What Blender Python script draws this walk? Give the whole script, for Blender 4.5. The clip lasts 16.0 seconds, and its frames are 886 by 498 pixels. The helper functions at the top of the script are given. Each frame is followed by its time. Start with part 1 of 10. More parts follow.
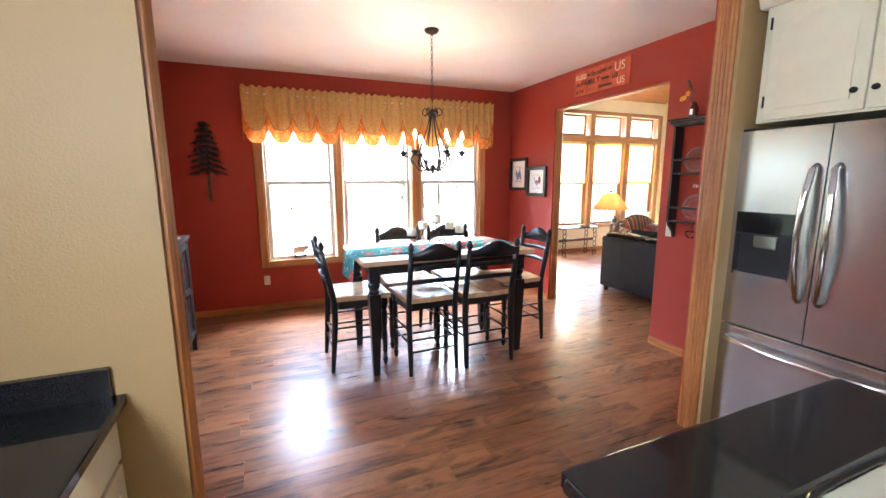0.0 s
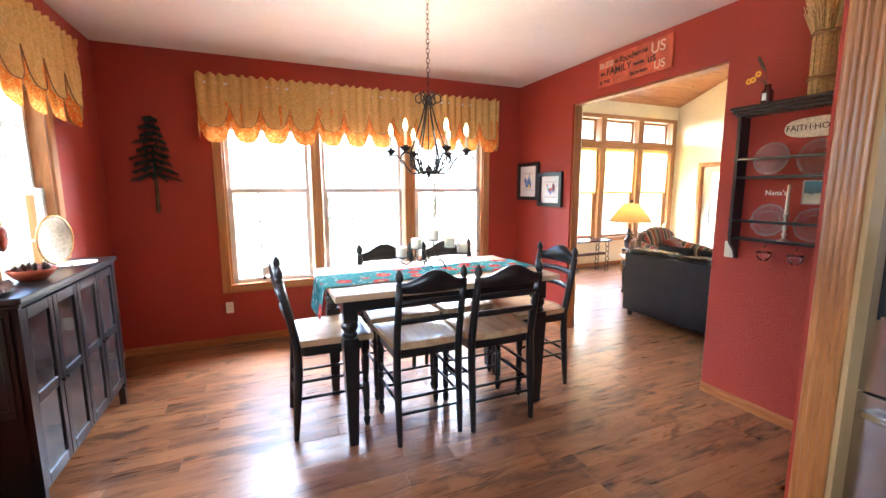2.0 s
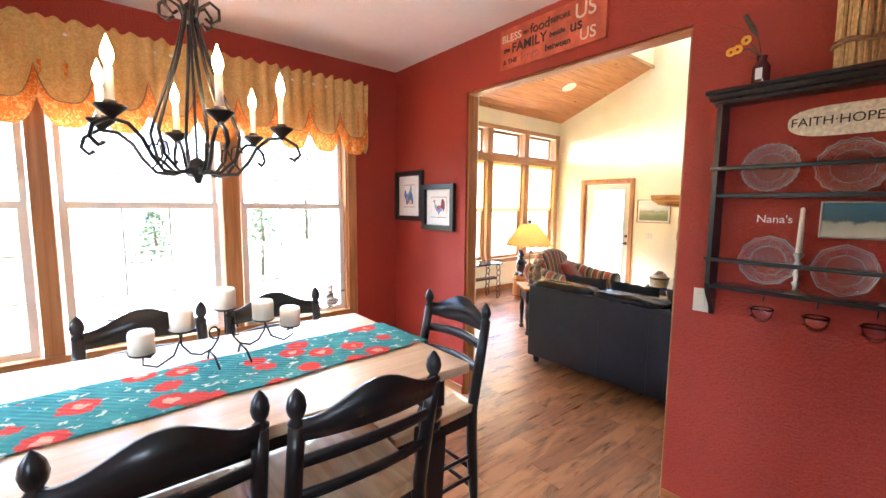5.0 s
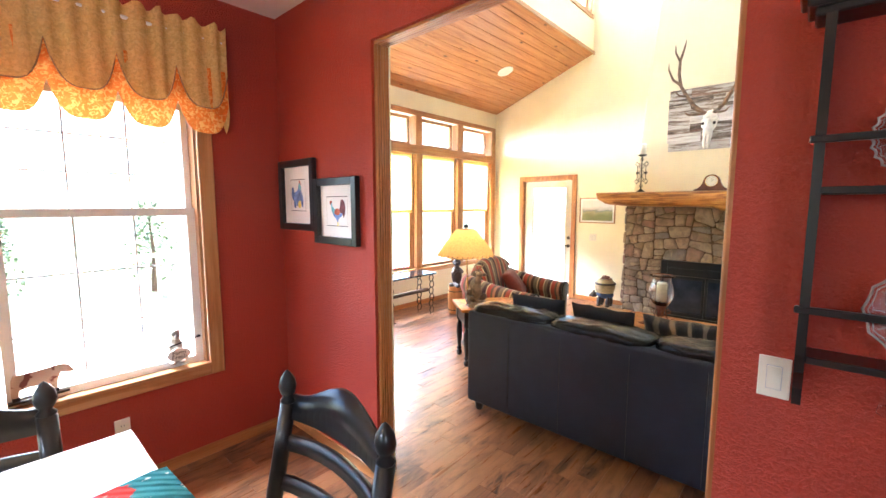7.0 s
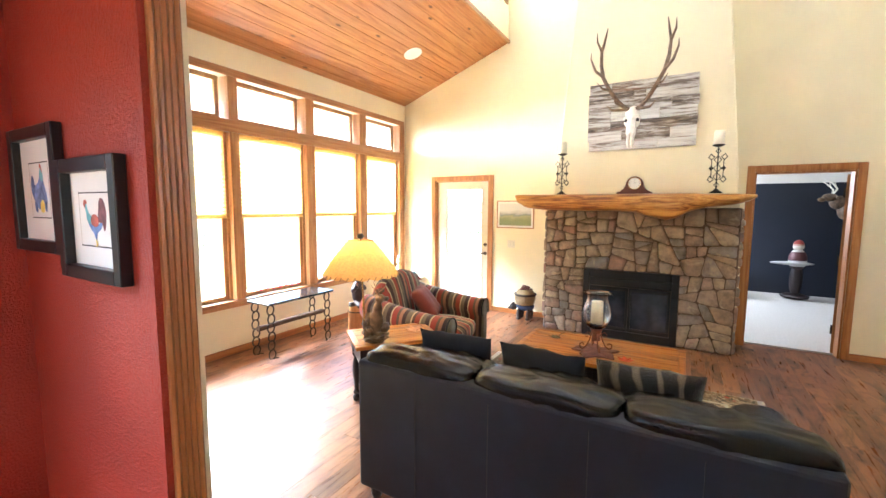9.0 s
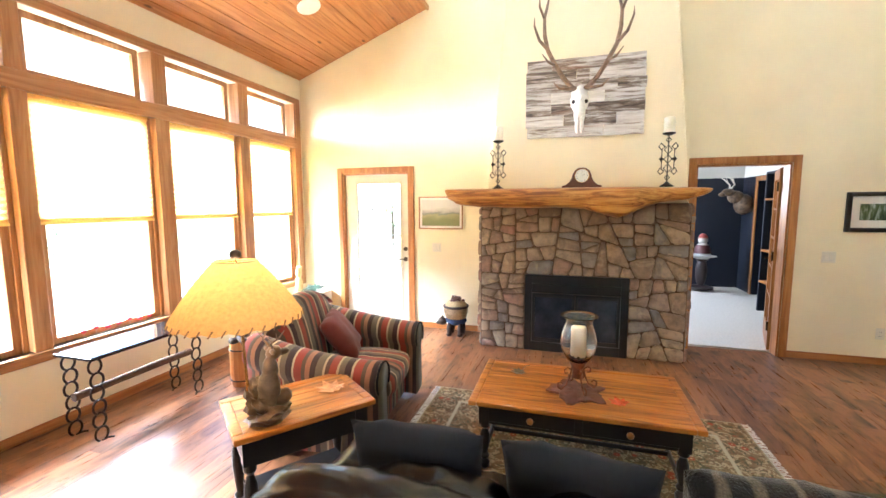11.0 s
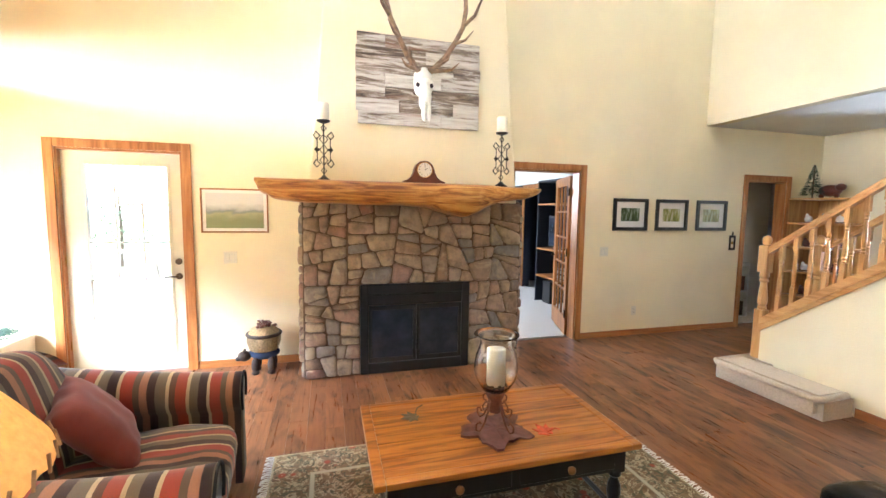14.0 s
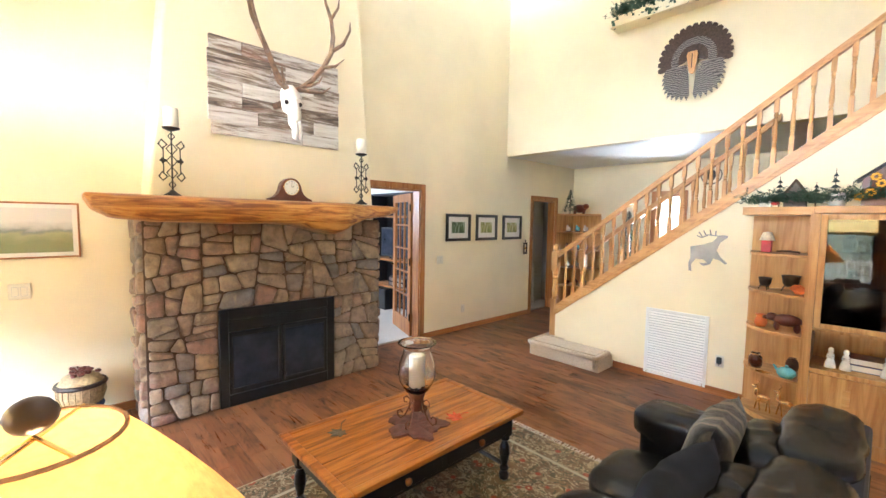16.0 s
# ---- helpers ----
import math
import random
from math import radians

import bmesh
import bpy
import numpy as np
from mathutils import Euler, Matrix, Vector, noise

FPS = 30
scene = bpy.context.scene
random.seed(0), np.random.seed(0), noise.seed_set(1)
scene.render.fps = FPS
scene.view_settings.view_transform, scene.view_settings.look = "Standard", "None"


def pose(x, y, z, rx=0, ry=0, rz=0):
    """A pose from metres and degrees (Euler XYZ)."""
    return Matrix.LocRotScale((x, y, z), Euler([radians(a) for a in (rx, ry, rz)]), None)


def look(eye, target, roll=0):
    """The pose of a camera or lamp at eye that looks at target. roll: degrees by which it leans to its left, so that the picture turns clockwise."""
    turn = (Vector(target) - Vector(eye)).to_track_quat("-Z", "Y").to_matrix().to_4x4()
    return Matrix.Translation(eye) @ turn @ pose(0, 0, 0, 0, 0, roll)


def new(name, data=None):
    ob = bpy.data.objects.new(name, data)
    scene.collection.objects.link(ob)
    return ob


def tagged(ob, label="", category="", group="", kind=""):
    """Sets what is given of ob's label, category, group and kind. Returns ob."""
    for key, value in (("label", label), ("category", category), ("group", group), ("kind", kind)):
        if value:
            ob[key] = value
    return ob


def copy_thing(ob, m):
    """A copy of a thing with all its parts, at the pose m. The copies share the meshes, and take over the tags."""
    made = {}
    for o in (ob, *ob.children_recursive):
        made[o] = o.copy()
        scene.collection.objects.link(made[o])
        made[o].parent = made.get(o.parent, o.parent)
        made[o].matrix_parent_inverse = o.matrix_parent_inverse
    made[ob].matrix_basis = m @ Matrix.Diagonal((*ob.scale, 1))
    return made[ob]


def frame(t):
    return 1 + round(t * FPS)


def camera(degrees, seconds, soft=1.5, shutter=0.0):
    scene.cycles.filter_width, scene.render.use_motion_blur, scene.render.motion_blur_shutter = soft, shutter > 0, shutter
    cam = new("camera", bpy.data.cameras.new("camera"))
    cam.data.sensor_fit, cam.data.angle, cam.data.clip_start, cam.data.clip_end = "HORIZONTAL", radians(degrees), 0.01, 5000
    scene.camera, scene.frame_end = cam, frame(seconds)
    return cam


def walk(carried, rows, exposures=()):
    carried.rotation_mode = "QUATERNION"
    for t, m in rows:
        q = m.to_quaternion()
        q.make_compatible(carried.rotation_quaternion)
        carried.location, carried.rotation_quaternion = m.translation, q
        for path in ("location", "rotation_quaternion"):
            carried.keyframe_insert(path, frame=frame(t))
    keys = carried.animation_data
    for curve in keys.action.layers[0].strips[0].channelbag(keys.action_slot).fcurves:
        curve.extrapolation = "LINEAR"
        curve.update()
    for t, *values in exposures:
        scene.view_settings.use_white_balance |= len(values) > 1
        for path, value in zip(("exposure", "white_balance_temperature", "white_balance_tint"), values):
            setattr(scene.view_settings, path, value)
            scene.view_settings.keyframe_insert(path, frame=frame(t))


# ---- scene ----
cam = camera(93.9, 16.0)
METRES, EYE, TILT, LEAN, TURN = 8.0, 1.5, 0.0, 0.0, -22.2
PATH = [
    (0, (0.479, 0.697, 1.619), (1.243, 2.516, 1.287), -0.2),
    (0.5, (0.518, 0.857, 1.624), (1.282, 2.676, 1.298), -0.2),
    (1, (0.599, 1.037, 1.592), (1.359, 2.861, 1.282), -0.2),
    (1.5, (0.695, 1.253, 1.59), (1.459, 3.078, 1.294), -0.2),
    (2, (0.79, 1.484, 1.579), (1.573, 3.303, 1.299), -0.2),
    (2.5, (0.898, 1.714, 1.589), (1.736, 3.51, 1.32), -0.3),
    (3, (1.008, 1.904, 1.592), (1.945, 3.652, 1.333), -0.2),
    (3.5, (1.163, 2.089, 1.613), (2.186, 3.789, 1.363), -0.2),
    (4, (1.3, 2.288, 1.614), (2.408, 3.937, 1.381), -0.2),
    (4.2, (1.352, 2.374, 1.604), (2.494, 4.0, 1.377), -0.1),
    (6.3, (2.157, 3.102, 1.605), (3.564, 4.508, 1.393), 0.4),
    (6.5, (2.242, 3.188, 1.617), (3.667, 4.574, 1.402), 0.1),
    (7, (2.453, 3.353, 1.625), (3.935, 4.679, 1.412), -0.0),
    (7.5, (2.667, 3.503, 1.628), (4.216, 4.749, 1.412), 0.2),
    (8, (2.891, 3.593, 1.643), (4.496, 4.767, 1.426), 0.0),
    (8.5, (3.108, 3.687, 1.65), (4.766, 4.786, 1.438), -0.0),
    (9, (3.288, 3.826, 1.631), (5.01, 4.824, 1.431), 0.3),
    (9.2, (3.378, 3.835, 1.63), (5.118, 4.801, 1.432), 0.4),
    (11.3, (4.203, 4.533, 1.63), (6.129, 5.032, 1.429), 0.2),
    (11.5, (4.235, 4.537, 1.588), (6.172, 4.994, 1.397), 0.6),
    (12, (4.412, 4.641, 1.541), (6.381, 4.94, 1.36), 0.6),
    (12.5, (4.6, 4.782, 1.515), (6.59, 4.898, 1.351), 0.6),
    (13, (4.739, 4.895, 1.528), (6.731, 4.852, 1.358), 0.7),
    (13.5, (4.846, 5.047, 1.554), (6.819, 4.775, 1.376), 0.7),
    (14, (4.909, 5.185, 1.549), (6.827, 4.649, 1.369), 0.8),
    (14.5, (4.936, 5.342, 1.556), (6.771, 4.569, 1.374), 0.9),
    (15, (4.944, 5.521, 1.596), (6.688, 4.558, 1.414), 0.9),
    (15.5, (4.969, 5.706, 1.625), (6.566, 4.514, 1.449), 1.0),
    (16, (4.961, 5.87, 1.655), (6.42, 4.509, 1.514), 0.9),
]
walk(cam, [(t, look(eye, target, roll)) for t, eye, target, roll in PATH])

# ---- world and light ----
world = bpy.data.worlds.new("sky")
scene.world = world
world.use_nodes = True
_nt = world.node_tree
_sky = _nt.nodes.new("ShaderNodeTexSky")
_sky.sky_type, _sky.sun_disc = "NISHITA", False
_sky.sun_elevation, _sky.sun_rotation = radians(62), radians(20)
_nt.links.new(_sky.outputs[0], _nt.nodes["Background"].inputs[0])
_nt.nodes["Background"].inputs[1].default_value = 0.15
scene.view_settings.exposure = 3.3
scene.view_settings.use_white_balance = True
scene.view_settings.white_balance_temperature = 5500

sun = new("sun", bpy.data.lights.new("sun", "SUN"))
sun.data.energy, sun.data.angle, sun.data.color = 4.5, radians(0.5), (1.0, 0.95, 0.88)
sun.matrix_world = look((2.0, 30.0, 56.0), (0, 0, 0))


def daylight(name, eye, target, w, h, watts, color=(0.93, 0.97, 1.0)):
    """An area lamp: a window's share of the sky from by an opening, or added fill."""
    lamp = new(name, bpy.data.lights.new(name, "AREA"))
    lamp.data.shape, lamp.data.size, lamp.data.size_y = "RECTANGLE", w, h
    lamp.data.energy, lamp.data.color = watts, color
    lamp.matrix_world = look(eye, target)
    return lamp


daylight("daylight_dining", (1.9, 9.6, 5.0), (1.9, 5.2, 0.3), 4.4, 1.8, 500)
daylight("daylight_dining_side", (-2.1, 4.5, 3.6), (1.6, 4.2, 1.0), 2.6, 2.2, 420)
daylight("daylight_living", (7.0, 10.9, 3.7), (7.0, 6.3, 0.5), 4.8, 2.6, 900)
daylight("daylight_clerestory", (7.0, 7.0, 6.9), (7.0, 4.0, 3.2), 4.6, 1.2, 200)
# added fill inside the kitchen, no window behind it; brightens the refrigerator front
daylight("kitchen_fill", (-0.55, 0.1, 2.0), (3.2, 1.5, 1.3), 1.1, 1.0, 12)
daylight("daylight_office", (12.9, 4.6, 2.2), (10.5, 2.8, 0.6), 1.2, 1.2, 22)
daylight("daylight_hall", (7.5, -2.9, 1.1), (6.9, 0.2, 2.3), 1.2, 1.2, 42)


# ---- materials ----
def rgb(c):
    return (*c, 1.0)


class Nodes:
    """A small wrapper that makes a node material step by step."""

    def __init__(self, name):
        self.m = bpy.data.materials.new(name)
        self.m.use_nodes = True
        self.t = self.m.node_tree
        self.b = self.t.nodes["Principled BSDF"]
        self.tc = None

    def n(self, kind, **vals):
        node = self.t.nodes.new(kind)
        for k, v in vals.items():
            if k in ("operation", "data_type", "blend_type", "noise_dimensions", "feature", "wave_type", "bands_direction", "vector_type", "rings_direction", "distance", "wave_profile"):
                if k == "operation":
                    node.operation = v
                elif k == "data_type":
                    node.data_type = v
                elif k == "blend_type":
                    node.blend_type = v
                elif k == "feature":
                    node.feature = v
                elif k == "wave_type":
                    node.wave_type = v
                elif k == "bands_direction":
                    node.bands_direction = v
                elif k == "wave_profile":
                    node.wave_profile = v
        return node

    def link(self, a, b):
        self.t.links.new(a, b)

    def coords(self, scale=(1, 1, 1), shift=0.0, kind="Object"):
        """Object coordinates, scaled, moved by the object's random number."""
        tc = self.n("ShaderNodeTexCoord")
        mp = self.n("ShaderNodeMapping")
        mp.inputs["Scale"].default_value = scale
        self.link(tc.outputs[kind], mp.inputs["Vector"])
        if shift:
            info = self.n("ShaderNodeObjectInfo")
            mul = self.n("ShaderNodeMath", operation="MULTIPLY")
            mul.inputs[1].default_value = shift
            self.link(info.outputs["Random"], mul.inputs[0])
            comb = self.n("ShaderNodeCombineXYZ")
            for i in range(3):
                self.link(mul.outputs[0], comb.inputs[i])
            self.link(comb.outputs[0], mp.inputs["Location"])
        return mp.outputs[0]

    def noise(self, vec, scale, detail=4.0, rough=0.55, distort=0.0):
        nz = self.n("ShaderNodeTexNoise")
        nz.inputs["Scale"].default_value = scale
        nz.inputs["Detail"].default_value = detail
        nz.inputs["Roughness"].default_value = rough
        nz.inputs["Distortion"].default_value = distort
        self.link(vec, nz.inputs["Vector"])
        return nz.outputs["Fac"]

    def ramp(self, fac, stops):
        r = self.n("ShaderNodeValToRGB")
        els = r.color_ramp.elements
        while len(els) < len(stops):
            els.new(0.5)
        for e, (p, c) in zip(els, stops):
            e.position, e.color = p, rgb(c)
        self.link(fac, r.inputs[0])
        return r.outputs[0]

    def mix(self, fac, a, b, kind="MIX"):
        mx = self.n("ShaderNodeMix", data_type="RGBA", blend_type=kind)
        for sock, val in ((mx.inputs[0], fac), (mx.inputs[6], a), (mx.inputs[7], b)):
            if isinstance(val, (int, float)):
                sock.default_value = val
            elif isinstance(val, tuple):
                sock.default_value = rgb(val)
            else:
                self.link(val, sock)
        return mx.outputs[2]

    def math(self, op, a, b):
        mm = self.n("ShaderNodeMath", operation=op)
        for sock, val in ((mm.inputs[0], a), (mm.inputs[1], b)):
            if isinstance(val, (int, float)):
                sock.default_value = val
            else:
                self.link(val, sock)
        return mm.outputs[0]

    def color(self, c):
        if isinstance(c, tuple):
            self.b.inputs["Base Color"].default_value = rgb(c)
        else:
            self.link(c, self.b.inputs["Base Color"])

    def bump(self, fac, strength, dist=0.01):
        bp = self.n("ShaderNodeBump")
        bp.inputs["Strength"].default_value = strength
        bp.inputs["Distance"].default_value = dist
        self.link(fac, bp.inputs["Height"])
        self.link(bp.outputs[0], self.b.inputs["Normal"])

    def set(self, rough=0.5, metal=0.0, spec=0.5, coat=0.0, trans=0.0, ior=1.45, alpha=1.0, sheen=0.0):
        i = self.b.inputs
        i["Roughness"].default_value, i["Metallic"].default_value = rough, metal
        i["Specular IOR Level"].default_value, i["Coat Weight"].default_value = spec, coat
        i["Transmission Weight"].default_value, i["IOR"].default_value = trans, ior
        i["Alpha"].default_value, i["Sheen Weight"].default_value = alpha, sheen
        return self

    def glow(self, c, s):
        self.b.inputs["Emission Color"].default_value = rgb(c)
        self.b.inputs["Emission Strength"].default_value = s


def vary(c, k):
    return tuple(max(0.0, min(1.0, v * k)) for v in c)


def plain(name, c, rough=0.5, metal=0.0, amount=0.15, scale=8.0, bump=0.05, bscale=80.0, **kw):
    """Paint, plastic, metal or cloth: a slightly uneven colour and a fine relief."""
    s = Nodes(name)
    v = s.coords(shift=7.0)
    s.color(s.ramp(s.noise(v, scale), [(0.3, vary(c, 1 - amount)), (0.7, vary(c, 1 + amount))]))
    if bump:
        s.bump(s.noise(v, bscale, 2), bump, 0.004)
    s.set(rough, metal, **kw)
    return s.m


def wall_paint(name, c, lump=0.35):
    s = Nodes(name)
    v = s.coords()
    s.color(s.ramp(s.noise(v, 1.3, 5), [(0.3, vary(c, 0.94)), (0.7, vary(c, 1.05))]))
    s.bump(s.ramp(s.noise(v, 95, 3, 0.6), [(0.42, (0, 0, 0)), (0.62, (1, 1, 1))]), lump, 0.006)
    s.set(0.45, spec=0.4)
    return s.m


def wood(name, c1, c2, c3, axis=0, rough=0.35, coat=0.0, knots=False, shift=11.0, ring=14.0, c4=None):
    """Wood whose grain runs along an axis (0 x, 1 y, 2 z)."""
    s = Nodes(name)
    sc = [ring, ring, ring]
    sc[axis] = ring * 0.07
    v = s.coords(tuple(sc), shift)
    g = s.noise(v, 1.0, 6, 0.62, 1.2)
    fine = [90.0, 90.0, 90.0]
    fine[axis] = 4.0
    f = s.noise(s.coords(tuple(fine), shift), 1.0, 2, 0.5)
    col = s.ramp(g, [(0.37, c1), (0.5, c2), (0.63, c3)])
    col = s.mix(s.math("MULTIPLY", f, 0.35), col, vary(c1, 0.6))
    if knots:
        vo = s.n("ShaderNodeTexVoronoi")
        sc2 = [7.0, 7.0, 7.0]
        sc2[axis] = 3.0
        s.link(s.coords(tuple(sc2), shift), vo.inputs["Vector"])
        vo.inputs["Scale"].default_value = 0.75
        k = s.ramp(vo.outputs["Distance"], [(0.05, (1, 1, 1)), (0.12, (0, 0, 0))])
        col = s.mix(k, col, vary(c1, 0.35))
    s.color(col)
    s.bump(f, 0.12, 0.002)
    s.set(rough, coat=coat)
    return s.m


def floor_wood():
    """Laminate with the look of worn, smoky hickory: strong grain, dark scrapes, each board its own tone."""
    s = Nodes("floor_wood")
    info = s.n("ShaderNodeObjectInfo")
    geo = s.n("ShaderNodeNewGeometry")
    pick = s.math("FRACT", s.math("ADD", info.outputs["Random"], geo.outputs["Random Per Island"]), 0.0)
    tone = s.ramp(pick, [(0.0, (0.13, 0.052, 0.024)), (0.35, (0.21, 0.086, 0.037)), (0.7, (0.29, 0.130, 0.055)), (1.0, (0.165, 0.066, 0.030))])
    tc = s.n("ShaderNodeTexCoord")
    add = s.n("ShaderNodeVectorMath")
    comb = s.n("ShaderNodeCombineXYZ")
    s.link(s.math("MULTIPLY", pick, 37.0), comb.inputs[0])
    s.link(s.math("MULTIPLY", pick, 91.0), comb.inputs[1])
    s.link(tc.outputs["Object"], add.inputs[0])
    s.link(comb.outputs[0], add.inputs[1])

    def layer(sx, sy, detail, distort):
        mp = s.n("ShaderNodeMapping")
        mp.inputs["Scale"].default_value = (sx, sy, 1)
        s.link(add.outputs[0], mp.inputs["Vector"])
        return s.noise(mp.outputs[0], 1.0, detail, 0.6, distort)

    smoke = s.ramp(layer(2.6, 7.0, 5, 1.0), [(0.44, (0, 0, 0)), (0.66, (1, 1, 1))])
    cloud = s.ramp(layer(1.1, 3.0, 3, 0.6), [(0.40, (0, 0, 0)), (0.62, (1, 1, 1))])
    col = s.mix(s.math("MULTIPLY", s.math("MULTIPLY", smoke, s.math("ADD", 0.45, cloud)), 0.95), tone, (0.034, 0.013, 0.008))
    grain = layer(3.0, 42.0, 4, 0.6)
    col = s.mix(s.math("MULTIPLY", s.ramp(grain, [(0.38, (0, 0, 0)), (0.72, (1, 1, 1))]), 0.40), col, (0.30, 0.140, 0.062))
    line = s.ramp(layer(1.6, 60.0, 2, 0.3), [(0.60, (0, 0, 0)), (0.70, (1, 1, 1))])
    col = s.mix(s.math("MULTIPLY", line, 0.35), col, (0.040, 0.016, 0.010))
    scrape = s.ramp(layer(55.0, 12.0, 3, 0.2), [(0.66, (0, 0, 0)), (0.72, (1, 1, 1))])
    zone = s.ramp(layer(2.2, 9.0, 2, 0.0), [(0.58, (0, 0, 0)), (0.66, (1, 1, 1))])
    col = s.mix(s.math("MULTIPLY", s.math("MULTIPLY", scrape, zone), 0.8), col, (0.02, 0.01, 0.008))
    s.color(col)
    s.bump(grain, 0.06, 0.002)
    s.set(0.30, spec=0.32, coat=0.0)
    s.link(s.ramp(grain, [(0.3, (0.26, 0.26, 0.26)), (0.7, (0.34, 0.34, 0.34))]), s.b.inputs["Roughness"])
    return s.m


def glass_mat(name, tint=(1, 1, 1), rough=0.0):
    s = Nodes(name)
    s.color(tint)
    s.set(rough, trans=1.0, ior=1.45)
    return s.m


def pressed_glass():
    """Thick patterned glass that catches the light in its relief."""
    s = Nodes("pressed_glass")
    v = s.coords()
    s.color((0.95, 0.90, 0.89))
    s.bump(s.noise(v, 60.0, 3), 0.7, 0.008)
    s.set(0.06, trans=0.96, ior=1.4, spec=0.7)
    return s.m


def thin_glass(name):
    """A window pane: clear, with a weak reflection."""
    s = Nodes(name)
    t = s.n("ShaderNodeBsdfTransparent")
    g = s.n("ShaderNodeBsdfGlossy")
    g.inputs["Roughness"].default_value = 0.02
    mx = s.n("ShaderNodeMixShader")
    mx.inputs[0].default_value = 0.03
    s.link(t.outputs[0], mx.inputs[1])
    s.link(g.outputs[0], mx.inputs[2])
    s.link(mx.outputs[0], s.t.nodes["Material Output"].inputs["Surface"])
    return s.m


def cloth_translucent(name, c, back=0.5, c2=None):
    s = Nodes(name)
    v = s.coords(shift=3.0)
    col = s.ramp(s.noise(v, 60.0, 3), [(0.3, vary(c, 0.86)), (0.7, vary(c, 1.1))])
    if c2:
        col = s.mix(s.ramp(s.noise(v, 38.0, 3, 0.6, 1.5), [(0.50, (0, 0, 0)), (0.58, (1, 1, 1))]), col, c2)
    d = s.n("ShaderNodeBsdfDiffuse")
    t = s.n("ShaderNodeBsdfTranslucent")
    mx = s.n("ShaderNodeMixShader")
    mx.inputs[0].default_value = back
    for node in (d, t):
        s.link(col, node.inputs["Color"])
    s.link(d.outputs[0], mx.inputs[1])
    s.link(t.outputs[0], mx.inputs[2])
    s.link(mx.outputs[0], s.t.nodes["Material Output"].inputs["Surface"])
    return s.m


def stripes(name, cols, axis=0, period=0.42, rough=0.85):
    """Woven stripes across an axis of the object."""
    s = Nodes(name)
    v = s.coords()
    sep = s.n("ShaderNodeSeparateXYZ")
    s.link(v, sep.inputs[0])
    wob = s.math("MULTIPLY", s.noise(v, 5.0, 2), 0.02)
    u = s.math("FRACT", s.math("DIVIDE", s.math("ADD", sep.outputs[axis], wob), period), 0.0)
    r = s.n("ShaderNodeValToRGB")
    r.color_ramp.interpolation = "CONSTANT"
    els = r.color_ramp.elements
    while len(els) < len(cols):
        els.new(0.5)
    for e, (p, c) in zip(els, cols):
        e.position, e.color = p, rgb(c)
    s.link(u, r.inputs[0])
    fz = s.noise(v, 220.0, 2)
    s.color(s.mix(s.math("MULTIPLY", fz, 0.4), r.outputs[0], (0.1, 0.05, 0.035)))
    s.bump(fz, 0.3, 0.002)
    s.set(rough, spec=0.2, sheen=0.2)
    return s.m


OAK = ((0.30, 0.11, 0.03), (0.42, 0.17, 0.05), (0.52, 0.24, 0.08))
M = {}
M["red"] = wall_paint("red_wall_paint", (0.34, 0.038, 0.020), 0.5)
M["yellow"] = wall_paint("yellow_wall_paint", (0.84, 0.75, 0.53), 0.15)
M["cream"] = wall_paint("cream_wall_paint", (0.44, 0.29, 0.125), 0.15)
M["ceiling"] = wall_paint("ceiling_paint", (0.80, 0.79, 0.78), 0.3)
M["navy"] = wall_paint("dark_wall_paint", (0.018, 0.022, 0.035), 0.2)
M["greywall"] = wall_paint("grey_wall_paint", (0.45, 0.46, 0.5), 0.2)
M["floor"] = floor_wood()
M["oak_x"] = wood("honey_oak_x", *OAK, axis=0)
M["oak_y"] = wood("honey_oak_y", *OAK, axis=1)
M["oak_z"] = wood("honey_oak_z", *OAK, axis=2)
M["trim_x"] = wood("window_oak_x", (0.34, 0.15, 0.05), (0.46, 0.22, 0.08), (0.54, 0.29, 0.12), axis=0)
M["trim_y"] = wood("window_oak_y", (0.34, 0.15, 0.05), (0.46, 0.22, 0.08), (0.54, 0.29, 0.12), axis=1)
M["trim_z"] = wood("window_oak_z", (0.34, 0.15, 0.05), (0.46, 0.22, 0.08), (0.54, 0.29, 0.12), axis=2)
M["lightoak"] = wood("light_oak", (0.46, 0.22, 0.07), (0.62, 0.34, 0.12), (0.70, 0.42, 0.17), axis=2)
M["lightoak_x"] = wood("light_oak_x", (0.46, 0.22, 0.07), (0.60, 0.32, 0.11), (0.68, 0.40, 0.16), axis=0)
M["pine"] = wood("pine_boards", (0.40, 0.155, 0.045), (0.52, 0.22, 0.07), (0.60, 0.28, 0.10), axis=0, rough=0.32, knots=True)
M["table_oak"] = wood("table_oak", (0.20, 0.062, 0.010), (0.42, 0.150, 0.020), (0.54, 0.215, 0.032), axis=1, rough=0.32, coat=0.15, ring=20.0)
M["maple_x"] = wood("pale_maple_x", (0.58, 0.42, 0.26), (0.66, 0.49, 0.31), (0.72, 0.56, 0.37), axis=0, rough=0.3, coat=0.25)
M["seat"] = wood("seat_maple", (0.50, 0.32, 0.17), (0.60, 0.41, 0.23), (0.68, 0.49, 0.29), axis=1, rough=0.25, coat=0.4)
M["logwood"] = wood("mantel_log", (0.20, 0.065, 0.012), (0.48, 0.21, 0.04), (0.64, 0.34, 0.08), axis=1, rough=0.4, knots=True, ring=22.0)
M["black"] = plain("black_paint", (0.012, 0.012, 0.013), 0.28, bump=0.02)
M["iron"] = plain("dark_iron", (0.03, 0.026, 0.024), 0.42, 0.7)
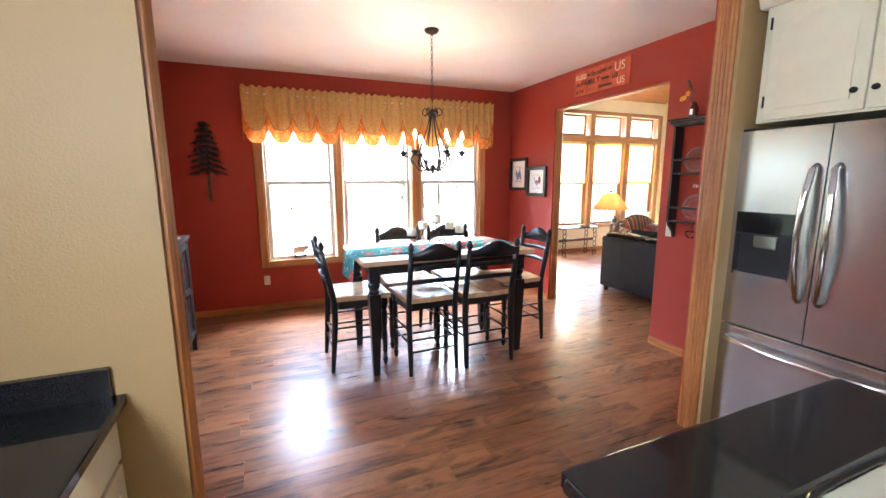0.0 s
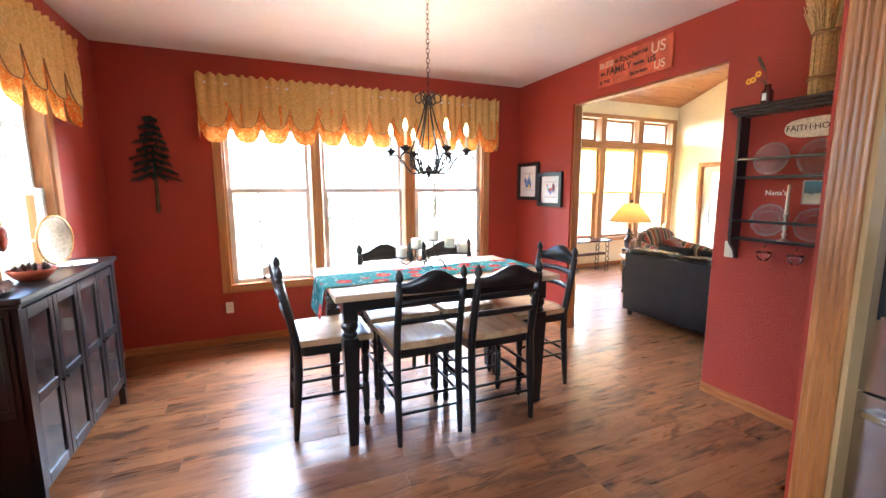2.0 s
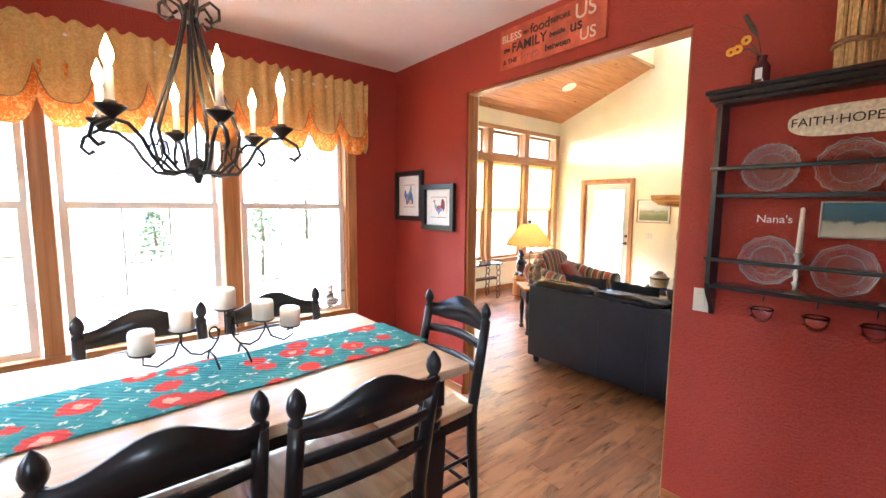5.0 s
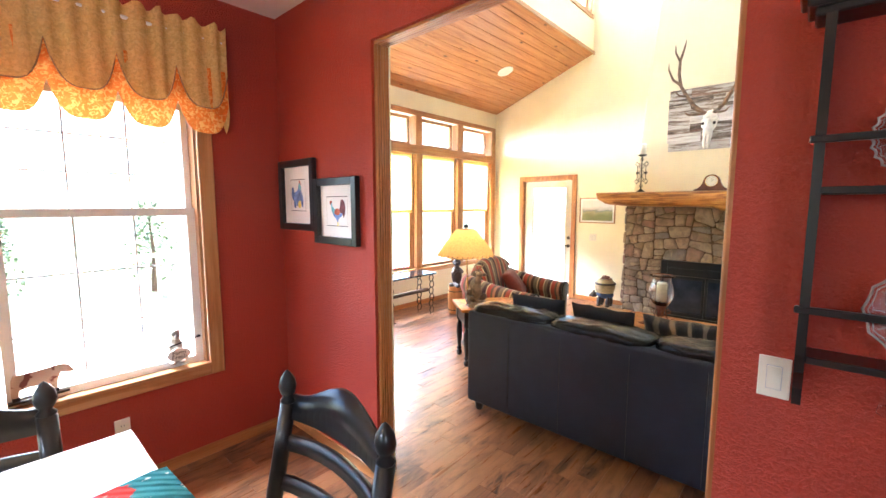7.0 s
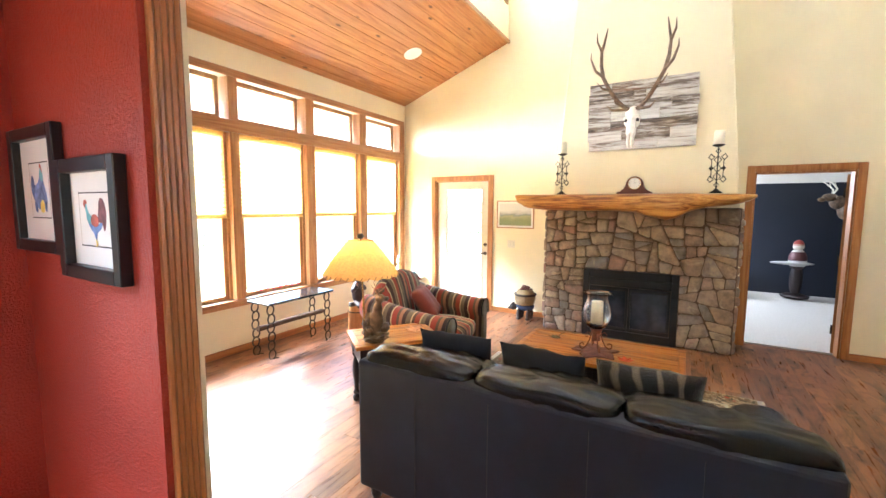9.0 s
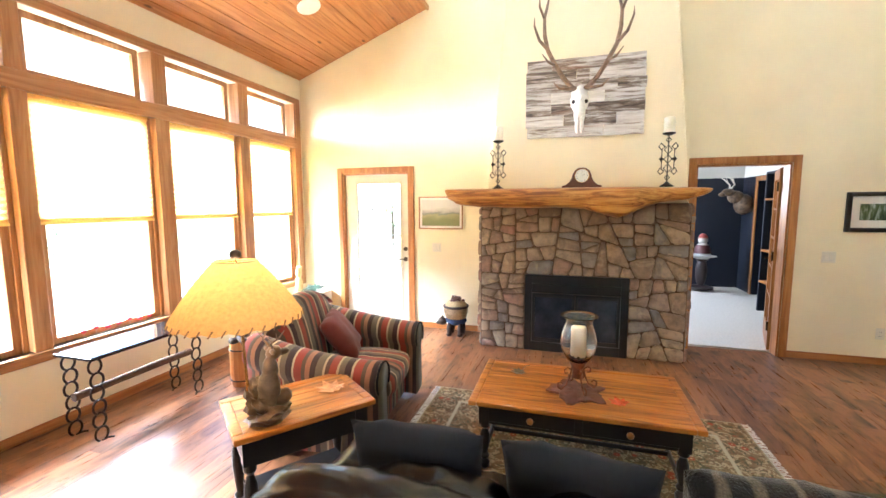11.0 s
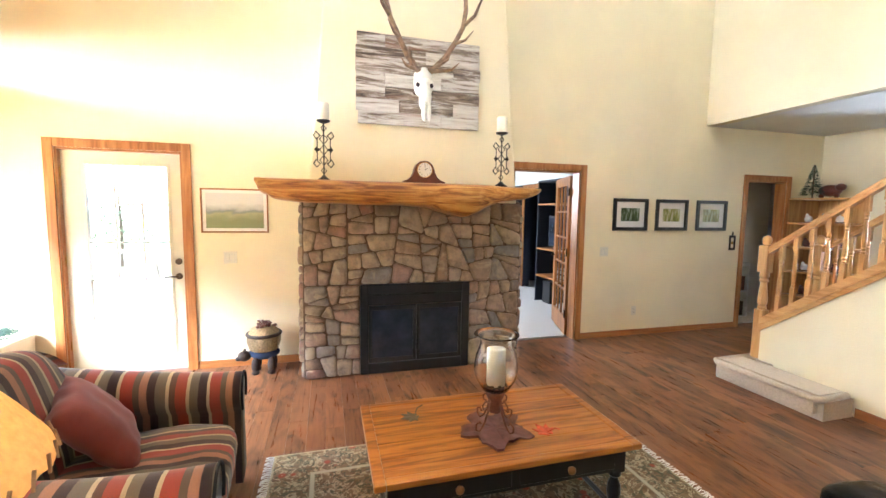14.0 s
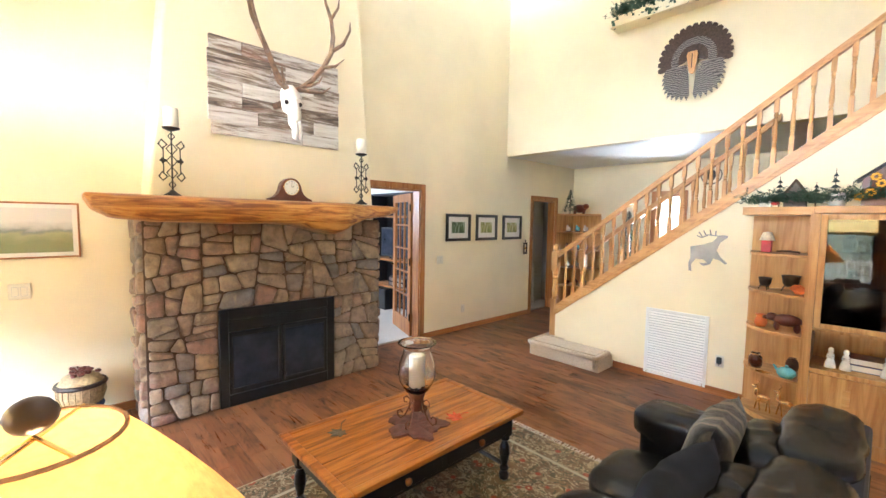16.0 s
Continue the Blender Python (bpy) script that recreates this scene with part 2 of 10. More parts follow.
M["bronze"] = plain("bronze", (0.07, 0.05, 0.035), 0.4, 0.8)
M["rust"] = plain("rusty_iron", (0.16, 0.055, 0.03), 0.6, 0.3, amount=0.4, scale=25)
M["leather"] = plain("black_leather", (0.006, 0.0055, 0.006), 0.27, amount=0.2, bump=0.3, bscale=38.0, spec=0.30)
M["leather_back"] = plain("black_leather_panel", (0.010, 0.013, 0.024), 0.5, amount=0.2, bump=0.1, bscale=140.0)
M["white"] = plain("white_vinyl", (0.80, 0.80, 0.78), 0.4, amount=0.02, bump=0)
M["plate"] = plain("cream_plastic", (0.72, 0.68, 0.56), 0.35, amount=0.02, bump=0)
M["creamwood"] = plain("cream_cabinet_paint", (0.74, 0.68, 0.50), 0.35, amount=0.04, bump=0.03)
M["doorpaint"] = plain("door_paint", (0.62, 0.57, 0.44), 0.4, amount=0.03, bump=0.03)
M["granite"] = plain("black_granite", (0.012, 0.012, 0.013), 0.07, amount=0.6, scale=220, bump=0)
M["steel"] = plain("brushed_steel", (0.50, 0.49, 0.48), 0.26, 1.0, amount=0.04, bump=0)
M["chrome"] = plain("bright_chrome", (0.7, 0.7, 0.7), 0.12, 1.0, amount=0.02, bump=0)
M["darkplastic"] = plain("dark_plastic", (0.02, 0.02, 0.022), 0.3, bump=0)
M["candle"] = plain("candle_wax", (0.82, 0.76, 0.62), 0.5, amount=0.04, bump=0.05)
M["carpet"] = plain("beige_carpet", (0.56, 0.46, 0.34), 0.95, amount=0.12, scale=60, bump=0.8, bscale=350.0, sheen=0.3)
M["officecarpet"] = plain("pale_carpet", (0.55, 0.51, 0.46), 0.95, amount=0.15, scale=50, bump=0.8, bscale=300.0)
M["pane"] = thin_glass("window_glass")
M["glass"] = glass_mat("clear_glass")
# milky tint for highlights painted on clear pressed glass
M["glint"] = plain("pale_glint_glass", (0.62, 0.50, 0.48), 0.15, amount=0.1, bump=0.3, trans=0.45)
M["pressed"] = pressed_glass()
M["valance"] = cloth_translucent("tan_linen", (0.67, 0.43, 0.15), 0.25, (0.75, 0.51, 0.20))
M["lining"] = cloth_translucent("orange_print_lining", (0.72, 0.20, 0.03), 0.42, (0.80, 0.42, 0.12))
M["shade"] = cloth_translucent("cellular_shade", (0.90, 0.66, 0.25), 0.45)
M["lampshade"] = cloth_translucent("parchment_shade", (0.82, 0.49, 0.17), 0.35)


# ---- mesh helpers ----
def part(name, bm, material, parent=None, label="", kind="", smooth=False):
    me = bpy.data.meshes.new(name)
    bm.normal_update()
    bm.to_mesh(me)
    bm.free()
    if smooth:
        me.polygons.foreach_set("use_smooth", [True] * len(me.polygons))
    me.materials.append(material)
    ob = new(name, me)
    if parent is not None:
        ob.parent = parent
    return tagged(ob, label, kind=kind)


def thing(name, label, category, at=(0, 0, 0), rz=0.0, group=""):
    ob = new(name)
    ob.empty_display_size = 0.05
    ob.matrix_basis = pose(*at, 0, 0, rz)
    return tagged(ob, label, category, group)


def solo(name, bm, material, label, category, at=(0, 0, 0), rz=0.0, group="", smooth=False):
    """A thing that is one mesh."""
    ob = part(name, bm, material, None, label, smooth=smooth)
    ob.matrix_basis = pose(*at, 0, 0, rz)
    return tagged(ob, "", category, group)


def struct(name, bm, material, parent=None, smooth=False, label=""):
    return part(name, bm, material, parent, label, "structure" if parent is None else "", smooth)


def B(*boxes, bevel=0.0, seg=1):
    bm = bmesh.new()
    for b in boxes:
        box(bm, *b)
    if bevel:
        bmesh.ops.bevel(bm, geom=bm.edges[:], offset=bevel, segments=seg, affect="EDGES", profile=0.6)
    return bm


def box(bm, x0, x1, y0, y1, z0, z1):
    v = [bm.verts.new(p) for p in ((x0, y0, z0), (x1, y0, z0), (x1, y1, z0), (x0, y1, z0), (x0, y0, z1), (x1, y0, z1), (x1, y1, z1), (x0, y1, z1))]
    for f in ((3, 2, 1, 0), (4, 5, 6, 7), (0, 1, 5, 4), (1, 2, 6, 5), (2, 3, 7, 6), (3, 0, 4, 7)):
        bm.faces.new([v[i] for i in f])
    return v


def lathe(bm, profile, seg=16, at=(0, 0, 0), squash=1.0):
    """Turned shape about a vertical axis; profile of (radius, height)."""
    rings = []
    for r, z in profile:
        rings.append([bm.verts.new((at[0] + r * math.cos(2 * math.pi * k / seg), at[1] + squash * r * math.sin(2 * math.pi * k / seg), at[2] + z)) for k in range(seg)])
    for a, b in zip(rings, rings[1:]):
        for k in range(seg):
            bm.faces.new((a[k], a[(k + 1) % seg], b[(k + 1) % seg], b[k]))
    if profile[0][0] > 1e-4:
        bm.faces.new(rings[0][::-1])
    if profile[-1][0] > 1e-4:
        bm.faces.new(rings[-1])
    return rings


def L(profile, seg=16, at=(0, 0, 0), squash=1.0):
    bm = bmesh.new()
    lathe(bm, profile, seg, at, squash)
    return bm


def tube(bm, pts, r, seg=8, taper=None, closed=False):
    """A round bar along points."""
    pts = [Vector(p) for p in pts]
    n = len(pts)
    rings = []
    up = None
    for i, p in enumerate(pts):
        a = pts[i - 1] if (i or closed) else pts[0]
        b = pts[(i + 1) % n] if (i < n - 1 or closed) else pts[-1]
        d = (b - a).normalized()
        if up is None:
            up = d.orthogonal().normalized()
        up = (up - d * up.dot(d)).normalized()
        side = d.cross(up)
        rr = (taper[i] if taper else r)
        rings.append([bm.verts.new(p + (up * math.cos(2 * math.pi * k / seg) + side * math.sin(2 * math.pi * k / seg)) * rr) for k in range(seg)])
    pairs = list(zip(rings, rings[1:])) + ([(rings[-1], rings[0])] if closed else [])
    for a, b in pairs:
        for k in range(seg):
            bm.faces.new((a[k], a[(k + 1) % seg], b[(k + 1) % seg], b[k]))
    if not closed:
        bm.faces.new(rings[0][::-1])
        bm.faces.new(rings[-1])
    return bm


def T(pts, r, seg=8, taper=None, closed=False):
    return tube(bmesh.new(), pts, r, seg, taper, closed)


def blob(bm, c, rx, ry, rz, seg=12, rings=8, wob=0.0, seed=0.0, p=2.0):
    """A rounded body: an ellipsoid, squarer with a larger p, with an uneven skin."""
    rows = []
    for i in range(rings + 1):
        th = math.pi * i / rings
        row = []
        for k in range(seg):
            ph = 2 * math.pi * k / seg
            d = [math.sin(th) * math.cos(ph), math.sin(th) * math.sin(ph), math.cos(th)]
            s = sum(abs(q) ** p for q in d) ** (-1.0 / p)
            d = [q * s for q in d]
            w = 1 + wob * noise.noise(Vector((d[0] * 2 + seed, d[1] * 2, d[2] * 2)))
            row.append(Vector((c[0] + rx * d[0] * w, c[1] + ry * d[1] * w, c[2] + rz * d[2] * w)))
        rows.append(row)
    top, bot = bm.verts.new(rows[0][0]), bm.verts.new(rows[-1][0])
    mid = [[bm.verts.new(q) for q in row] for row in rows[1:-1]]
    for k in range(seg):
        k2 = (k + 1) % seg
        bm.faces.new((top, mid[0][k], mid[0][k2]))
        bm.faces.new((bot, mid[-1][k2], mid[-1][k]))
        for a, b in zip(mid, mid[1:]):
            bm.faces.new((a[k], b[k], b[k2], a[k2]))
    return bm


def Bl(*blobs, **kw):
    bm = bmesh.new()
    for args in blobs:
        blob(bm, *args, **kw)
    return bm


def slab(bm, outline, y0, y1, plane="xz"):
    """An outline of (u, v) points given thickness: plane xz is thick along y, yz along x, xy along z."""
    def at(u, v, w):
        return {"xz": (u, w, v), "yz": (w, u, v), "xy": (u, v, w)}[plane]
    a = [bm.verts.new(at(u, v, y0)) for u, v in outline]
    b = [bm.verts.new(at(u, v, y1)) for u, v in outline]
    n = len(outline)
    bm.faces.new(a)
    bm.faces.new(b[::-1])
    for i in range(n):
        bm.faces.new((a[i], b[i], b[(i + 1) % n], a[(i + 1) % n]))
    bmesh.ops.recalc_face_normals(bm, faces=bm.faces[:])
    return bm


def S(outline, y0, y1, plane="xz"):
    return slab(bmesh.new(), outline, y0, y1, plane)


def holed(along, c0, c1, a0, a1, z0, z1, holes=()):
    """A wall along x or y with openings through it: only its outer faces."""
    us = sorted({a0, a1, *[h[0] for h in holes], *[h[1] for h in holes]})
    vs = sorted({z0, z1, *[h[2] for h in holes], *[h[3] for h in holes]})
    bm = bmesh.new()
    cache = {}

    def vert(u, v, w):
        key = (round(u, 5), round(v, 5), round(w, 5))
        if key not in cache:
            cache[key] = bm.verts.new((u, w, v) if along == "x" else (w, u, v))
        return cache[key]

    def solid(i, j):
        if i < 0 or j < 0 or i >= len(us) - 1 or j >= len(vs) - 1:
            return False
        u, v = (us[i] + us[i + 1]) / 2, (vs[j] + vs[j + 1]) / 2
        return not any(h[0] < u < h[1] and h[2] < v < h[3] for h in holes)

    for i in range(len(us) - 1):
        for j in range(len(vs) - 1):
            if not solid(i, j):
                continue
            u0, u1, v0, v1 = us[i], us[i + 1], vs[j], vs[j + 1]
            for w in (c0, c1):
                bm.faces.new([vert(u0, v0, w), vert(u1, v0, w), vert(u1, v1, w), vert(u0, v1, w)])
            for di, dj, p, q in ((-1, 0, (u0, v0), (u0, v1)), (1, 0, (u1, v0), (u1, v1)), (0, -1, (u0, v0), (u1, v0)), (0, 1, (u0, v1), (u1, v1))):
                if not solid(i + di, j + dj):
                    bm.faces.new([vert(*p, c0), vert(*q, c0), vert(*q, c1), vert(*p, c1)])
    bmesh.ops.recalc_face_normals(bm, faces=bm.faces[:])
    return bm


# ---- structure ----
CEIL = 2.88
HALL = 2.70
LY = 8.07


def sheet(name, x0, x1, y0, y1, z, material, thick=0.1, up=True):
    return struct(name, B((x0, x1, y0, y1, z - thick, z) if up else (x0, x1, y0, y1, z, z + thick)), material)


sheet("floor", -3.2, 9.43, -3.0, LY + 0.1, -0.012, M["floor"], 0.15)
sheet("floor_office", 9.45, 13.4, -1.6, 5.6, 0.004, M["officecarpet"], 0.15)
sheet("ceiling", -3.2, 3.98, -2.8, 6.3, CEIL, M["ceiling"], 0.15, False)
sheet("ceiling_hall", 3.98, 9.4, -3.0, 0.35, HALL, M["ceiling"], 0.2, False)
sheet("ceiling_high", 3.9, 9.4, 0.3, 6.3, 5.6, M["ceiling"], 0.15, False)
sheet("ceiling_office", 9.45, 13.4, -1.6, 5.6, 2.5, M["ceiling"], 0.15, False)

WIN = (0.36, 3.43, 0.60, 2.30)
struct("wall_north", holed("x", 6.19, 6.34, -0.66, 3.9, 0, CEIL + 0.1, [WIN]), M["red"])
SIDE = (3.42, 5.20, 0.62, 2.30)
struct("wall_west", holed("y", -0.67, -0.52, 2.45, 6.34, 0, CEIL + 0.1, [SIDE]), M["red"])
OPN = (3.53, 5.16, 0.0, 2.49)
struct("wall_partition", holed("y", 3.90, 3.985, 2.37, 6.34, 0, CEIL + 0.1, [OPN]), M["red"])
struct("wall_partition_living", holed("y", 3.985, 4.035, -3.0, 8.2, 0, 5.7, [OPN, (-2.6, 0.2, 0, 2.6)]), M["yellow"])
KOP = (0.15, 2.92, -0.1, CEIL + 0.2)
struct("wall_kitchen_dining", holed("x", 2.375, 2.455, -0.66, 3.90, 0, CEIL + 0.1, [KOP]), M["red"])
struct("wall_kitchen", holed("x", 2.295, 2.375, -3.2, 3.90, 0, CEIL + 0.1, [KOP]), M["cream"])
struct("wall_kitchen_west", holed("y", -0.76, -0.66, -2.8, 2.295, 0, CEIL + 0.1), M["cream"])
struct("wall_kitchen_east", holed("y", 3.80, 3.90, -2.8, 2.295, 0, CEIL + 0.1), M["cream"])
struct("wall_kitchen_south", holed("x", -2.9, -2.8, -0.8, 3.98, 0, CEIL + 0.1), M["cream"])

LWIN = (4.90, 9.14, 0.60, 3.0)
struct("wall_living_north", holed("x", LY, LY + 0.18, 4.035, 9.28, 0, 3.6, [LWIN]), M["yellow"])
DOOR = (6.47, 7.44, 0.0, 2.06)
OFF = (2.27, 3.14, 0.0, 2.05)
D2 = (-1.04, -0.33, 0.0, 2.03)
struct("wall_east", holed("y", 9.28, 9.42, -3.0, 8.25, 0, 5.7, [DOOR, OFF, D2]), M["yellow"])
SOF = 4.05
CLER = (5.2, 9.14, 4.62, 5.35)
struct("wall_clerestory", holed("x", 6.2, 6.34, 4.035, 9.28, SOF, 5.6, [CLER]), M["yellow"])
struct("wall_upper", holed("x", 0.30, 0.44, 4.035, 9.28, HALL, 5.6), M["yellow"])
struct("wall_hall_back", holed("x", -1.84, -1.70, 4.035, 9.28, 0, HALL + 0.1, [(7.3, 7.7, 0.9, 2.1)]), M["yellow"])

# sloped board ceiling of the living room
zc0, zc1 = 3.35, SOF
slope = math.atan2(zc1 - zc0, LY - 6.2)


def board_ceiling():
    bm = bmesh.new()
    n = 15
    run = (LY + 0.02 - 6.2)
    for i in range(n):
        y0, y1 = LY + 0.02 - run * i / n, LY + 0.02 - run * (i + 1) / n + 0.006
        za, zb = zc0 + (LY - y0) * math.tan(slope), zc0 + (LY - y1) * math.tan(slope)
        x = 4.035
        step = 0
        while x < 9.27:
            ln = 1.5 + 2.4 * ((i * 0.37 + step * 0.61) % 1.0)
            x1 = min(x + ln, 9.28)
            vs = [bm.verts.new(p) for p in ((x + 0.002, y0, za), (x1 - 0.002, y0, za), (x1 - 0.002, y1, zb), (x + 0.002, y1, zb), (x + 0.002, y0, za + 0.03), (x1 - 0.002, y0, za + 0.03), (x1 - 0.002, y1, zb + 0.03), (x + 0.002, y1, zb + 0.03))]
            for f in ((0, 1, 2, 3), (4, 7, 6, 5), (0, 4, 5, 1), (1, 5, 6, 2), (2, 6, 7, 3), (3, 7, 4, 0)):
                bm.faces.new([vs[k] for k in f])
            x = x1
            step += 1
    bmesh.ops.recalc_face_normals(bm, faces=bm.faces[:])
    return bm


struct("ceiling_boards", board_ceiling(), M["pine"])
struct("ceiling_boards_backing", S([(LY + 0.3, zc0 - 0.08), (6.23, SOF + 0.012), (6.23, SOF + 0.15), (LY + 0.3, zc0 + 0.14)], 4.035, 9.28, "yz"), M["pine"])
struct("ceiling_edge_trim", B((4.035, 9.28, 6.175, 6.2, SOF - 0.02, SOF + 0.03)), M["trim_x"])


# ---- windows ----
def sash(parent, x0, x1, z0, z1, y, along="x", bars=(3, 3), frame_w=0.035, out=1, mat=None):
    """A sash: its frame, the bars between its panes, the pane. out: the side on which outdoors lies."""
    d = 0.02

    def bx(u0, u1, v0, v1, w0, w1):
        return (u0, u1, w0, w1, v0, v1) if along == "x" else (w0, w1, u0, u1, v0, v1)

    f = frame_w
    part("sash_frame", B(bx(x0, x0 + f, z0, z1, y - d, y + d), bx(x1 - f, x1, z0, z1, y - d, y + d), bx(x0 + f, x1 - f, z0, z0 + f, y - d, y + d), bx(x0 + f, x1 - f, z1 - f, z1, y - d, y + d)), mat or M["white"], parent)
    if bars:
        g = []
        for i in range(1, bars[0]):
            u = x0 + f + (x1 - x0 - 2 * f) * i / bars[0]
            g.append(bx(u - 0.005, u + 0.005, z0 + f, z1 - f, y - 0.004, y + 0.004))
        for i in range(1, bars[1]):
            v = z0 + f + (z1 - z0 - 2 * f) * i / bars[1]
            g.append(bx(x0 + f, x1 - f, v - 0.005, v + 0.005, y - 0.003, y + 0.003))
        part("glazing_bar", B(*g), M["white"], parent)
    p = part("pane", B(bx(x0 + f, x1 - f, z0 + f, z1 - f, y + out * 0.008, y + out * 0.011)), M["pane"], parent)
    p.visible_shadow = False


def window_group(name, spans, z0, zm, z1, y, depth, along="x", out=1, wood_u="trim_x", post=0.10):
    """Double-hung windows side by side in one wooden frame."""
    w = tagged(new(name), "row of white double-hung windows with gridded panes in an oak frame", kind="structure")
    yy = y + out * depth

    def bx(u0, u1, v0, v1, w0, w1):
        w0, w1 = min(w0, w1), max(w0, w1)
        return (u0, u1, w0, w1, v0, v1) if along == "x" else (w0, w1, u0, u1, v0, v1)

    a, b = spans[0][0], spans[-1][1]
    inn = y - out * 0.018
    part("window_casing", B(bx(a - 0.085, a, z0 - 0.085, z1 + 0.085, inn, y + out * 0.002), bx(b, b + 0.085, z0 - 0.085, z1 + 0.085, inn, y + out * 0.002), bevel=0.004), M["trim_z"], w)
    part("window_casing", B(bx(a, b, z1, z1 + 0.085, inn, y + out * 0.002), bx(a, b, z0 - 0.085, z0 - 0.002, inn, y + out * 0.002), bevel=0.004), M[wood_u], w)
    part("window_sill", B(bx(a, b, z0 - 0.02, z0, y - out * 0.03, y + out * 0.16), bevel=0.004), M[wood_u], w)
    part("window_jamb", B(bx(a, a + 0.018, z0, z1, y, y + out * 0.15), bx(b - 0.018, b, z0, z1, y, y + out * 0.15)), M["trim_z"], w)
    part("window_head", B(bx(a, b, z1 - 0.018, z1, y, y + out * 0.15)), M[wood_u], w)
    for (s0, s1), (n0, n1) in zip(spans, spans[1:]):
        part("window_post", B(bx(s1, n0, z0, z1, inn, y + out * 0.15), bevel=0.004), M["trim_z"], w)
    for s0, s1 in spans:
        s0, s1 = s0 + 0.02, s1 - 0.02
        sash(w, s0, s1, zm - 0.02, z1 - 0.02, yy + out * 0.03, along, out=out)
        sash(w, s0, s1, z0, zm + 0.02, yy - out * 0.015, along, out=out, frame_w=0.045)
    return w


window_group("window_1", [(0.44, 1.28), (1.38, 2.33), (2.45, 3.37)], 0.625, 1.585, 2.25, 6.19, 0.08)
window_group("window_2", [(3.48, 4.28), (4.38, 5.16)], 0.645, 1.585, 2.25, -0.52, 0.08, along="y", out=-1, wood_u="trim_y")


def living_windows():
    w = tagged(new("window_3"), "row of four tall oak-framed windows with transoms above", kind="structure")
    y = LY
    cols = [(5.03, 6.04), (6.15, 7.08), (7.22, 8.10), (8.25, 9.10)]
    z0, z1, zt = 0.60, 3.0, 2.48
    a, b = 4.93, 9.10
    part("window_casing", B((a - 0.09, a, y - 0.02, y + 0.002, z0 - 0.08, z1 + 0.08), (b + 0.04, b + 0.13, y - 0.02, y + 0.002, z0 - 0.08, z1 + 0.08), bevel=0.004), M["trim_z"], w)
    part("window_casing", B((a, b + 0.04, y - 0.02, y + 0.002, z1, z1 + 0.08), (a, b + 0.04, y - 0.02, y + 0.002, z0 - 0.08, z0 - 0.02), bevel=0.004), M["trim_x"], w)
    part("window_sill", B((a, b + 0.04, y - 0.035, y + 0.17, z0 - 0.02, z0), bevel=0.004), M["trim_x"], w)
    part("window_rail", B((a, b + 0.04, y - 0.022, y + 0.16, zt - 0.06, zt + 0.07), bevel=0.004), M["trim_x"], w)
    posts = [(a, 5.03)] + [(p[1], q[0]) for p, q in zip(cols, cols[1:])] + [(9.10, 9.14)]
    for u0, u1 in posts:
        part("window_post", B((u0, u1, y - 0.018, y + 0.165, z0, zt - 0.06), (u0, u1, y - 0.018, y + 0.165, zt + 0.07, z1), bevel=0.004), M["trim_z"], w)
    for u0, u1 in cols:
        part("window_jamb", B((u0, u0 + 0.03, y + 0.05, y + 0.16, z0, zt - 0.06), (u1 - 0.03, u1, y + 0.05, y + 0.16, z0, zt - 0.06)), M["trim_z"], w)
        sash(w, u0 + 0.03, u1 - 0.03, zt + 0.07, z1, y + 0.12, bars=None, frame_w=0.05, mat=M["trim_z"])
        sash(w, u0 + 0.03, u1 - 0.03, 1.52, zt - 0.06, y + 0.13, bars=None, frame_w=0.045, mat=M["trim_z"])
        sash(w, u0 + 0.03, u1 - 0.03, z0, 1.56, y + 0.09, bars=None, frame_w=0.045, mat=M["trim_z"])
        s = thing("window_blind", "pale cellular blind drawn halfway down the window, glowing in the sun", "blind", (0, 0, 0))
        s.matrix_basis = pose((u0 + u1) / 2, y + 0.05, 1.50)
        h = (u1 - u0) / 2 - 0.034
        bm = bmesh.new()
        n = 40
        prev = None
        for i in range(n + 1):
            z = 0.02 + i * (zt - 0.08 - 1.53) / n
            off = 0.006 if i % 2 else -0.006
            row = [bm.verts.new((-h, off, z)), bm.verts.new((h, off, z))]
            if prev:
                bm.faces.new((prev[0], prev[1], row[1], row[0]))
            prev = row
        part("pleats", bm, M["shade"], s)
        part("bottom_rail", B((-h, h, -0.012, 0.012, 0.0, 0.02)), M["shade"], s)
        part("head_rail", B((-h, h, -0.015, 0.015, zt - 0.08 - 1.51, zt - 0.06 - 1.50)), M["shade"], s)
    return w


living_windows()


def clerestory():
    w = tagged(new("window_4"), "band of high clerestory windows in an oak frame", kind="structure")
    y = 6.2
    x0, x1, z0, z1 = CLER
    part("window_casing", B((x0 - 0.06, x1 + 0.06, y - 0.018, y, z0 - 0.07, z0), (x0 - 0.06, x1 + 0.06, y - 0.018, y, z1, z1 + 0.07), bevel=0.003), M["trim_x"], w)
    part("window_sill", B((x0, x1, y, y + 0.12, z0, z0 + 0.02)), M["trim_x"], w)
    n = 4
    for i in range(n + 1):
        u = x0 + (x1 - x0) * i / n
        part("window_post", B((max(x0, u - 0.04), min(x1, u + 0.04), y - 0.015, y + 0.12, z0 + 0.02, z1)), M["trim_z"], w)
    for i in range(n):
        u0, u1 = x0 + (x1 - x0) * i / n + 0.04, x0 + (x1 - x0) * (i + 1) / n - 0.04
        sash(w, u0, u1, z0 + 0.02, z1, y + 0.08, bars=None, mat=M["trim_z"])


clerestory()


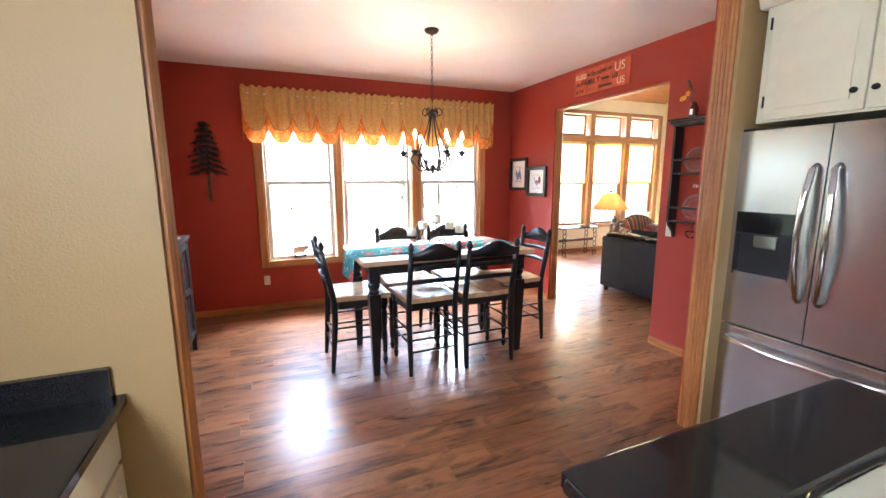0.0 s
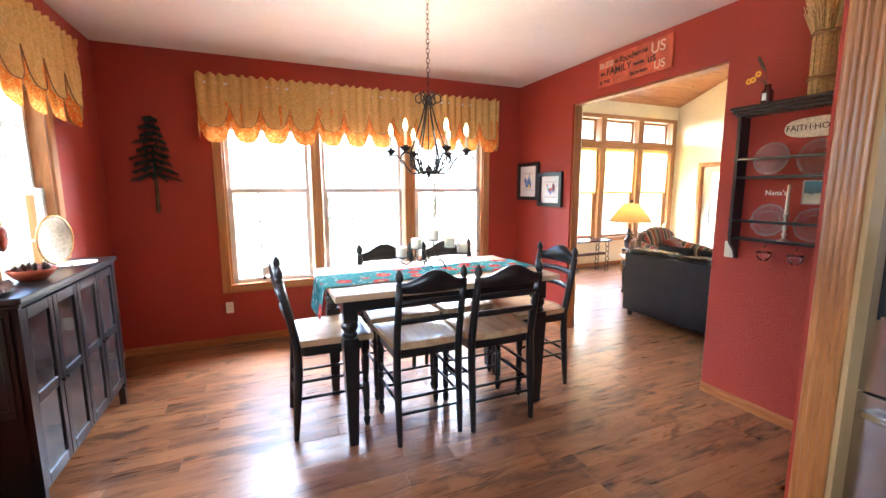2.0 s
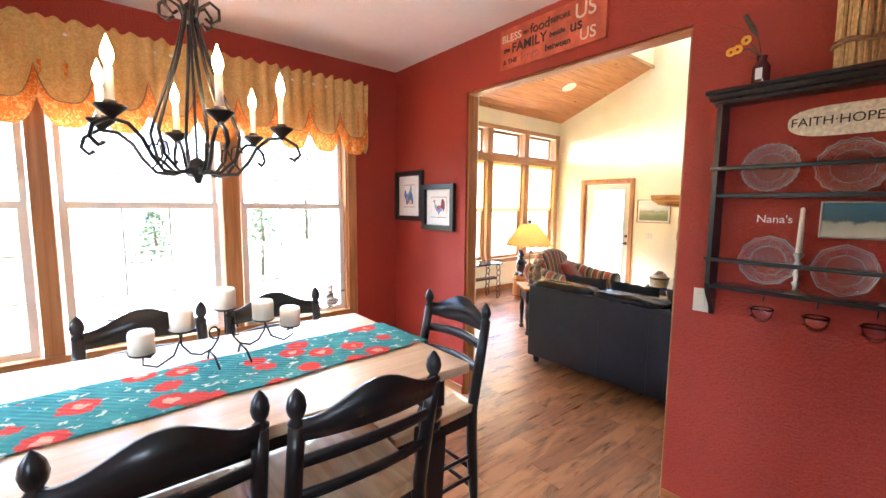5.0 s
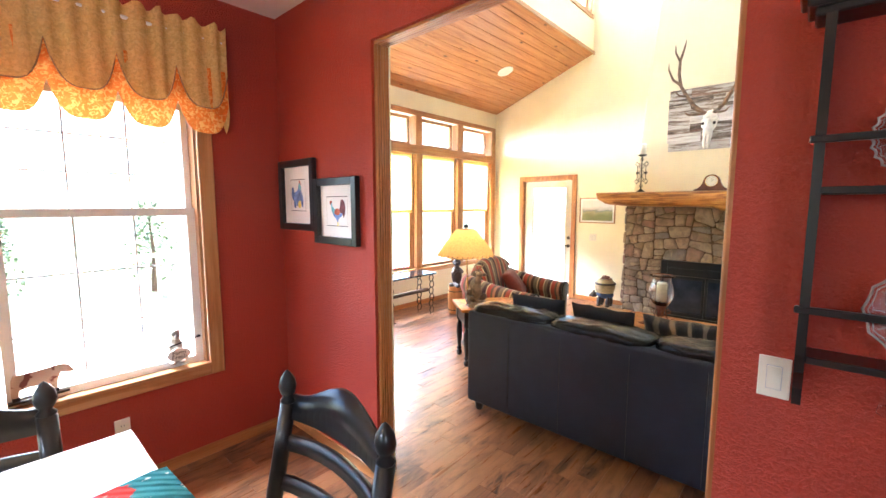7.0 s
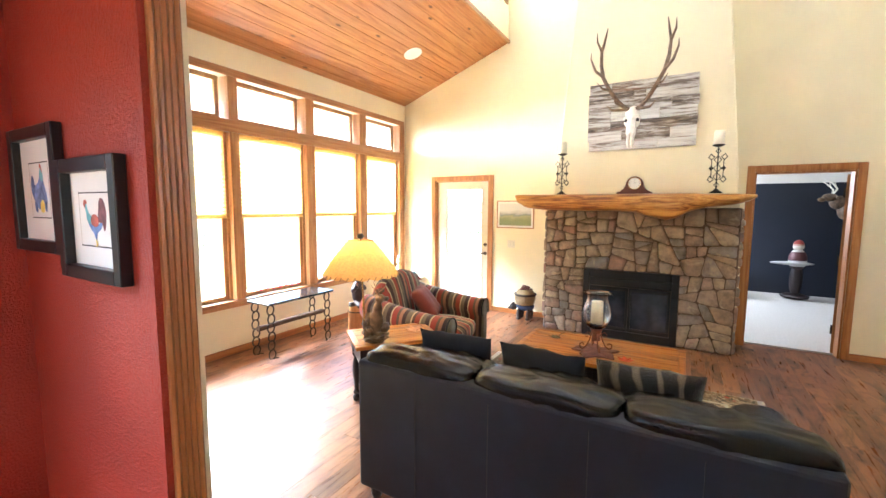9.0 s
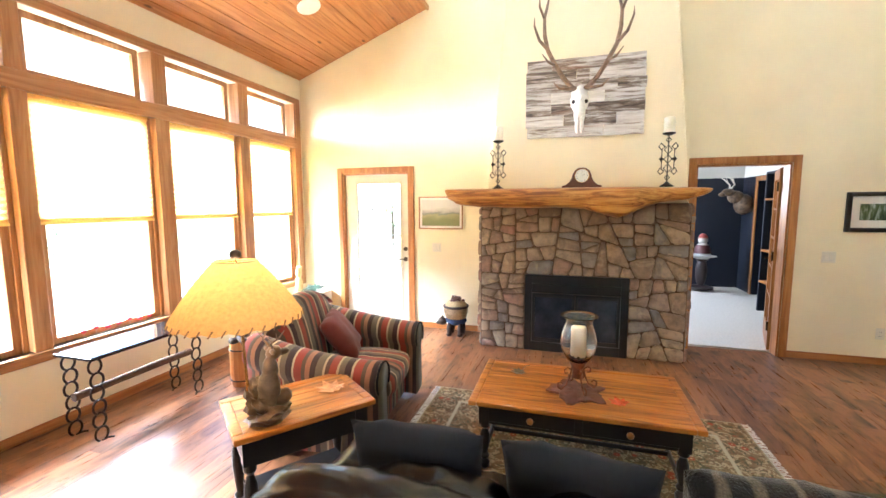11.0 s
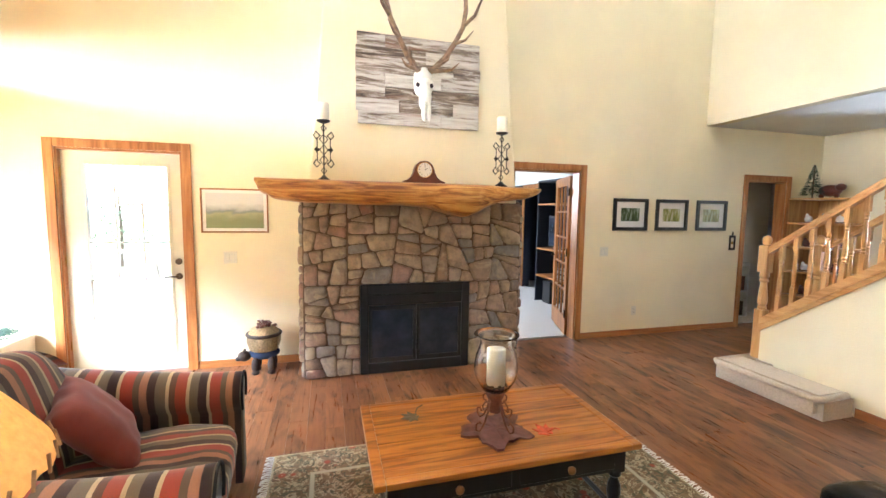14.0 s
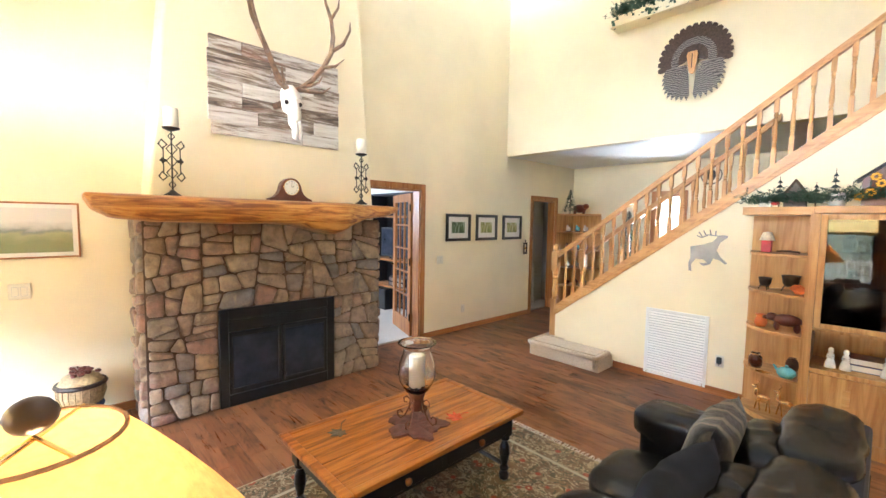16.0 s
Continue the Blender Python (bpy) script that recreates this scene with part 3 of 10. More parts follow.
# ---- trims ----
def fluted(name, u0, u1, z0, z1, face, normal, along, material, flutes=5):
    """A fluted oak board: rounded ridges between grooves. It runs up; u spans its width."""
    prof = []
    n = flutes
    w = u1 - u0
    for i in range(n):
        for t in (0.04, 0.18, 0.5, 0.82, 0.96):
            prof.append((u0 + w * (i + t) / n, 0.004 + 0.008 * math.sin(math.pi * t)))
    pts = [(u0, 0.0)] + [(u, h + 0.008) for u, h in prof] + [(u1, 0.0)]
    if along == "x":
        out = [(u, face + normal * h) for u, h in pts]
    else:
        out = [(face + normal * h, u) for u, h in pts]
    return struct(name, S(out, z0, z1, "xy"), material)


# kitchen opening: fluted liners
fluted("trim_kitchen_right", 2.315, 2.435, 0, CEIL, 2.92, -1, "y", M["oak_z"])
fluted("trim_kitchen_left", 2.315, 2.435, 0, CEIL, 0.15, 1, "y", M["oak_z"])
# partition opening
fluted("trim_opening_left", 3.92, 4.012, 0, 2.47, 5.16, -1, "x", M["oak_z"])
fluted("trim_opening_right", 3.92, 4.012, 0, 2.47, 3.53, 1, "x", M["oak_z"])
struct("trim_opening_head", B(*[(3.92 + 0.0184 * i, 3.9355 + 0.0184 * i, 3.53, 5.16, 2.474, 2.488) for i in range(5)], (3.92, 4.012, 3.53, 5.16, 2.484, 2.489), bevel=0.002), M["oak_y"])

BB = 0.075
for nm, bxs, mt in (
    ("baseboard", (-0.52, 3.90, 6.178, 6.19, 0, BB), "oak_x"),
    ("baseboard", (-0.52, -0.508, 2.455, 6.178, 0, BB), "oak_y"),
    ("baseboard", (3.888, 3.90, 2.455, 3.53, 0, BB), "oak_y"),
    ("baseboard", (3.888, 3.90, 5.16, 6.178, 0, BB), "oak_y"),
    ("baseboard", (2.95, 3.888, 2.455, 2.467, 0, BB), "oak_x"),
    ("baseboard", (4.047, 9.268, 8.058, 8.07, 0, BB), "oak_x"),
    ("baseboard", (9.268, 9.28, 7.51, 8.058, 0, BB), "oak_y"),
    ("baseboard", (9.268, 9.28, 5.41, 6.40, 0, BB), "oak_y"),
    ("baseboard", (9.268, 9.28, -0.26, 2.20, 0, BB), "oak_y"),
    ("baseboard", (9.268, 9.28, -1.70, -1.11, 0, BB), "oak_y"),
    ("baseboard", (4.035, 4.047, 5.16, 8.058, 0, BB), "oak_y"),
    ("baseboard", (4.035, 4.047, 1.3, 3.53, 0, BB), "oak_y"),
):
    struct(nm, B(bxs, bevel=0.003), M[mt])


def casing(y0, y1, zt, x=9.28, w=0.075, t=0.02, depth=0.14):
    return [(x - t, x, y0 - w, y0, 0, zt + w), (x - t, x, y1, y1 + w, 0, zt + w), (x - t, x, y0, y1, zt, zt + w)]


for i, h in enumerate((DOOR, OFF, D2)):
    struct("trim_door", B(*casing(h[0], h[1], h[3]), bevel=0.006, seg=2), M["oak_z"])
    struct("trim_jamb", B((9.28, 9.42, h[0], h[0] + 0.018, 0, h[3]), (9.28, 9.42, h[1] - 0.018, h[1], 0, h[3]), (9.28, 9.42, h[0], h[1], h[3] - 0.018, h[3])), M["oak_z"])

# ---- outdoors ----
def ground_mat():
    s = Nodes("lawn_ground")
    v = s.coords()
    s.color(s.ramp(s.noise(v, 0.6, 6), [(0.3, (0.10, 0.13, 0.05)), (0.7, (0.22, 0.22, 0.12))]))
    s.set(0.9)
    return s.m


M["lawn"] = ground_mat()
M["deck"] = wood("deck_boards", (0.42, 0.38, 0.33), (0.5, 0.46, 0.41), (0.58, 0.54, 0.49), axis=0, rough=0.7)
struct("ground", B((-150, 160, -150, 160, -0.6, -0.5)), M["lawn"])
struct("wall_foundation", B((-0.8, 9.45, -3.0, 8.2, -0.5, -0.17)), M["greywall"])
# office and far rooms
struct("wall_office_south", holed("x", -1.7, -1.6, 9.42, 13.5, 0, 2.6), M["greywall"])
struct("wall_office_north", holed("x", 5.6, 5.7, 9.42, 13.5, 0, 2.6, [(11.6, 12.8, 0.8, 2.1)]), M["navy"])
struct("wall_office_east", holed("y", 13.4, 13.5, -1.7, 5.7, 0, 2.6, [(4.0, 5.2, 0.8, 2.1)]), M["navy"])
struct("wall_hall_side", holed("x", 0.4, 0.5, 9.42, 13.4, 0, 2.6), M["navy"])
# unseen roofs with deep eaves, added to keep sky light and sun out
struct("roof_main", B((-1.7, 4.0, -3.1, 7.5, 3.05, 3.2), (3.9, 9.6, -3.1, 7.3, 5.76, 5.9), (9.4, 13.6, -1.8, 5.8, 2.66, 2.8)), M["greywall"])
struct("roof_porch", S([(LY + 1.35, 2.86), (6.36, SOF + 0.18), (6.36, SOF + 0.3), (LY + 1.35, 2.98)], 3.9, 9.6, "yz"), M["greywall"])


# ---- small materials and helpers ----
def text(body, size, material, parent, m, name="lettering", bold=0.0, depth=0.001):
    """Lettering as a mesh, from the built-in font."""
    cu = bpy.data.curves.new(name, "FONT")
    cu.body, cu.size, cu.align_x, cu.align_y, cu.offset, cu.extrude = body, size, "CENTER", "CENTER", bold, depth
    tmp = new("tmp", cu)
    dg = bpy.context.evaluated_depsgraph_get()
    me = bpy.data.meshes.new_from_object(tmp.evaluated_get(dg))
    bpy.data.objects.remove(tmp)
    me.materials.clear()
    me.materials.append(material)
    ob = new(name, me)
    if parent:
        ob.parent = parent
    ob.matrix_basis = m
    return ob


M["green"] = plain("pine_green", (0.035, 0.065, 0.04), 0.8, amount=0.4, scale=20)
M["green2"] = plain("spruce_green", (0.040, 0.080, 0.050), 0.75, amount=0.4, scale=30)
M["darkgreen"] = plain("dark_fir", (0.022, 0.034, 0.030), 0.8, amount=0.5, scale=30)
M["bark"] = plain("bark", (0.10, 0.06, 0.035), 0.85, amount=0.4, scale=30, bump=0.4)
M["straw"] = plain("straw", (0.72, 0.51, 0.23), 0.8, amount=0.3, scale=60, bump=0.4)
M["jute"] = plain("jute", (0.30, 0.17, 0.08), 0.9, amount=0.3, scale=60, bump=0.4)
M["paper"] = plain("white_paper", (0.78, 0.76, 0.72), 0.7, amount=0.02, bump=0)
M["inkblue"] = plain("blue_ink", (0.10, 0.16, 0.36), 0.7, amount=0.5, scale=40, bump=0)
M["inkred"] = plain("red_ink", (0.42, 0.10, 0.06), 0.7, amount=0.5, scale=40, bump=0)
M["inkdark"] = plain("dark_ink", (0.03, 0.02, 0.02), 0.7, bump=0)
M["inkcream"] = plain("cream_ink", (0.72, 0.52, 0.36), 0.7, bump=0)
M["signred"] = plain("sign_red_paint", (0.50, 0.10, 0.045), 0.7, amount=0.35, scale=9, bump=0.1)
M["yellowflower"] = plain("yellow_petal", (0.85, 0.42, 0.03), 0.7)
M["brightyellow"] = plain("bright_yellow_plastic", (0.75, 0.75, 0.03), 0.5)
M["bottle"] = plain("dark_red_glass", (0.06, 0.012, 0.01), 0.15)
M["blue"] = plain("blue_paint", (0.02, 0.05, 0.22), 0.4)
M["comb"] = plain("rooster_comb", (0.60, 0.05, 0.07), 0.35, amount=0.3)
M["gold"] = plain("golden_glaze", (0.72, 0.30, 0.05), 0.3, amount=0.5, scale=18)
M["rust_glaze"] = plain("rust_red_glaze", (0.38, 0.05, 0.02), 0.3, amount=0.6, scale=20)
M["navyglaze"] = plain("dark_glaze", (0.03, 0.035, 0.06), 0.25, amount=0.5)
M["terracotta"] = plain("terracotta_bowl", (0.42, 0.09, 0.04), 0.5)
M["cone"] = plain("pine_cone", (0.13, 0.06, 0.035), 0.8, amount=0.5, scale=40, bump=0.4)
M["brass"] = plain("polished_brass", (0.70, 0.48, 0.18), 0.22, 1.0, amount=0.05, bump=0)
M["pewter"] = plain("old_silver", (0.45, 0.40, 0.34), 0.3, 1.0)
M["lace"] = plain("lace", (0.75, 0.70, 0.55), 0.8, amount=0.25, scale=70)
M["spotcow"] = None


def spots(name, c1, c2, scale, cut=0.55, rough=0.5):
    s = Nodes(name)
    v = s.coords()
    s.color(s.mix(s.ramp(s.noise(v, scale, 3), [(cut, (0, 0, 0)), (cut + 0.03, (1, 1, 1))]), c1, c2))
    s.set(rough)
    return s.m


M["spotcow"] = spots("spotted_paint", (0.60, 0.45, 0.33), (0.22, 0.07, 0.05), 14)


def runner_mat():
    s = Nodes("floral_runner")
    v = s.coords()
    vo = s.n("ShaderNodeTexVoronoi")
    vo.inputs["Scale"].default_value = 6.5
    s.link(v, vo.inputs["Vector"])
    wob = s.math("ADD", vo.outputs["Distance"], s.math("MULTIPLY", s.math("SUBTRACT", s.noise(v, 45.0, 2), 0.5), 0.28))
    red = s.ramp(wob, [(0.32, (1, 1, 1)), (0.36, (0, 0, 0))])
    core = s.ramp(wob, [(0.12, (1, 1, 1)), (0.15, (0, 0, 0))])
    ring = s.ramp(s.noise(v, 22.0, 3, 0.6), [(0.60, (0, 0, 0)), (0.63, (1, 1, 1))])
    base = s.ramp(s.noise(v, 12.0, 2), [(0.3, (0.040, 0.20, 0.22)), (0.7, (0.075, 0.29, 0.30))])
    col = s.mix(ring, base, (0.52, 0.60, 0.56))
    col = s.mix(red, col, (0.62, 0.06, 0.05))
    col = s.mix(core, col, (0.70, 0.35, 0.25))
    s.color(col)
    wv = s.n("ShaderNodeTexWave", wave_type="BANDS", bands_direction="DIAGONAL")
    wv.inputs["Scale"].default_value = 22.0
    s.link(v, wv.inputs["Vector"])
    s.bump(wv.outputs["Fac"], 0.7, 0.006)
    s.set(0.9, spec=0.1)
    return s.m


M["runner"] = runner_mat()


# ---- dining table and chairs ----
def dining_table():
    t = thing("dining_table", "counter-height dining table with a pale maple top and black turned legs", "table", (1.91, 4.28, 0))
    part("tabletop", B((-0.785, 0.785, -0.48, 0.48, 0.95, 0.99), bevel=0.006, seg=2), M["maple_x"], t, "pale maple tabletop")
    part("apron", B((-0.69, 0.69, -0.385, -0.365, 0.86, 0.95), (-0.69, 0.69, 0.365, 0.385, 0.86, 0.95), (-0.71, -0.69, -0.385, 0.385, 0.86, 0.95), (0.69, 0.71, -0.385, 0.385, 0.86, 0.95)), M["black"], t)
    for sx in (-1, 1):
        for sy in (-1, 1):
            bm = bmesh.new()
            cx, cy = sx * 0.685, sy * 0.355
            box(bm, cx - 0.043, cx + 0.043, cy - 0.043, cy + 0.043, 0.80, 0.9505)
            bmesh.ops.bevel(bm, geom=bm.edges[:], offset=0.003, segments=1, affect="EDGES")
            lathe(bm, [(0.040, 0.70), (0.046, 0.715), (0.046, 0.725), (0.036, 0.735), (0.050, 0.76), (0.052, 0.78), (0.040, 0.80)], 14, (cx, cy, 0))
            prof = [(0.044, 0.70), (0.047, 0.66), (0.026, 0.0)]
            vs = []
            for r, z in prof:
                vs.append([bm.verts.new((cx + a * r, cy + b * r, z)) for a, b in ((-1, -1), (1, -1), (1, 1), (-1, 1))])
            for a, b in zip(vs, vs[1:]):
                for k in range(4):
                    bm.faces.new((a[k], b[k], b[(k + 1) % 4], a[(k + 1) % 4]))
            bm.faces.new(vs[0])
            bm.faces.new(vs[-1][::-1])
            part("leg", bm, M["black"], t)
    return t


dining_table()


def chair_master(at, rz):
    """A ladder-back chair that faces +y of its own, its back legs at y 0."""
    c = thing("dining_chair", "black ladder-back counter chair with a scooped maple seat", "chair", at, rz, "chairs round the dining table")
    # saddle seat
    bm = bmesh.new()
    n = 14
    grid = []
    for j in range(n + 1):
        row = []
        for i in range(n + 1):
            u, v = i / n * 2 - 1, j / n
            w = 0.205 + 0.025 * v
            x, y = u * w, 0.0 + 0.42 * v - 0.015 * (1 - u * u) * (1 - v)
            dip = 0.0
            r = ((abs(u) - 0.0) / 0.78) ** 2 + ((v - 0.42) / 0.36) ** 2
            if r < 1:
                dip = 0.017 * (1 - r) ** 0.7
                dip *= 1 - 0.55 * math.exp(-((u / 0.16) ** 2)) * max(0, v - 0.2)
            row.append(bm.verts.new((x, y, 0.652 - dip)))
        grid.append(row)
    for j in range(n):
        for i in range(n):
            bm.faces.new((grid[j][i], grid[j][i + 1], grid[j + 1][i + 1], grid[j + 1][i]))
    ring = grid[0] + [r[-1] for r in grid[1:]] + grid[-1][-2::-1] + [r[0] for r in grid[-2:0:-1]]
    low = [bm.verts.new((v.co.x * 0.985, v.co.y, 0.614)) for v in ring]
    for k in range(len(ring)):
        bm.faces.new((ring[k], low[k], low[(k + 1) % len(ring)], ring[(k + 1) % len(ring)]))
    bm.faces.new(low)
    bmesh.ops.recalc_face_normals(bm, faces=bm.faces[:])
    part("seat", bm, M["seat"], c, "scooped maple seat", smooth=False)
    for p in c.children:
        for f in p.data.polygons:
            f.use_smooth = abs(f.normal.z) > 0.7 and f.normal.z > 0
    part("seat_frame", B((-0.185, 0.185, 0.012, 0.032, 0.55, 0.6138), (-0.195, 0.195, 0.375, 0.395, 0.55, 0.6138), (-0.20, -0.18, 0.032, 0.375, 0.55, 0.6138), (0.18, 0.20, 0.032, 0.375, 0.55, 0.6138)), M["black"], c)

    def lean(z):
        return -0.09 * max(0, z - 0.62) / 0.5 - 0.03 * max(0, 0.45 - z) / 0.45

    for s in (-1, 1):
        x = s * 0.19
        pts = [(x, lean(z), z) for z in (0, 0.12, 0.28, 0.45, 0.62, 0.75, 0.9, 1.03)]
        bm = tube(bmesh.new(), pts, 0.02, 8, [0.016, 0.019, 0.022, 0.024, 0.023, 0.022, 0.021, 0.020])
        lathe(bm, [(0.016, 0.0), (0.021, 0.012), (0.012, 0.024), (0.019, 0.036), (0.023, 0.055), (0.019, 0.078), (0.008, 0.098), (0.0, 0.106)], 10, (x, lean(1.03), 1.027))
        part("back_post", bm, M["black"], c, smooth=True)
        # turned front leg
        bm = bmesh.new()
        fx, fy = s * 0.192, 0.375
        prof = [(0.010, 0.0), (0.014, 0.01), (0.02, 0.035), (0.022, 0.055), (0.013, 0.07), (0.019, 0.085), (0.013, 0.1), (0.02, 0.12), (0.021, 0.30), (0.015, 0.315), (0.022, 0.33), (0.015, 0.345), (0.021, 0.37), (0.024, 0.48), (0.017, 0.50), (0.024, 0.515), (0.024, 0.55)]
        lathe(bm, prof, 10, (fx, fy, 0))
        box(bm, fx - 0.022, fx + 0.022, fy - 0.022, fy + 0.022, 0.545, 0.6135)
        part("front_leg", bm, M["black"], c, smooth=False)
    # slats
    for z, h in ((0.80, 0.038), (0.915, 0.04)):
        bm = bmesh.new()
        rows = []
        for i in range(9):
            u = i / 8 * 2 - 1
            y = lean(z) - 0.03 * (1 - u * u)
            zz = z + 0.012 * (1 - u * u)
            rows.append([bm.verts.new((u * 0.185, y - 0.006, zz - h / 2)), bm.verts.new((u * 0.185, y + 0.006, zz - h / 2)), bm.verts.new((u * 0.185, y + 0.006 - 0.01, zz + h / 2)), bm.verts.new((u * 0.185, y - 0.006 - 0.01, zz + h / 2))])
        for a, b in zip(rows, rows[1:]):
            for k in range(4):
                bm.faces.new((a[k], b[k], b[(k + 1) % 4], a[(k + 1) % 4]))
        bmesh.ops.recalc_face_normals(bm, faces=bm.faces[:])
        part("slat", bm, M["black"], c, smooth=True)
    bm = bmesh.new()
    rows = []
    for i in range(17):
        u = i / 16 * 2 - 1
        y = lean(1.03) - 0.028 * (1 - u * u)
        top = 1.045 + 0.075 * max(0, math.cos(u * math.pi / 2)) ** 2.2 + 0.006 * abs(u)
        rows.append([bm.verts.new((u * 0.185, y - 0.007, 0.985)), bm.verts.new((u * 0.185, y + 0.008, 0.985)), bm.verts.new((u * 0.185, y - 0.008, top)), bm.verts.new((u * 0.185, y - 0.022, top))])
    for a, b in zip(rows, rows[1:]):
        for k in range(4):
            bm.faces.new((a[k], b[k], b[(k + 1) % 4], a[(k + 1) % 4]))
    bmesh.ops.recalc_face_normals(bm, faces=bm.faces[:])
    part("crest_rail", bm, M["black"], c, smooth=True)
    for z, sp in ((0.20, "f"), (0.27, "s"), (0.38, "s"), (0.30, "b"), (0.20, "b")):
        if sp == "s":
            for s in (-1, 1):
                part("stretcher", T([(s * 0.19, lean(z), z), (s * 0.192, 0.375, z)], 0.0095, 8), M["black"], c, smooth=True)
        else:
            y = 0.375 if sp == "f" else lean(z)
            part("stretcher", T([(-0.19, y, z), (0.19, y, z)], 0.0095, 8), M["black"], c, smooth=True)
    return c


first_chair = chair_master((1.69, 3.81, 0), 0)
first_chair.scale = (1.09, 1.06, 1.0)
for x, y, r in ((2.20, 3.77, 0), (0.93, 4.335, -90), (2.95, 4.275, 90), (1.73, 4.83, 180), (2.31, 4.85, 180)):
    copy_thing(first_chair, pose(x, y, 0, 0, 0, r) @ Matrix.Diagonal((1.09, 1.06, 1.0, 1.0)))


def runner():
    bm = bmesh.new()
    n, w = 60, 0.185
    path = []
    for i in range(n + 1):
        s = -1.02 + 2.04 * i / n
        if abs(s) < 0.79:
            path.append((s, 0.9985))
        else:
            o = abs(s) - 0.79
            path.append((math.copysign(0.79 + min(o, 0.03) * 0.8 + o * 0.15, s), 0.9985 - max(0, o - 0.02) * 0.98))
    rows = [[], []]
    for lay, off in ((0, 0.0), (1, -0.004)):
        for i, (x, z) in enumerate(path):
            rows[lay].append([bm.verts.new((x, (k / 6 * 2 - 1) * w + 0.006 * math.sin(i * 0.5 + k), z + off + (0.0 if abs(x) > 0.79 else 0.0015 * math.sin(i * 0.7 + k * 2)))) for k in range(7)])
    for lay in (0, 1):
        for a, b in zip(rows[lay], rows[lay][1:]):
            for k in range(6):
                bm.faces.new((a[k], b[k], b[k + 1], a[k + 1]) if lay == 0 else (a[k], a[k + 1], b[k + 1], b[k]))
    return solo("table_runner", bm, M["runner"], "turquoise quilted table runner with red flowers on the dining table", "table runner", (1.905, 4.25, 0), 3.0, smooth=True)


runner()


def spiral(cx, cz, r0, r1, a0, a1, n=16, y=0.0):
    return [(cx + (r0 + (r1 - r0) * i / n) * math.cos(a0 + (a1 - a0) * i / n), y, cz + (r0 + (r1 - r0) * i / n) * math.sin(a0 + (a1 - a0) * i / n)) for i in range(n + 1)]


def candelabra():
    c = thing("candle_holder", "black wrought-iron scroll candle holder with five white candles on the runner", "candle holder", (1.95, 4.36, 1.0), 4)
    heights = [(-0.26, 0.085), (-0.14, 0.135), (0.0, 0.185), (0.14, 0.125), (0.25, 0.085)]
    for s in (-1, 1):
        pts = [(s * 0.02, 0, 0.12)] + [(s * (0.085 - 0.065 * math.cos(a)), 0, 0.12 - 0.075 * math.sin(a)) for a in (0.5, 1.0, 1.57, 2.1, 2.7)] + [(s * 0.15, 0, 0.13)]
        part("scroll", T(pts, 0.0035, 6), M["iron"], c, smooth=True)
        part("scroll", T(spiral(s * 0.035, 0.115, 0.008, 0.028, 0, 5.2), 0.003, 6), M["iron"], c, smooth=True)
        part("scroll", T([(s * 0.14, 0, 0.125), (s * 0.17, 0, 0.06), (s * 0.22, 0, 0.035), (s * 0.26, 0, 0.05), (s * 0.258, 0, 0.075), (s * 0.235, 0, 0.07)], 0.0035, 6), M["iron"], c, smooth=True)
        for t in (-1, 1):
            part("foot", T([(s * 0.055, 0, 0.048), (s * 0.055 + 0.005, t * 0.03, 0.04), (s * 0.055 + 0.01, t * 0.06, 0.0045)], 0.004, 6), M["iron"], c, smooth=True)
    part("stem", T([(0, 0, 0.10), (0, 0, 0.183)], 0.0035, 6), M["iron"], c, smooth=True)
    for x, z in heights:
        part("saucer", L([(0.012, -0.004), (0.038, 0.0), (0.042, 0.007), (0.038, 0.006), (0.0, 0.003)], 16, (x, 0, z)), M["iron"], c, smooth=True)
        part("candle", L([(0.038, 0.006), (0.039, 0.062), (0.036, 0.070), (0.012, 0.066), (0.002, 0.065), (0.0015, 0.077), (0.0, 0.077)], 16, (x, 0, z)), M["candle"], c, "white pillar candle", smooth=True)


candelabra()
bpy.data.objects["candle_holder"].scale = (1.0, 1.3, 1.12)


# ---- chandelier ----
def flame_mat():
    s = Nodes("lit_bulb")
    s.color((1, 0.8, 0.5))
    s.glow((1.0, 0.62, 0.25), 9.0)
    return s.m


M["flame"] = flame_mat()


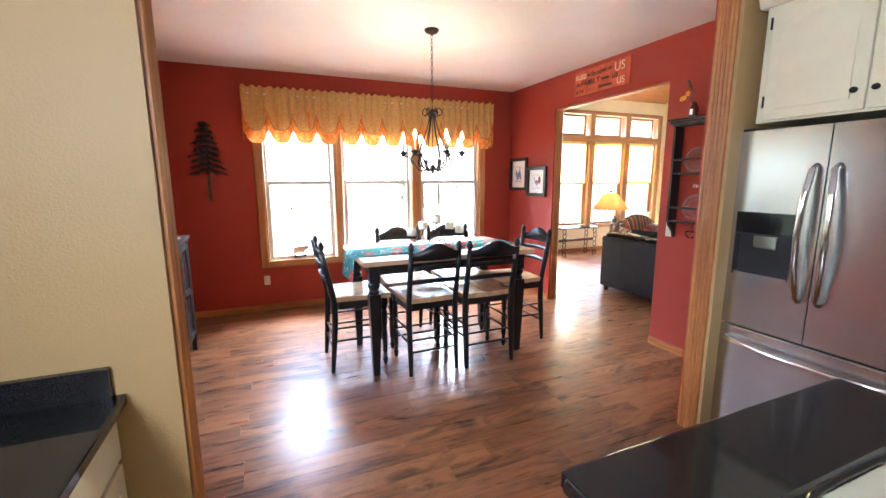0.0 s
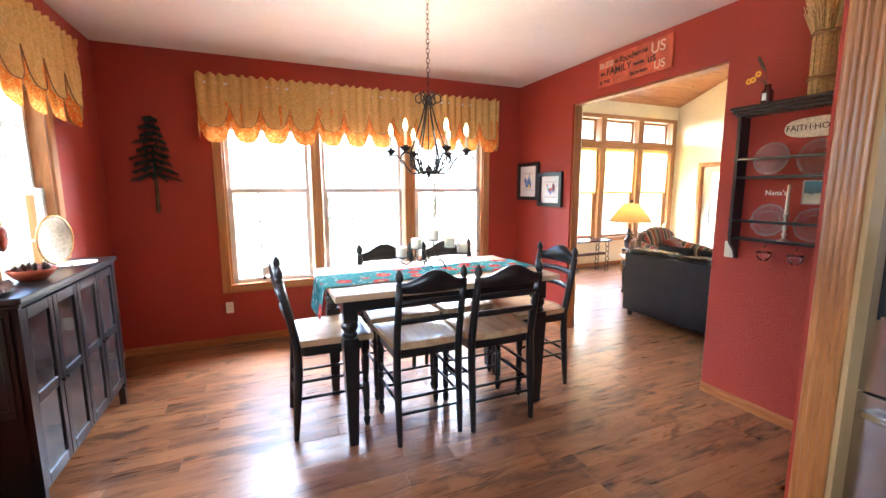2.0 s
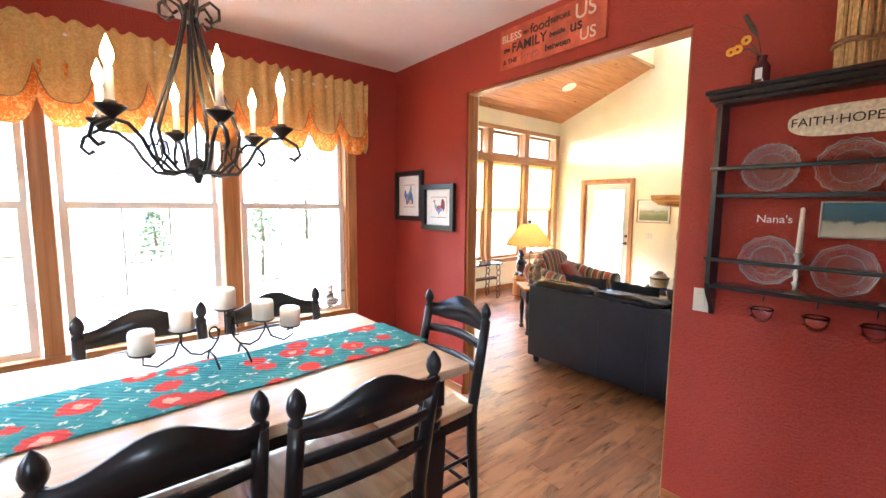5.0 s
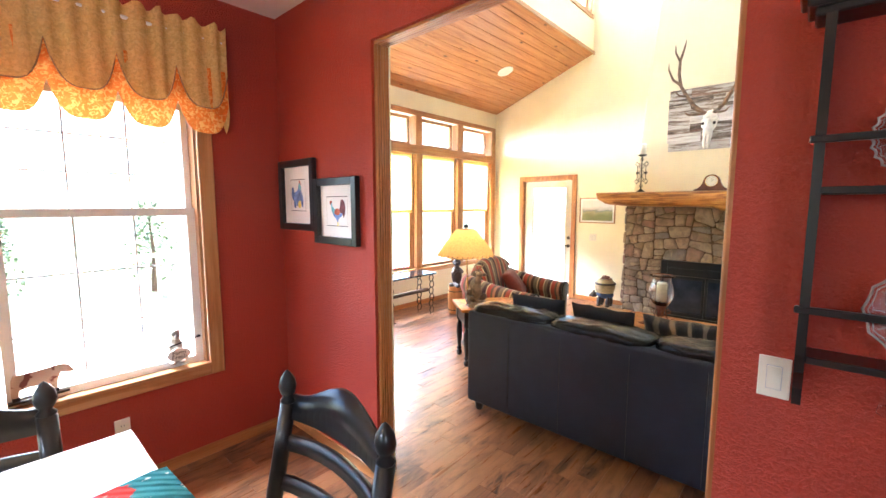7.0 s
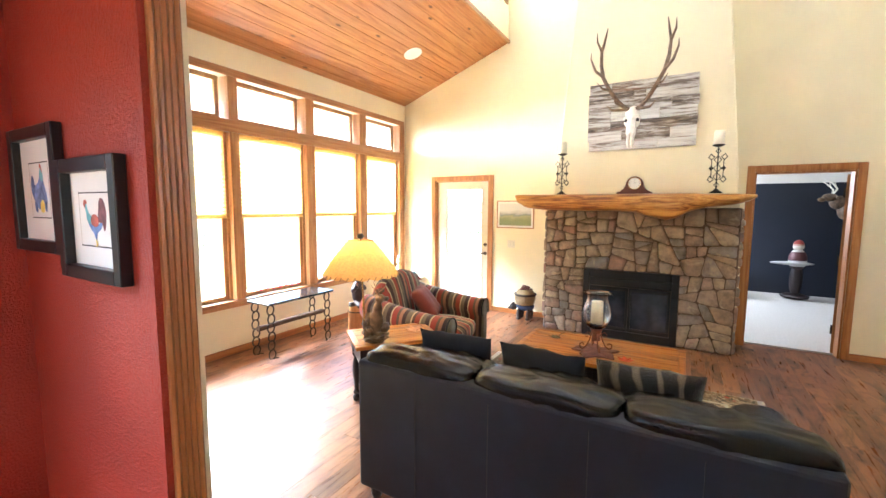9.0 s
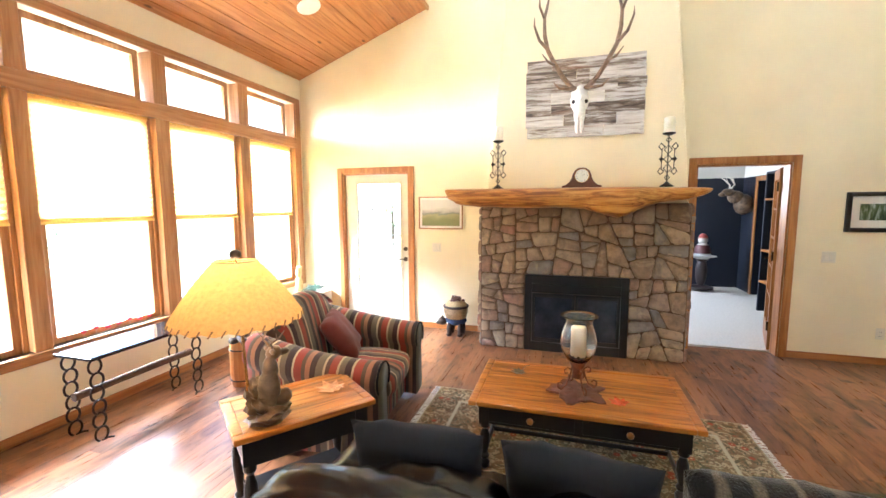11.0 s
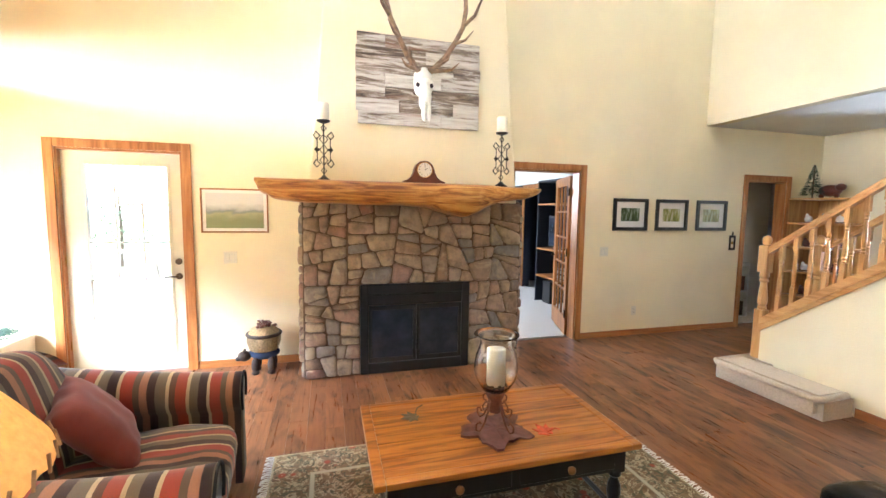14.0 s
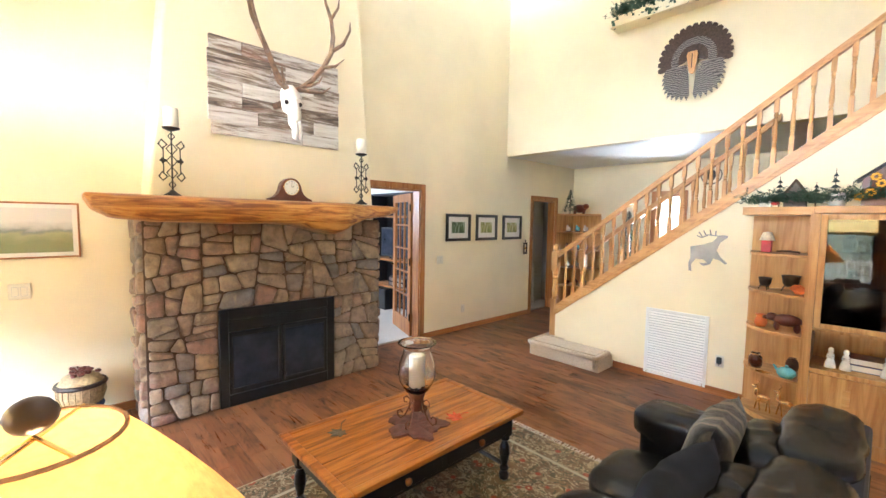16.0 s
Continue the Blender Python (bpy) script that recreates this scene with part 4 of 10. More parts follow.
def chandelier():
    cx, cy = 1.865, 4.23
    c = thing("chandelier", "dark iron six-arm chandelier with lit candle bulbs above the table", "chandelier", (cx, cy, 1.70))
    top = CEIL - 1.70
    part("canopy", L([(0.0, top), (0.062, top), (0.062, top - 0.012), (0.045, top - 0.028), (0.012, top - 0.036), (0.0, top - 0.05)][::-1], 20), M["iron"], c, smooth=True)
    z, k = 0.575, 0
    while z < top - 0.05:
        pts = [(0.011 * math.cos(a) if k % 2 else 0.0, 0.0 if k % 2 else 0.011 * math.cos(a), z + 0.02 * math.sin(a) + 0.018) for a in [i * math.pi / 4 for i in range(8)]]
        part("chain_link", T(pts, 0.0022, 5, closed=True), M["iron"], c, smooth=True)
        z += 0.031
        k += 1
    part("stem", T([(0, 0, 0.0), (0, 0, 0.56)], 0.004, 6), M["iron"], c)
    part("hub", L([(0.0, -0.035), (0.010, -0.03), (0.014, -0.012), (0.024, 0.0), (0.028, 0.02), (0.020, 0.04), (0.010, 0.05), (0.0, 0.052)], 12), M["iron"], c, smooth=True)
    part("hub", L([(0.0, 0.46), (0.018, 0.47), (0.013, 0.5), (0.016, 0.52), (0.0, 0.535)], 12), M["iron"], c, smooth=True)
    for i in range(6):
        a = i * math.pi / 3 + 0.6
        ca, sa = math.cos(a), math.sin(a)

        def P(r, zz):
            return (r * ca, r * sa, zz)

        part("rod", T([P(0.015, 0.50), P(0.027, 0.44), P(0.048, 0.36), P(0.075, 0.28), P(0.105, 0.20), P(0.13, 0.12), P(0.115, 0.05), P(0.07, 0.005), P(0.025, 0.0)], 0.0055, 6), M["iron"], c, smooth=True)
        part("scroll", T([P(0.012, 0.47), P(0.03, 0.515), P(0.06, 0.535), P(0.085, 0.515), P(0.085, 0.485), P(0.062, 0.47), P(0.045, 0.485)], 0.005, 6), M["iron"], c, smooth=True)
        part("arm", T([P(0.02, 0.015), P(0.07, -0.005), P(0.12, 0.0), P(0.155, 0.04), P(0.18, 0.085), P(0.22, 0.12), P(0.27, 0.125), P(0.31, 0.10), P(0.32, 0.07), P(0.30, 0.05), P(0.285, 0.06)], 0.006, 6), M["iron"], c, smooth=True)
        part("scroll", T([P(0.13, 0.01), P(0.10, 0.05), P(0.105, 0.085), P(0.13, 0.09), P(0.138, 0.07)], 0.0035, 6), M["iron"], c, smooth=True)
        at = (0.262 * ca, 0.262 * sa, 0.13)
        cup = part("candle_cup", L([(0.006, -0.01), (0.012, 0.0), (0.036, 0.022), (0.038, 0.028), (0.020, 0.026), (0.014, 0.04), (0.0, 0.04)], 12, at), M["iron"], c, smooth=True)
        part("candle_sleeve", L([(0.0105, 0.03), (0.0105, 0.125), (0.0, 0.126)], 10, at), M["candle"], cup, "cream candle sleeve", smooth=True)
        part("bulb", L([(0.006, 0.125), (0.0145, 0.15), (0.0135, 0.168), (0.006, 0.19), (0.0, 0.208)], 10, at), M["flame"], cup, "lit flame-shaped bulb", smooth=True)


chandelier()
for _i in range(6):
    _a = _i * math.pi / 3 + 0.6
    _l = new("chandelier_light", bpy.data.lights.new("chandelier_light", "POINT"))
    _l.data.energy, _l.data.color, _l.data.shadow_soft_size = 1.2, (1.0, 0.62, 0.3), 0.02
    _l.location = (1.865 + 0.262 * math.cos(_a), 4.23 + 0.262 * math.sin(_a), 2.0)


# ---- valances ----
def valance(x0, x1, count, along="x", wall=6.19, out=-1, z1=2.675, zb=2.065):
    v = thing("valance", "gathered tan linen scalloped valance with orange lining over the window", "curtain", (0, 0, 0))
    w = x1 - x0
    mid, off0 = (x0 + x1) / 2, 0.085
    v.matrix_basis = pose(mid, wall + out * off0, zb) if along == "x" else pose(wall + out * off0, mid, zb)
    n = count * 16

    def P(u, d, z):
        return (u, out * d, z) if along == "x" else (out * d, u, z)

    def sheet_of(depth, low, cusp, seed, header):
        bm = bmesh.new()
        cols = []
        top = z1 - zb
        for i in range(n + 1):
            u = -w / 2 + w * i / n
            s = (i / n * count) % 1.0
            sc = abs(2 * s - 1) ** 3.4
            zbot = low + cusp * sc
            g = 0.5 * noise.noise(Vector((u * 26 + seed, 0, 0))) + 0.5 * math.sin(u * 70 + 3.5 * noise.noise(Vector((u * 6, seed, 0))))
            col = []
            levels = [top, top - 0.035, top - 0.05, top - 0.10, top - 0.115, top - 0.2]
            if not header:
                levels = [top - 0.25]
            base = levels[-1]
            for q in range(1, 7):
                levels.append(base + (zbot - base) * q / 6)
            for j, z in enumerate(levels):
                fall = (top - z) / top
                amp = 0.040 * (1 - 0.75 * fall) if fall > 0.02 else 0.042
                if header and j in (2, 4):
                    amp *= 0.5
                belly = 0.025 * math.sin(math.pi * s) * fall * 1.3 + 0.012 * noise.noise(Vector((u * 5 + seed, z * 3, 0)))
                ez = 0.02 * g if (header and j == 0) else 0
                col.append(bm.verts.new(P(u, depth + amp * g + belly, z + ez)))
            cols.append(col)
        for a, b in zip(cols, cols[1:]):
            for k in range(len(a) - 1):
                bm.faces.new((a[k], b[k], b[k + 1], a[k + 1]))
        return bm, cols

    bm, cols = sheet_of(0.02, 0.125, 0.21, 1.0, True)
    part("front_panel", bm, M["valance"], v, smooth=True)
    bm, cols = sheet_of(0.004, -0.02, 0.17, 5.0, False)
    part("lining", bm, M["lining"], v, "orange printed lining", smooth=True)
    # trimmed edge of the front scallops
    pts = []
    for i in range(n + 1):
        u = -w / 2 + w * i / n
        s = (i / n * count) % 1.0
        belly = 0.025 * math.sin(math.pi * s) * 1.2
        pts.append(P(u, 0.024 + belly + 0.012 * noise.noise(Vector((u * 5 + 1.0, 0.2, 0))), 0.125 + 0.21 * abs(2 * s - 1) ** 3.4))
    part("edge_braid", T(pts, 0.0035, 5), M["jute"], v)
    for e in (-1, 1):
        bm = bmesh.new()
        rows = []
        for q in range(6):
            z = (z1 - zb) * (1 - q / 5) + (0.05 if q == 5 else 0)
            rows.append([bm.verts.new(P(e * w / 2 + e * 0.004 * math.sin(q * 2 + k), 0.02 - 0.1 * k / 4, z - (0.05 * math.sin(k / 4 * math.pi) if q == 5 else 0))) for k in range(5)])
        for a, b in zip(rows, rows[1:]):
            for k in range(4):
                bm.faces.new((a[k], a[k + 1], b[k + 1], b[k]))
        part("side_return", bm, M["valance"], v, smooth=True)
    part("curtain_rod", T([P(-w / 2, 0.0, z1 - zb - 0.08), P(w / 2, 0.0, z1 - zb - 0.08)], 0.011, 8), M["white"], v)


valance(0.27, 3.53, 12)
valance(3.30, 5.50, 8, "y", -0.52, 1)

# ---- wall things of the dining room ----
def fir_hanging():
    t = thing("wall_tree", "dark artificial fir wall hanging with a bare trunk", "wall decoration", (-0.13, 6.15, 1.38))
    part("trunk", T([(0, 0.02, 0.0), (0.004, 0.02, 0.2), (0, 0.02, 0.5)], 0.016, 8, [0.02, 0.017, 0.012]), M["bark"], t)
    rnd = random.Random(4)
    for tier in range(9):
        f = tier / 8
        z0, reach = 0.86 - 0.50 * f, 0.055 + 0.165 * f ** 0.8
        for k in range(7):
            a = -math.pi * (k + rnd.uniform(0.2, 0.8)) / 7
            r = reach * rnd.uniform(0.75, 1.12)
            tip = Vector((r * math.cos(a), 0.02 + 0.30 * r * math.sin(a), z0 - 0.25 * r + rnd.uniform(-0.015, 0.015)))
            root = Vector((0, 0.02, z0 + 0.02))
            bm = bmesh.new()
            tube(bm, [root, (root + tip) / 2 + Vector((0, 0, 0.01)), tip], 0.0022, 4)
            for i in range(64):
                c = root.lerp(tip, rnd.uniform(0.12, 1.0))
                d = ((tip - root).normalized() * 0.6 + Vector((rnd.uniform(-1, 1), rnd.uniform(-0.7, 0.7), rnd.uniform(-1, 1)))).normalized() * rnd.uniform(0.016, 0.030)
                w = d.orthogonal().normalized() * 0.0036
                bm.faces.new([bm.verts.new(q) for q in (c - w, c + w, c + d + w * 0.4, c + d - w * 0.4)])
            part("branch", bm, M["darkgreen"], t)


fir_hanging()


def framed(name, label, u0, u1, z0, z1, face, along, mats, mat_w=0.035, fw=0.025, art=None, depth=0.02, frame_mat="black"):
    """A framed picture. It hangs on a wall; along: y for walls that run along y (facing -x)."""
    f = thing(name, label, "picture", (0, 0, 0))
    cu, cz = (u0 + u1) / 2, (z0 + z1) / 2
    f.matrix_basis = pose(face - 0.001, cu, cz) if along == "y" else pose(cu, face - 0.001, cz)
    w, h = (u1 - u0) / 2, (z1 - z0) / 2

    def bx(a0, a1, b0, b1, d0, d1):
        return (-d1, -d0, a0, a1, b0, b1) if along == "y" else (a0, a1, -d1, -d0, b0, b1)

    part("frame", B(bx(-w, -w + fw, -h, h, 0, depth), bx(w - fw, w, -h, h, 0, depth), bx(-w + fw, w - fw, -h, -h + fw, 0, depth), bx(-w + fw, w - fw, h - fw, h, 0, depth), bevel=0.003), M[frame_mat], f)
    part("mount", B(bx(-w + fw, w - fw, -h + fw, h - fw, 0.002, 0.006)), M["paper"], f, "white mount")
    iw, ih = w - fw - mat_w, h - fw - mat_w
    part("print", B(bx(-iw, iw, -ih, ih, 0.0065, 0.008)), mats, f, "printed picture")
    if art:
        art(f, bx, iw, ih)
    return f


M["inkteal"] = plain("teal_ink", (0.18, 0.45, 0.50), 0.7, amount=0.35, scale=30)
M["inkmaroon"] = plain("maroon_ink", (0.16, 0.05, 0.055), 0.7, amount=0.5, scale=40)
M["inkwash"] = plain("blue_wash_ink", (0.16, 0.24, 0.50), 0.7, amount=0.5, scale=35)
M["inkyellow"] = plain("yellow_ink", (0.80, 0.62, 0.12), 0.7, amount=0.2, scale=30)


def inked(f, shapes, sx, sz):
    """Flat painted shapes on a print, each an outline in fractions of the sheet: to the viewer's right, and up."""
    for k, (mat, pts) in enumerate(shapes):
        n = len(pts)
        fine = []
        for i in range(n):
            p0, p1, p2, p3 = (pts[(i + j) % n] for j in (-1, 0, 1, 2))
            for t in (0.0, 0.33, 0.67):
                fine.append(tuple(0.5 * (2 * p1[c] + (p2[c] - p0[c]) * t + (2 * p0[c] - 5 * p1[c] + 4 * p2[c] - p3[c]) * t * t + (3 * p1[c] - p0[c] - 3 * p2[c] + p3[c]) * t ** 3) for c in (0, 1)))
        d = 0.0088 + 0.0003 * k
        part("inked_shape", S([(-r * sx, z * sz) for r, z in fine], -d - 0.0003, -d, "yz"), M[mat], f)


def sheet_lines(f, w, h):
    """The dark ruled edge round a printed sheet."""
    for z in (-h, h):
        part("ruled_line", B((-0.0095, -0.0086, -w, w, z - 0.002, z + 0.002)), M["inkdark"], f)
    for y in (-w, w):
        part("ruled_line", B((-0.0092, -0.0086, y - 0.0008, y + 0.0008, -h, h)), M["pewter"], f)


def red_rooster(f, bx, w, h):
    w, h = w * 0.9, h * 0.88
    sheet_lines(f, w, h)
    inked(f, [
        ("inkmaroon", [(0.22, -0.05), (0.30, 0.35), (0.38, 0.72), (0.55, 0.80), (0.72, 0.62), (0.80, 0.25), (0.74, -0.20), (0.62, -0.42), (0.50, -0.15)]),
        ("inkwash", [(-0.48, -0.02), (-0.30, -0.32), (-0.10, -0.50), (0.05, -0.78), (0.16, -0.50), (0.42, -0.34), (0.50, -0.10), (0.15, -0.20), (-0.20, -0.16)]),
        ("inkteal", [(-0.60, 0.52), (-0.52, 0.20), (-0.50, -0.02), (-0.30, -0.18), (-0.14, 0.06), (-0.30, 0.20), (-0.42, 0.38), (-0.46, 0.56)]),
        ("inkred", [(-0.22, 0.02), (-0.08, 0.18), (0.14, 0.18), (0.28, 0.02), (0.24, -0.20), (0.02, -0.27), (-0.20, -0.16)]),
        ("inkred", [(-0.68, 0.60), (-0.62, 0.72), (-0.50, 0.74), (-0.42, 0.62), (-0.52, 0.56), (-0.56, 0.42), (-0.64, 0.48)]),
        ("inkyellow", [(0.02, -0.76), (0.06, -0.94), (-0.08, -0.98), (0.14, -0.99), (0.12, -0.78)]),
    ], w, h)


def blue_rooster(f, bx, w, h):
    w, h = w * 0.9, h * 0.92
    sheet_lines(f, w, h)
    inked(f, [
        ("inkblue", [(-0.80, 0.52), (-0.62, 0.50), (-0.50, 0.20), (-0.30, 0.10), (-0.20, -0.30), (-0.55, -0.42), (-0.86, -0.10), (-0.90, 0.25)]),
        ("inkwash", [(-0.50, 0.12), (-0.10, 0.30), (0.10, 0.58), (0.30, 0.62), (0.46, 0.30), (0.66, -0.10), (0.70, -0.50), (0.30, -0.72), (-0.25, -0.66), (-0.60, -0.40)]),
        ("inkteal", [(0.08, 0.52), (0.16, 0.74), (0.32, 0.80), (0.42, 0.62), (0.44, 0.36), (0.22, 0.34)]),
        ("inkyellow", [(0.06, -0.42), (0.30, -0.36), (0.44, -0.60), (0.32, -0.80), (0.05, -0.78), (-0.02, -0.60)]),
        ("inkblue", [(-0.60, -0.42), (-0.36, -0.50), (-0.30, -0.80), (-0.55, -0.74)]),
        ("inkblue", [(0.52, -0.40), (0.72, -0.45), (0.66, -0.78), (0.50, -0.70)]),
        ("inkred", [(0.18, 0.78), (0.22, 0.94), (0.34, 0.90), (0.44, 0.74), (0.38, 0.62), (0.32, 0.78)]),
    ], w, h)


framed("framed_picture", "black-framed print of a blue rooster on the red wall", 5.72, 6.165, 1.455, 1.92, 3.90, "y", M["paper"], 0.075, 0.045, blue_rooster, depth=0.032)
framed("framed_picture", "black-framed print of a red and white rooster on the red wall", 5.275, 5.715, 1.385, 1.785, 3.90, "y", M["paper"], 0.055, 0.045, red_rooster, depth=0.036)


def sign():
    s = thing("wall_sign", "red painted wooden sign with a lettered blessing above the opening", "sign", (3.898, 4.385, 2.695), 0)
    part("board", B((-0.02, 0.0, -0.405, 0.405, -0.135, 0.135), bevel=0.003), M["signred"], s)
    F = Matrix(((0, 0, -1, -0.0215), (-1, 0, 0, 0), (0, 1, 0, 0), (0, 0, 0, 1)))
    for body, u, z, size, m in (("BLESS", -0.30, 0.065, 0.07, "inkcream"), ("the", -0.175, 0.068, 0.035, "inkdark"), ("food", -0.06, 0.07, 0.085, "inkdark"), ("BEFORE", 0.095, 0.07, 0.042, "inkdark"), ("US", 0.27, 0.06, 0.125, "inkcream"),
                                ("the", -0.34, -0.01, 0.045, "inkdark"), ("FAMILY", -0.15, -0.01, 0.09, "inkdark"), ("beside", 0.075, -0.01, 0.045, "inkdark"), ("us", 0.21, -0.01, 0.10, "inkdark"),
                                ("& THE", -0.31, -0.09, 0.045, "inkdark"), ("love", -0.14, -0.085, 0.09, "inkred"), ("between", 0.08, -0.085, 0.055, "inkdark"), ("US", 0.29, -0.08, 0.095, "inkcream")):
        text(body, size, M[m], s, F @ Matrix.Translation((u, z, 0)), bold=0.001)


sign()


def wall_plate(x, y, z, facing, kind, label):
    """A switch or socket plate. facing: degrees to which it looks."""
    p = thing("wall_switch" if kind != "socket" else "wall_socket", label, "switch" if kind != "socket" else "socket", (x, y, z), facing)
    w = 0.06 if kind == "double" else 0.036
    part("plate", B((-w, w, -0.006, 0, -0.058, 0.058), bevel=0.002), M["plate"], p)
    if kind == "socket":
        for dz in (-0.02, 0.02):
            part("outlet", B((-0.016, 0.016, -0.0085, -0.006, dz - 0.013, dz + 0.013), bevel=0.001), M["plate"], p)
            part("slot", B((-0.008, -0.005, -0.0092, -0.0085, dz - 0.006, dz + 0.004), (0.005, 0.008, -0.0092, -0.0085, dz - 0.006, dz + 0.004)), M["darkplastic"], p)
    else:
        for dx in ((-0.023, 0.023) if kind == "double" else (0.0,)):
            part("rocker_edge", B((dx - 0.0175, dx + 0.0175, -0.0066, -0.006, -0.034, 0.034)), M["greywall"], p)
            part("rocker", B((dx - 0.016, dx + 0.016, -0.010, -0.006, -0.032, 0.032), bevel=0.001), M["plate"], p)
    return p


wall_plate(0.405, 6.189, 0.384, 0, "socket", "cream socket plate on the red window wall")
wall_plate(2.90, 6.189, 0.362, 0, "socket", "cream socket plate low on the red window wall")
wall_plate(3.899, 3.405, 1.147, -90, "switch", "cream dimmer switch plate beside the wall shelf")
wall_plate(9.279, 6.09, 1.08, -90, "double", "cream double switch plate beside the glazed door")
wall_plate(9.279, 1.90, 1.085, -90, "double", "cream switch plate beside the office opening")
wall_plate(9.279, 1.417, 0.32, -90, "socket", "cream socket low on the yellow wall")


# ---- plate shelf on the red wall ----
def glass_plate(r, y, z, label, scallops=18):
    bm = bmesh.new()
    n = scallops * 4
    prof = [(0.0, 0.0), (0.45, 0.0), (0.5, -0.006), (0.62, -0.008), (0.95, -0.018), (1.0, -0.02)]
    rings = []
    for f, d in prof:
        ring = []
        for k in range(n):
            a = 2 * math.pi * k / n
            rr = r * f * (1 + (0.035 if f > 0.9 else 0.012) * math.cos(scallops * a))
            ring.append(bm.verts.new((d - (0.005 * math.cos(scallops * a) if f > 0.5 else 0), rr * math.cos(a), rr * math.sin(a))) if f else None)
        rings.append(ring)
    cen = bm.verts.new((0, 0, 0))
    for k in range(n):
        bm.faces.new((cen, rings[1][k], rings[1][(k + 1) % n]))
    for a, b in zip(rings[1:], rings[2:]):
        for k in range(n):
            bm.faces.new((a[k], b[k], b[(k + 1) % n], a[(k + 1) % n]))
    geo = bmesh.ops.extrude_face_region(bm, geom=bm.faces[:])
    bmesh.ops.translate(bm, verts=[v for v in geo["geom"] if isinstance(v, bmesh.types.BMVert)], vec=(0.004, 0, 0))
    bmesh.ops.recalc_face_normals(bm, faces=bm.faces[:])
    p = solo("glass_plate", bm, M["pressed"], label, "plate", (3.845, y, z), group="glass plates on the wall shelf", smooth=True)
    p.matrix_basis = pose(3.862, y, z, 0, 9, 0)
    # pale rim, rings and rays paint the sparkle of the clear glass relief
    for f, rad, deep in ((0.985, 0.0032, -0.020), (0.90, 0.0014, -0.018), (0.60, 0.0018, -0.010)):
        ring = [(deep - 0.002, r * f * (1 + 0.035 * math.cos(scallops * a)) * math.cos(a), r * f * (1 + 0.035 * math.cos(scallops * a)) * math.sin(a)) for a in [2 * math.pi * k / (scallops * 3) for k in range(scallops * 3)]]
        part("rim" if f > 0.95 else "cut_ring", T(ring, rad, 5, closed=True), M["glint"], p, smooth=True)
    for k in range(scallops):
        a = 2 * math.pi * k / scallops
        part("cut_ray", T([(-0.013, 0.66 * r * math.cos(a), 0.66 * r * math.sin(a)), (-0.019, 0.86 * r * math.cos(a), 0.86 * r * math.sin(a))], 0.0011, 4), M["glint"], p)
    return p


def plate_shelf():
    s = thing("wall_shelf", "black wooden plate shelf with hooks on the red wall", "shelf", (3.90, 2.905, 1.09))
    y0, y1 = -0.46, 0.46
    part("top", B((-0.125, -0.001, y0 - 0.05, y1 + 0.05, 1.02, 1.04), (-0.115, -0.001, y0 - 0.035, y1 + 0.035, 0.995, 1.02), (-0.10, -0.001, y0 - 0.02, y1 + 0.02, 0.975, 0.995), bevel=0.004), M["black"], s)
    for y in (y0, y1 - 0.02):
        part("side_panel", S([(-0.001, 0.0), (-0.02, 0.0), (-0.035, 0.05), (-0.09, 0.11), (-0.105, 0.16), (-0.105, 0.975), (-0.001, 0.975)], y, y + 0.02, "xz"), M["black"], s)
    for z in (0.14, 0.56):
        part("shelf_board", B((-0.10, -0.001, y0 + 0.02, y1 - 0.02, z, z + 0.018), bevel=0.002), M["black"], s)
    for z in (0.275, 0.69):
        part("plate_rail", B((-0.107, -0.091, y0 - 0.01, y1 + 0.01, z - 0.009, z + 0.009), bevel=0.003), M["black"], s)
    for y in (0.24, 0.06, -0.11, -0.28):
        part("hook", T([(-0.05, y, 0.14), (-0.05, y, 0.115), (-0.06, y, 0.105), (-0.068, y, 0.115)], 0.0025, 6), M["iron"], s)


plate_shelf()
for _y, _z, _r, _n in ((3.165, 1.775, 0.102, 28), (2.91, 1.765, 0.108, 16), (2.625, 1.77, 0.10, 18), (3.145, 1.375, 0.105, 12), (2.90, 1.36, 0.10, 8), (2.625, 1.37, 0.125, 10)):
    glass_plate(_r, _y, _z, "clear pressed-glass plate leaning on the black wall shelf", _n)
for _y in (3.145, 2.965, 2.795, 2.625):
    _c = thing("glass_cup", "small clear glass cup hanging from a shelf hook", "cup", (3.838, _y, 1.105), group="glass cups under the wall shelf")
    part("bowl", L([(0.0, 0.0), (0.022, 0.002), (0.036, 0.02), (0.042, 0.05), (0.042, 0.062), (0.039, 0.062), (0.038, 0.05), (0.032, 0.022), (0.0, 0.006)], 14), M["glass"], _c, smooth=True)
    part("cup_handle", T([(0, 0.040, 0.055), (0, 0.06, 0.05), (0, 0.064, 0.03), (0, 0.036, 0.018)], 0.0035, 6), M["glass"], _c, smooth=True)


def winter_art():
    s = Nodes("winter_scene")
    v = s.coords()
    sep = s.n("ShaderNodeSeparateXYZ")
    s.link(v, sep.inputs[0])
    z = s.math("ADD", s.math("MULTIPLY", sep.outputs[2], 7.0), s.math("MULTIPLY", s.noise(v, 30.0), 0.25))
    s.color(s.ramp(s.math("ADD", z, 0.4), [(0.0, (0.62, 0.60, 0.45)), (0.42, (0.40, 0.42, 0.30)), (0.5, (0.03, 0.09, 0.12)), (1.0, (0.03, 0.15, 0.22))]))
    s.set(0.3)
    return s.m


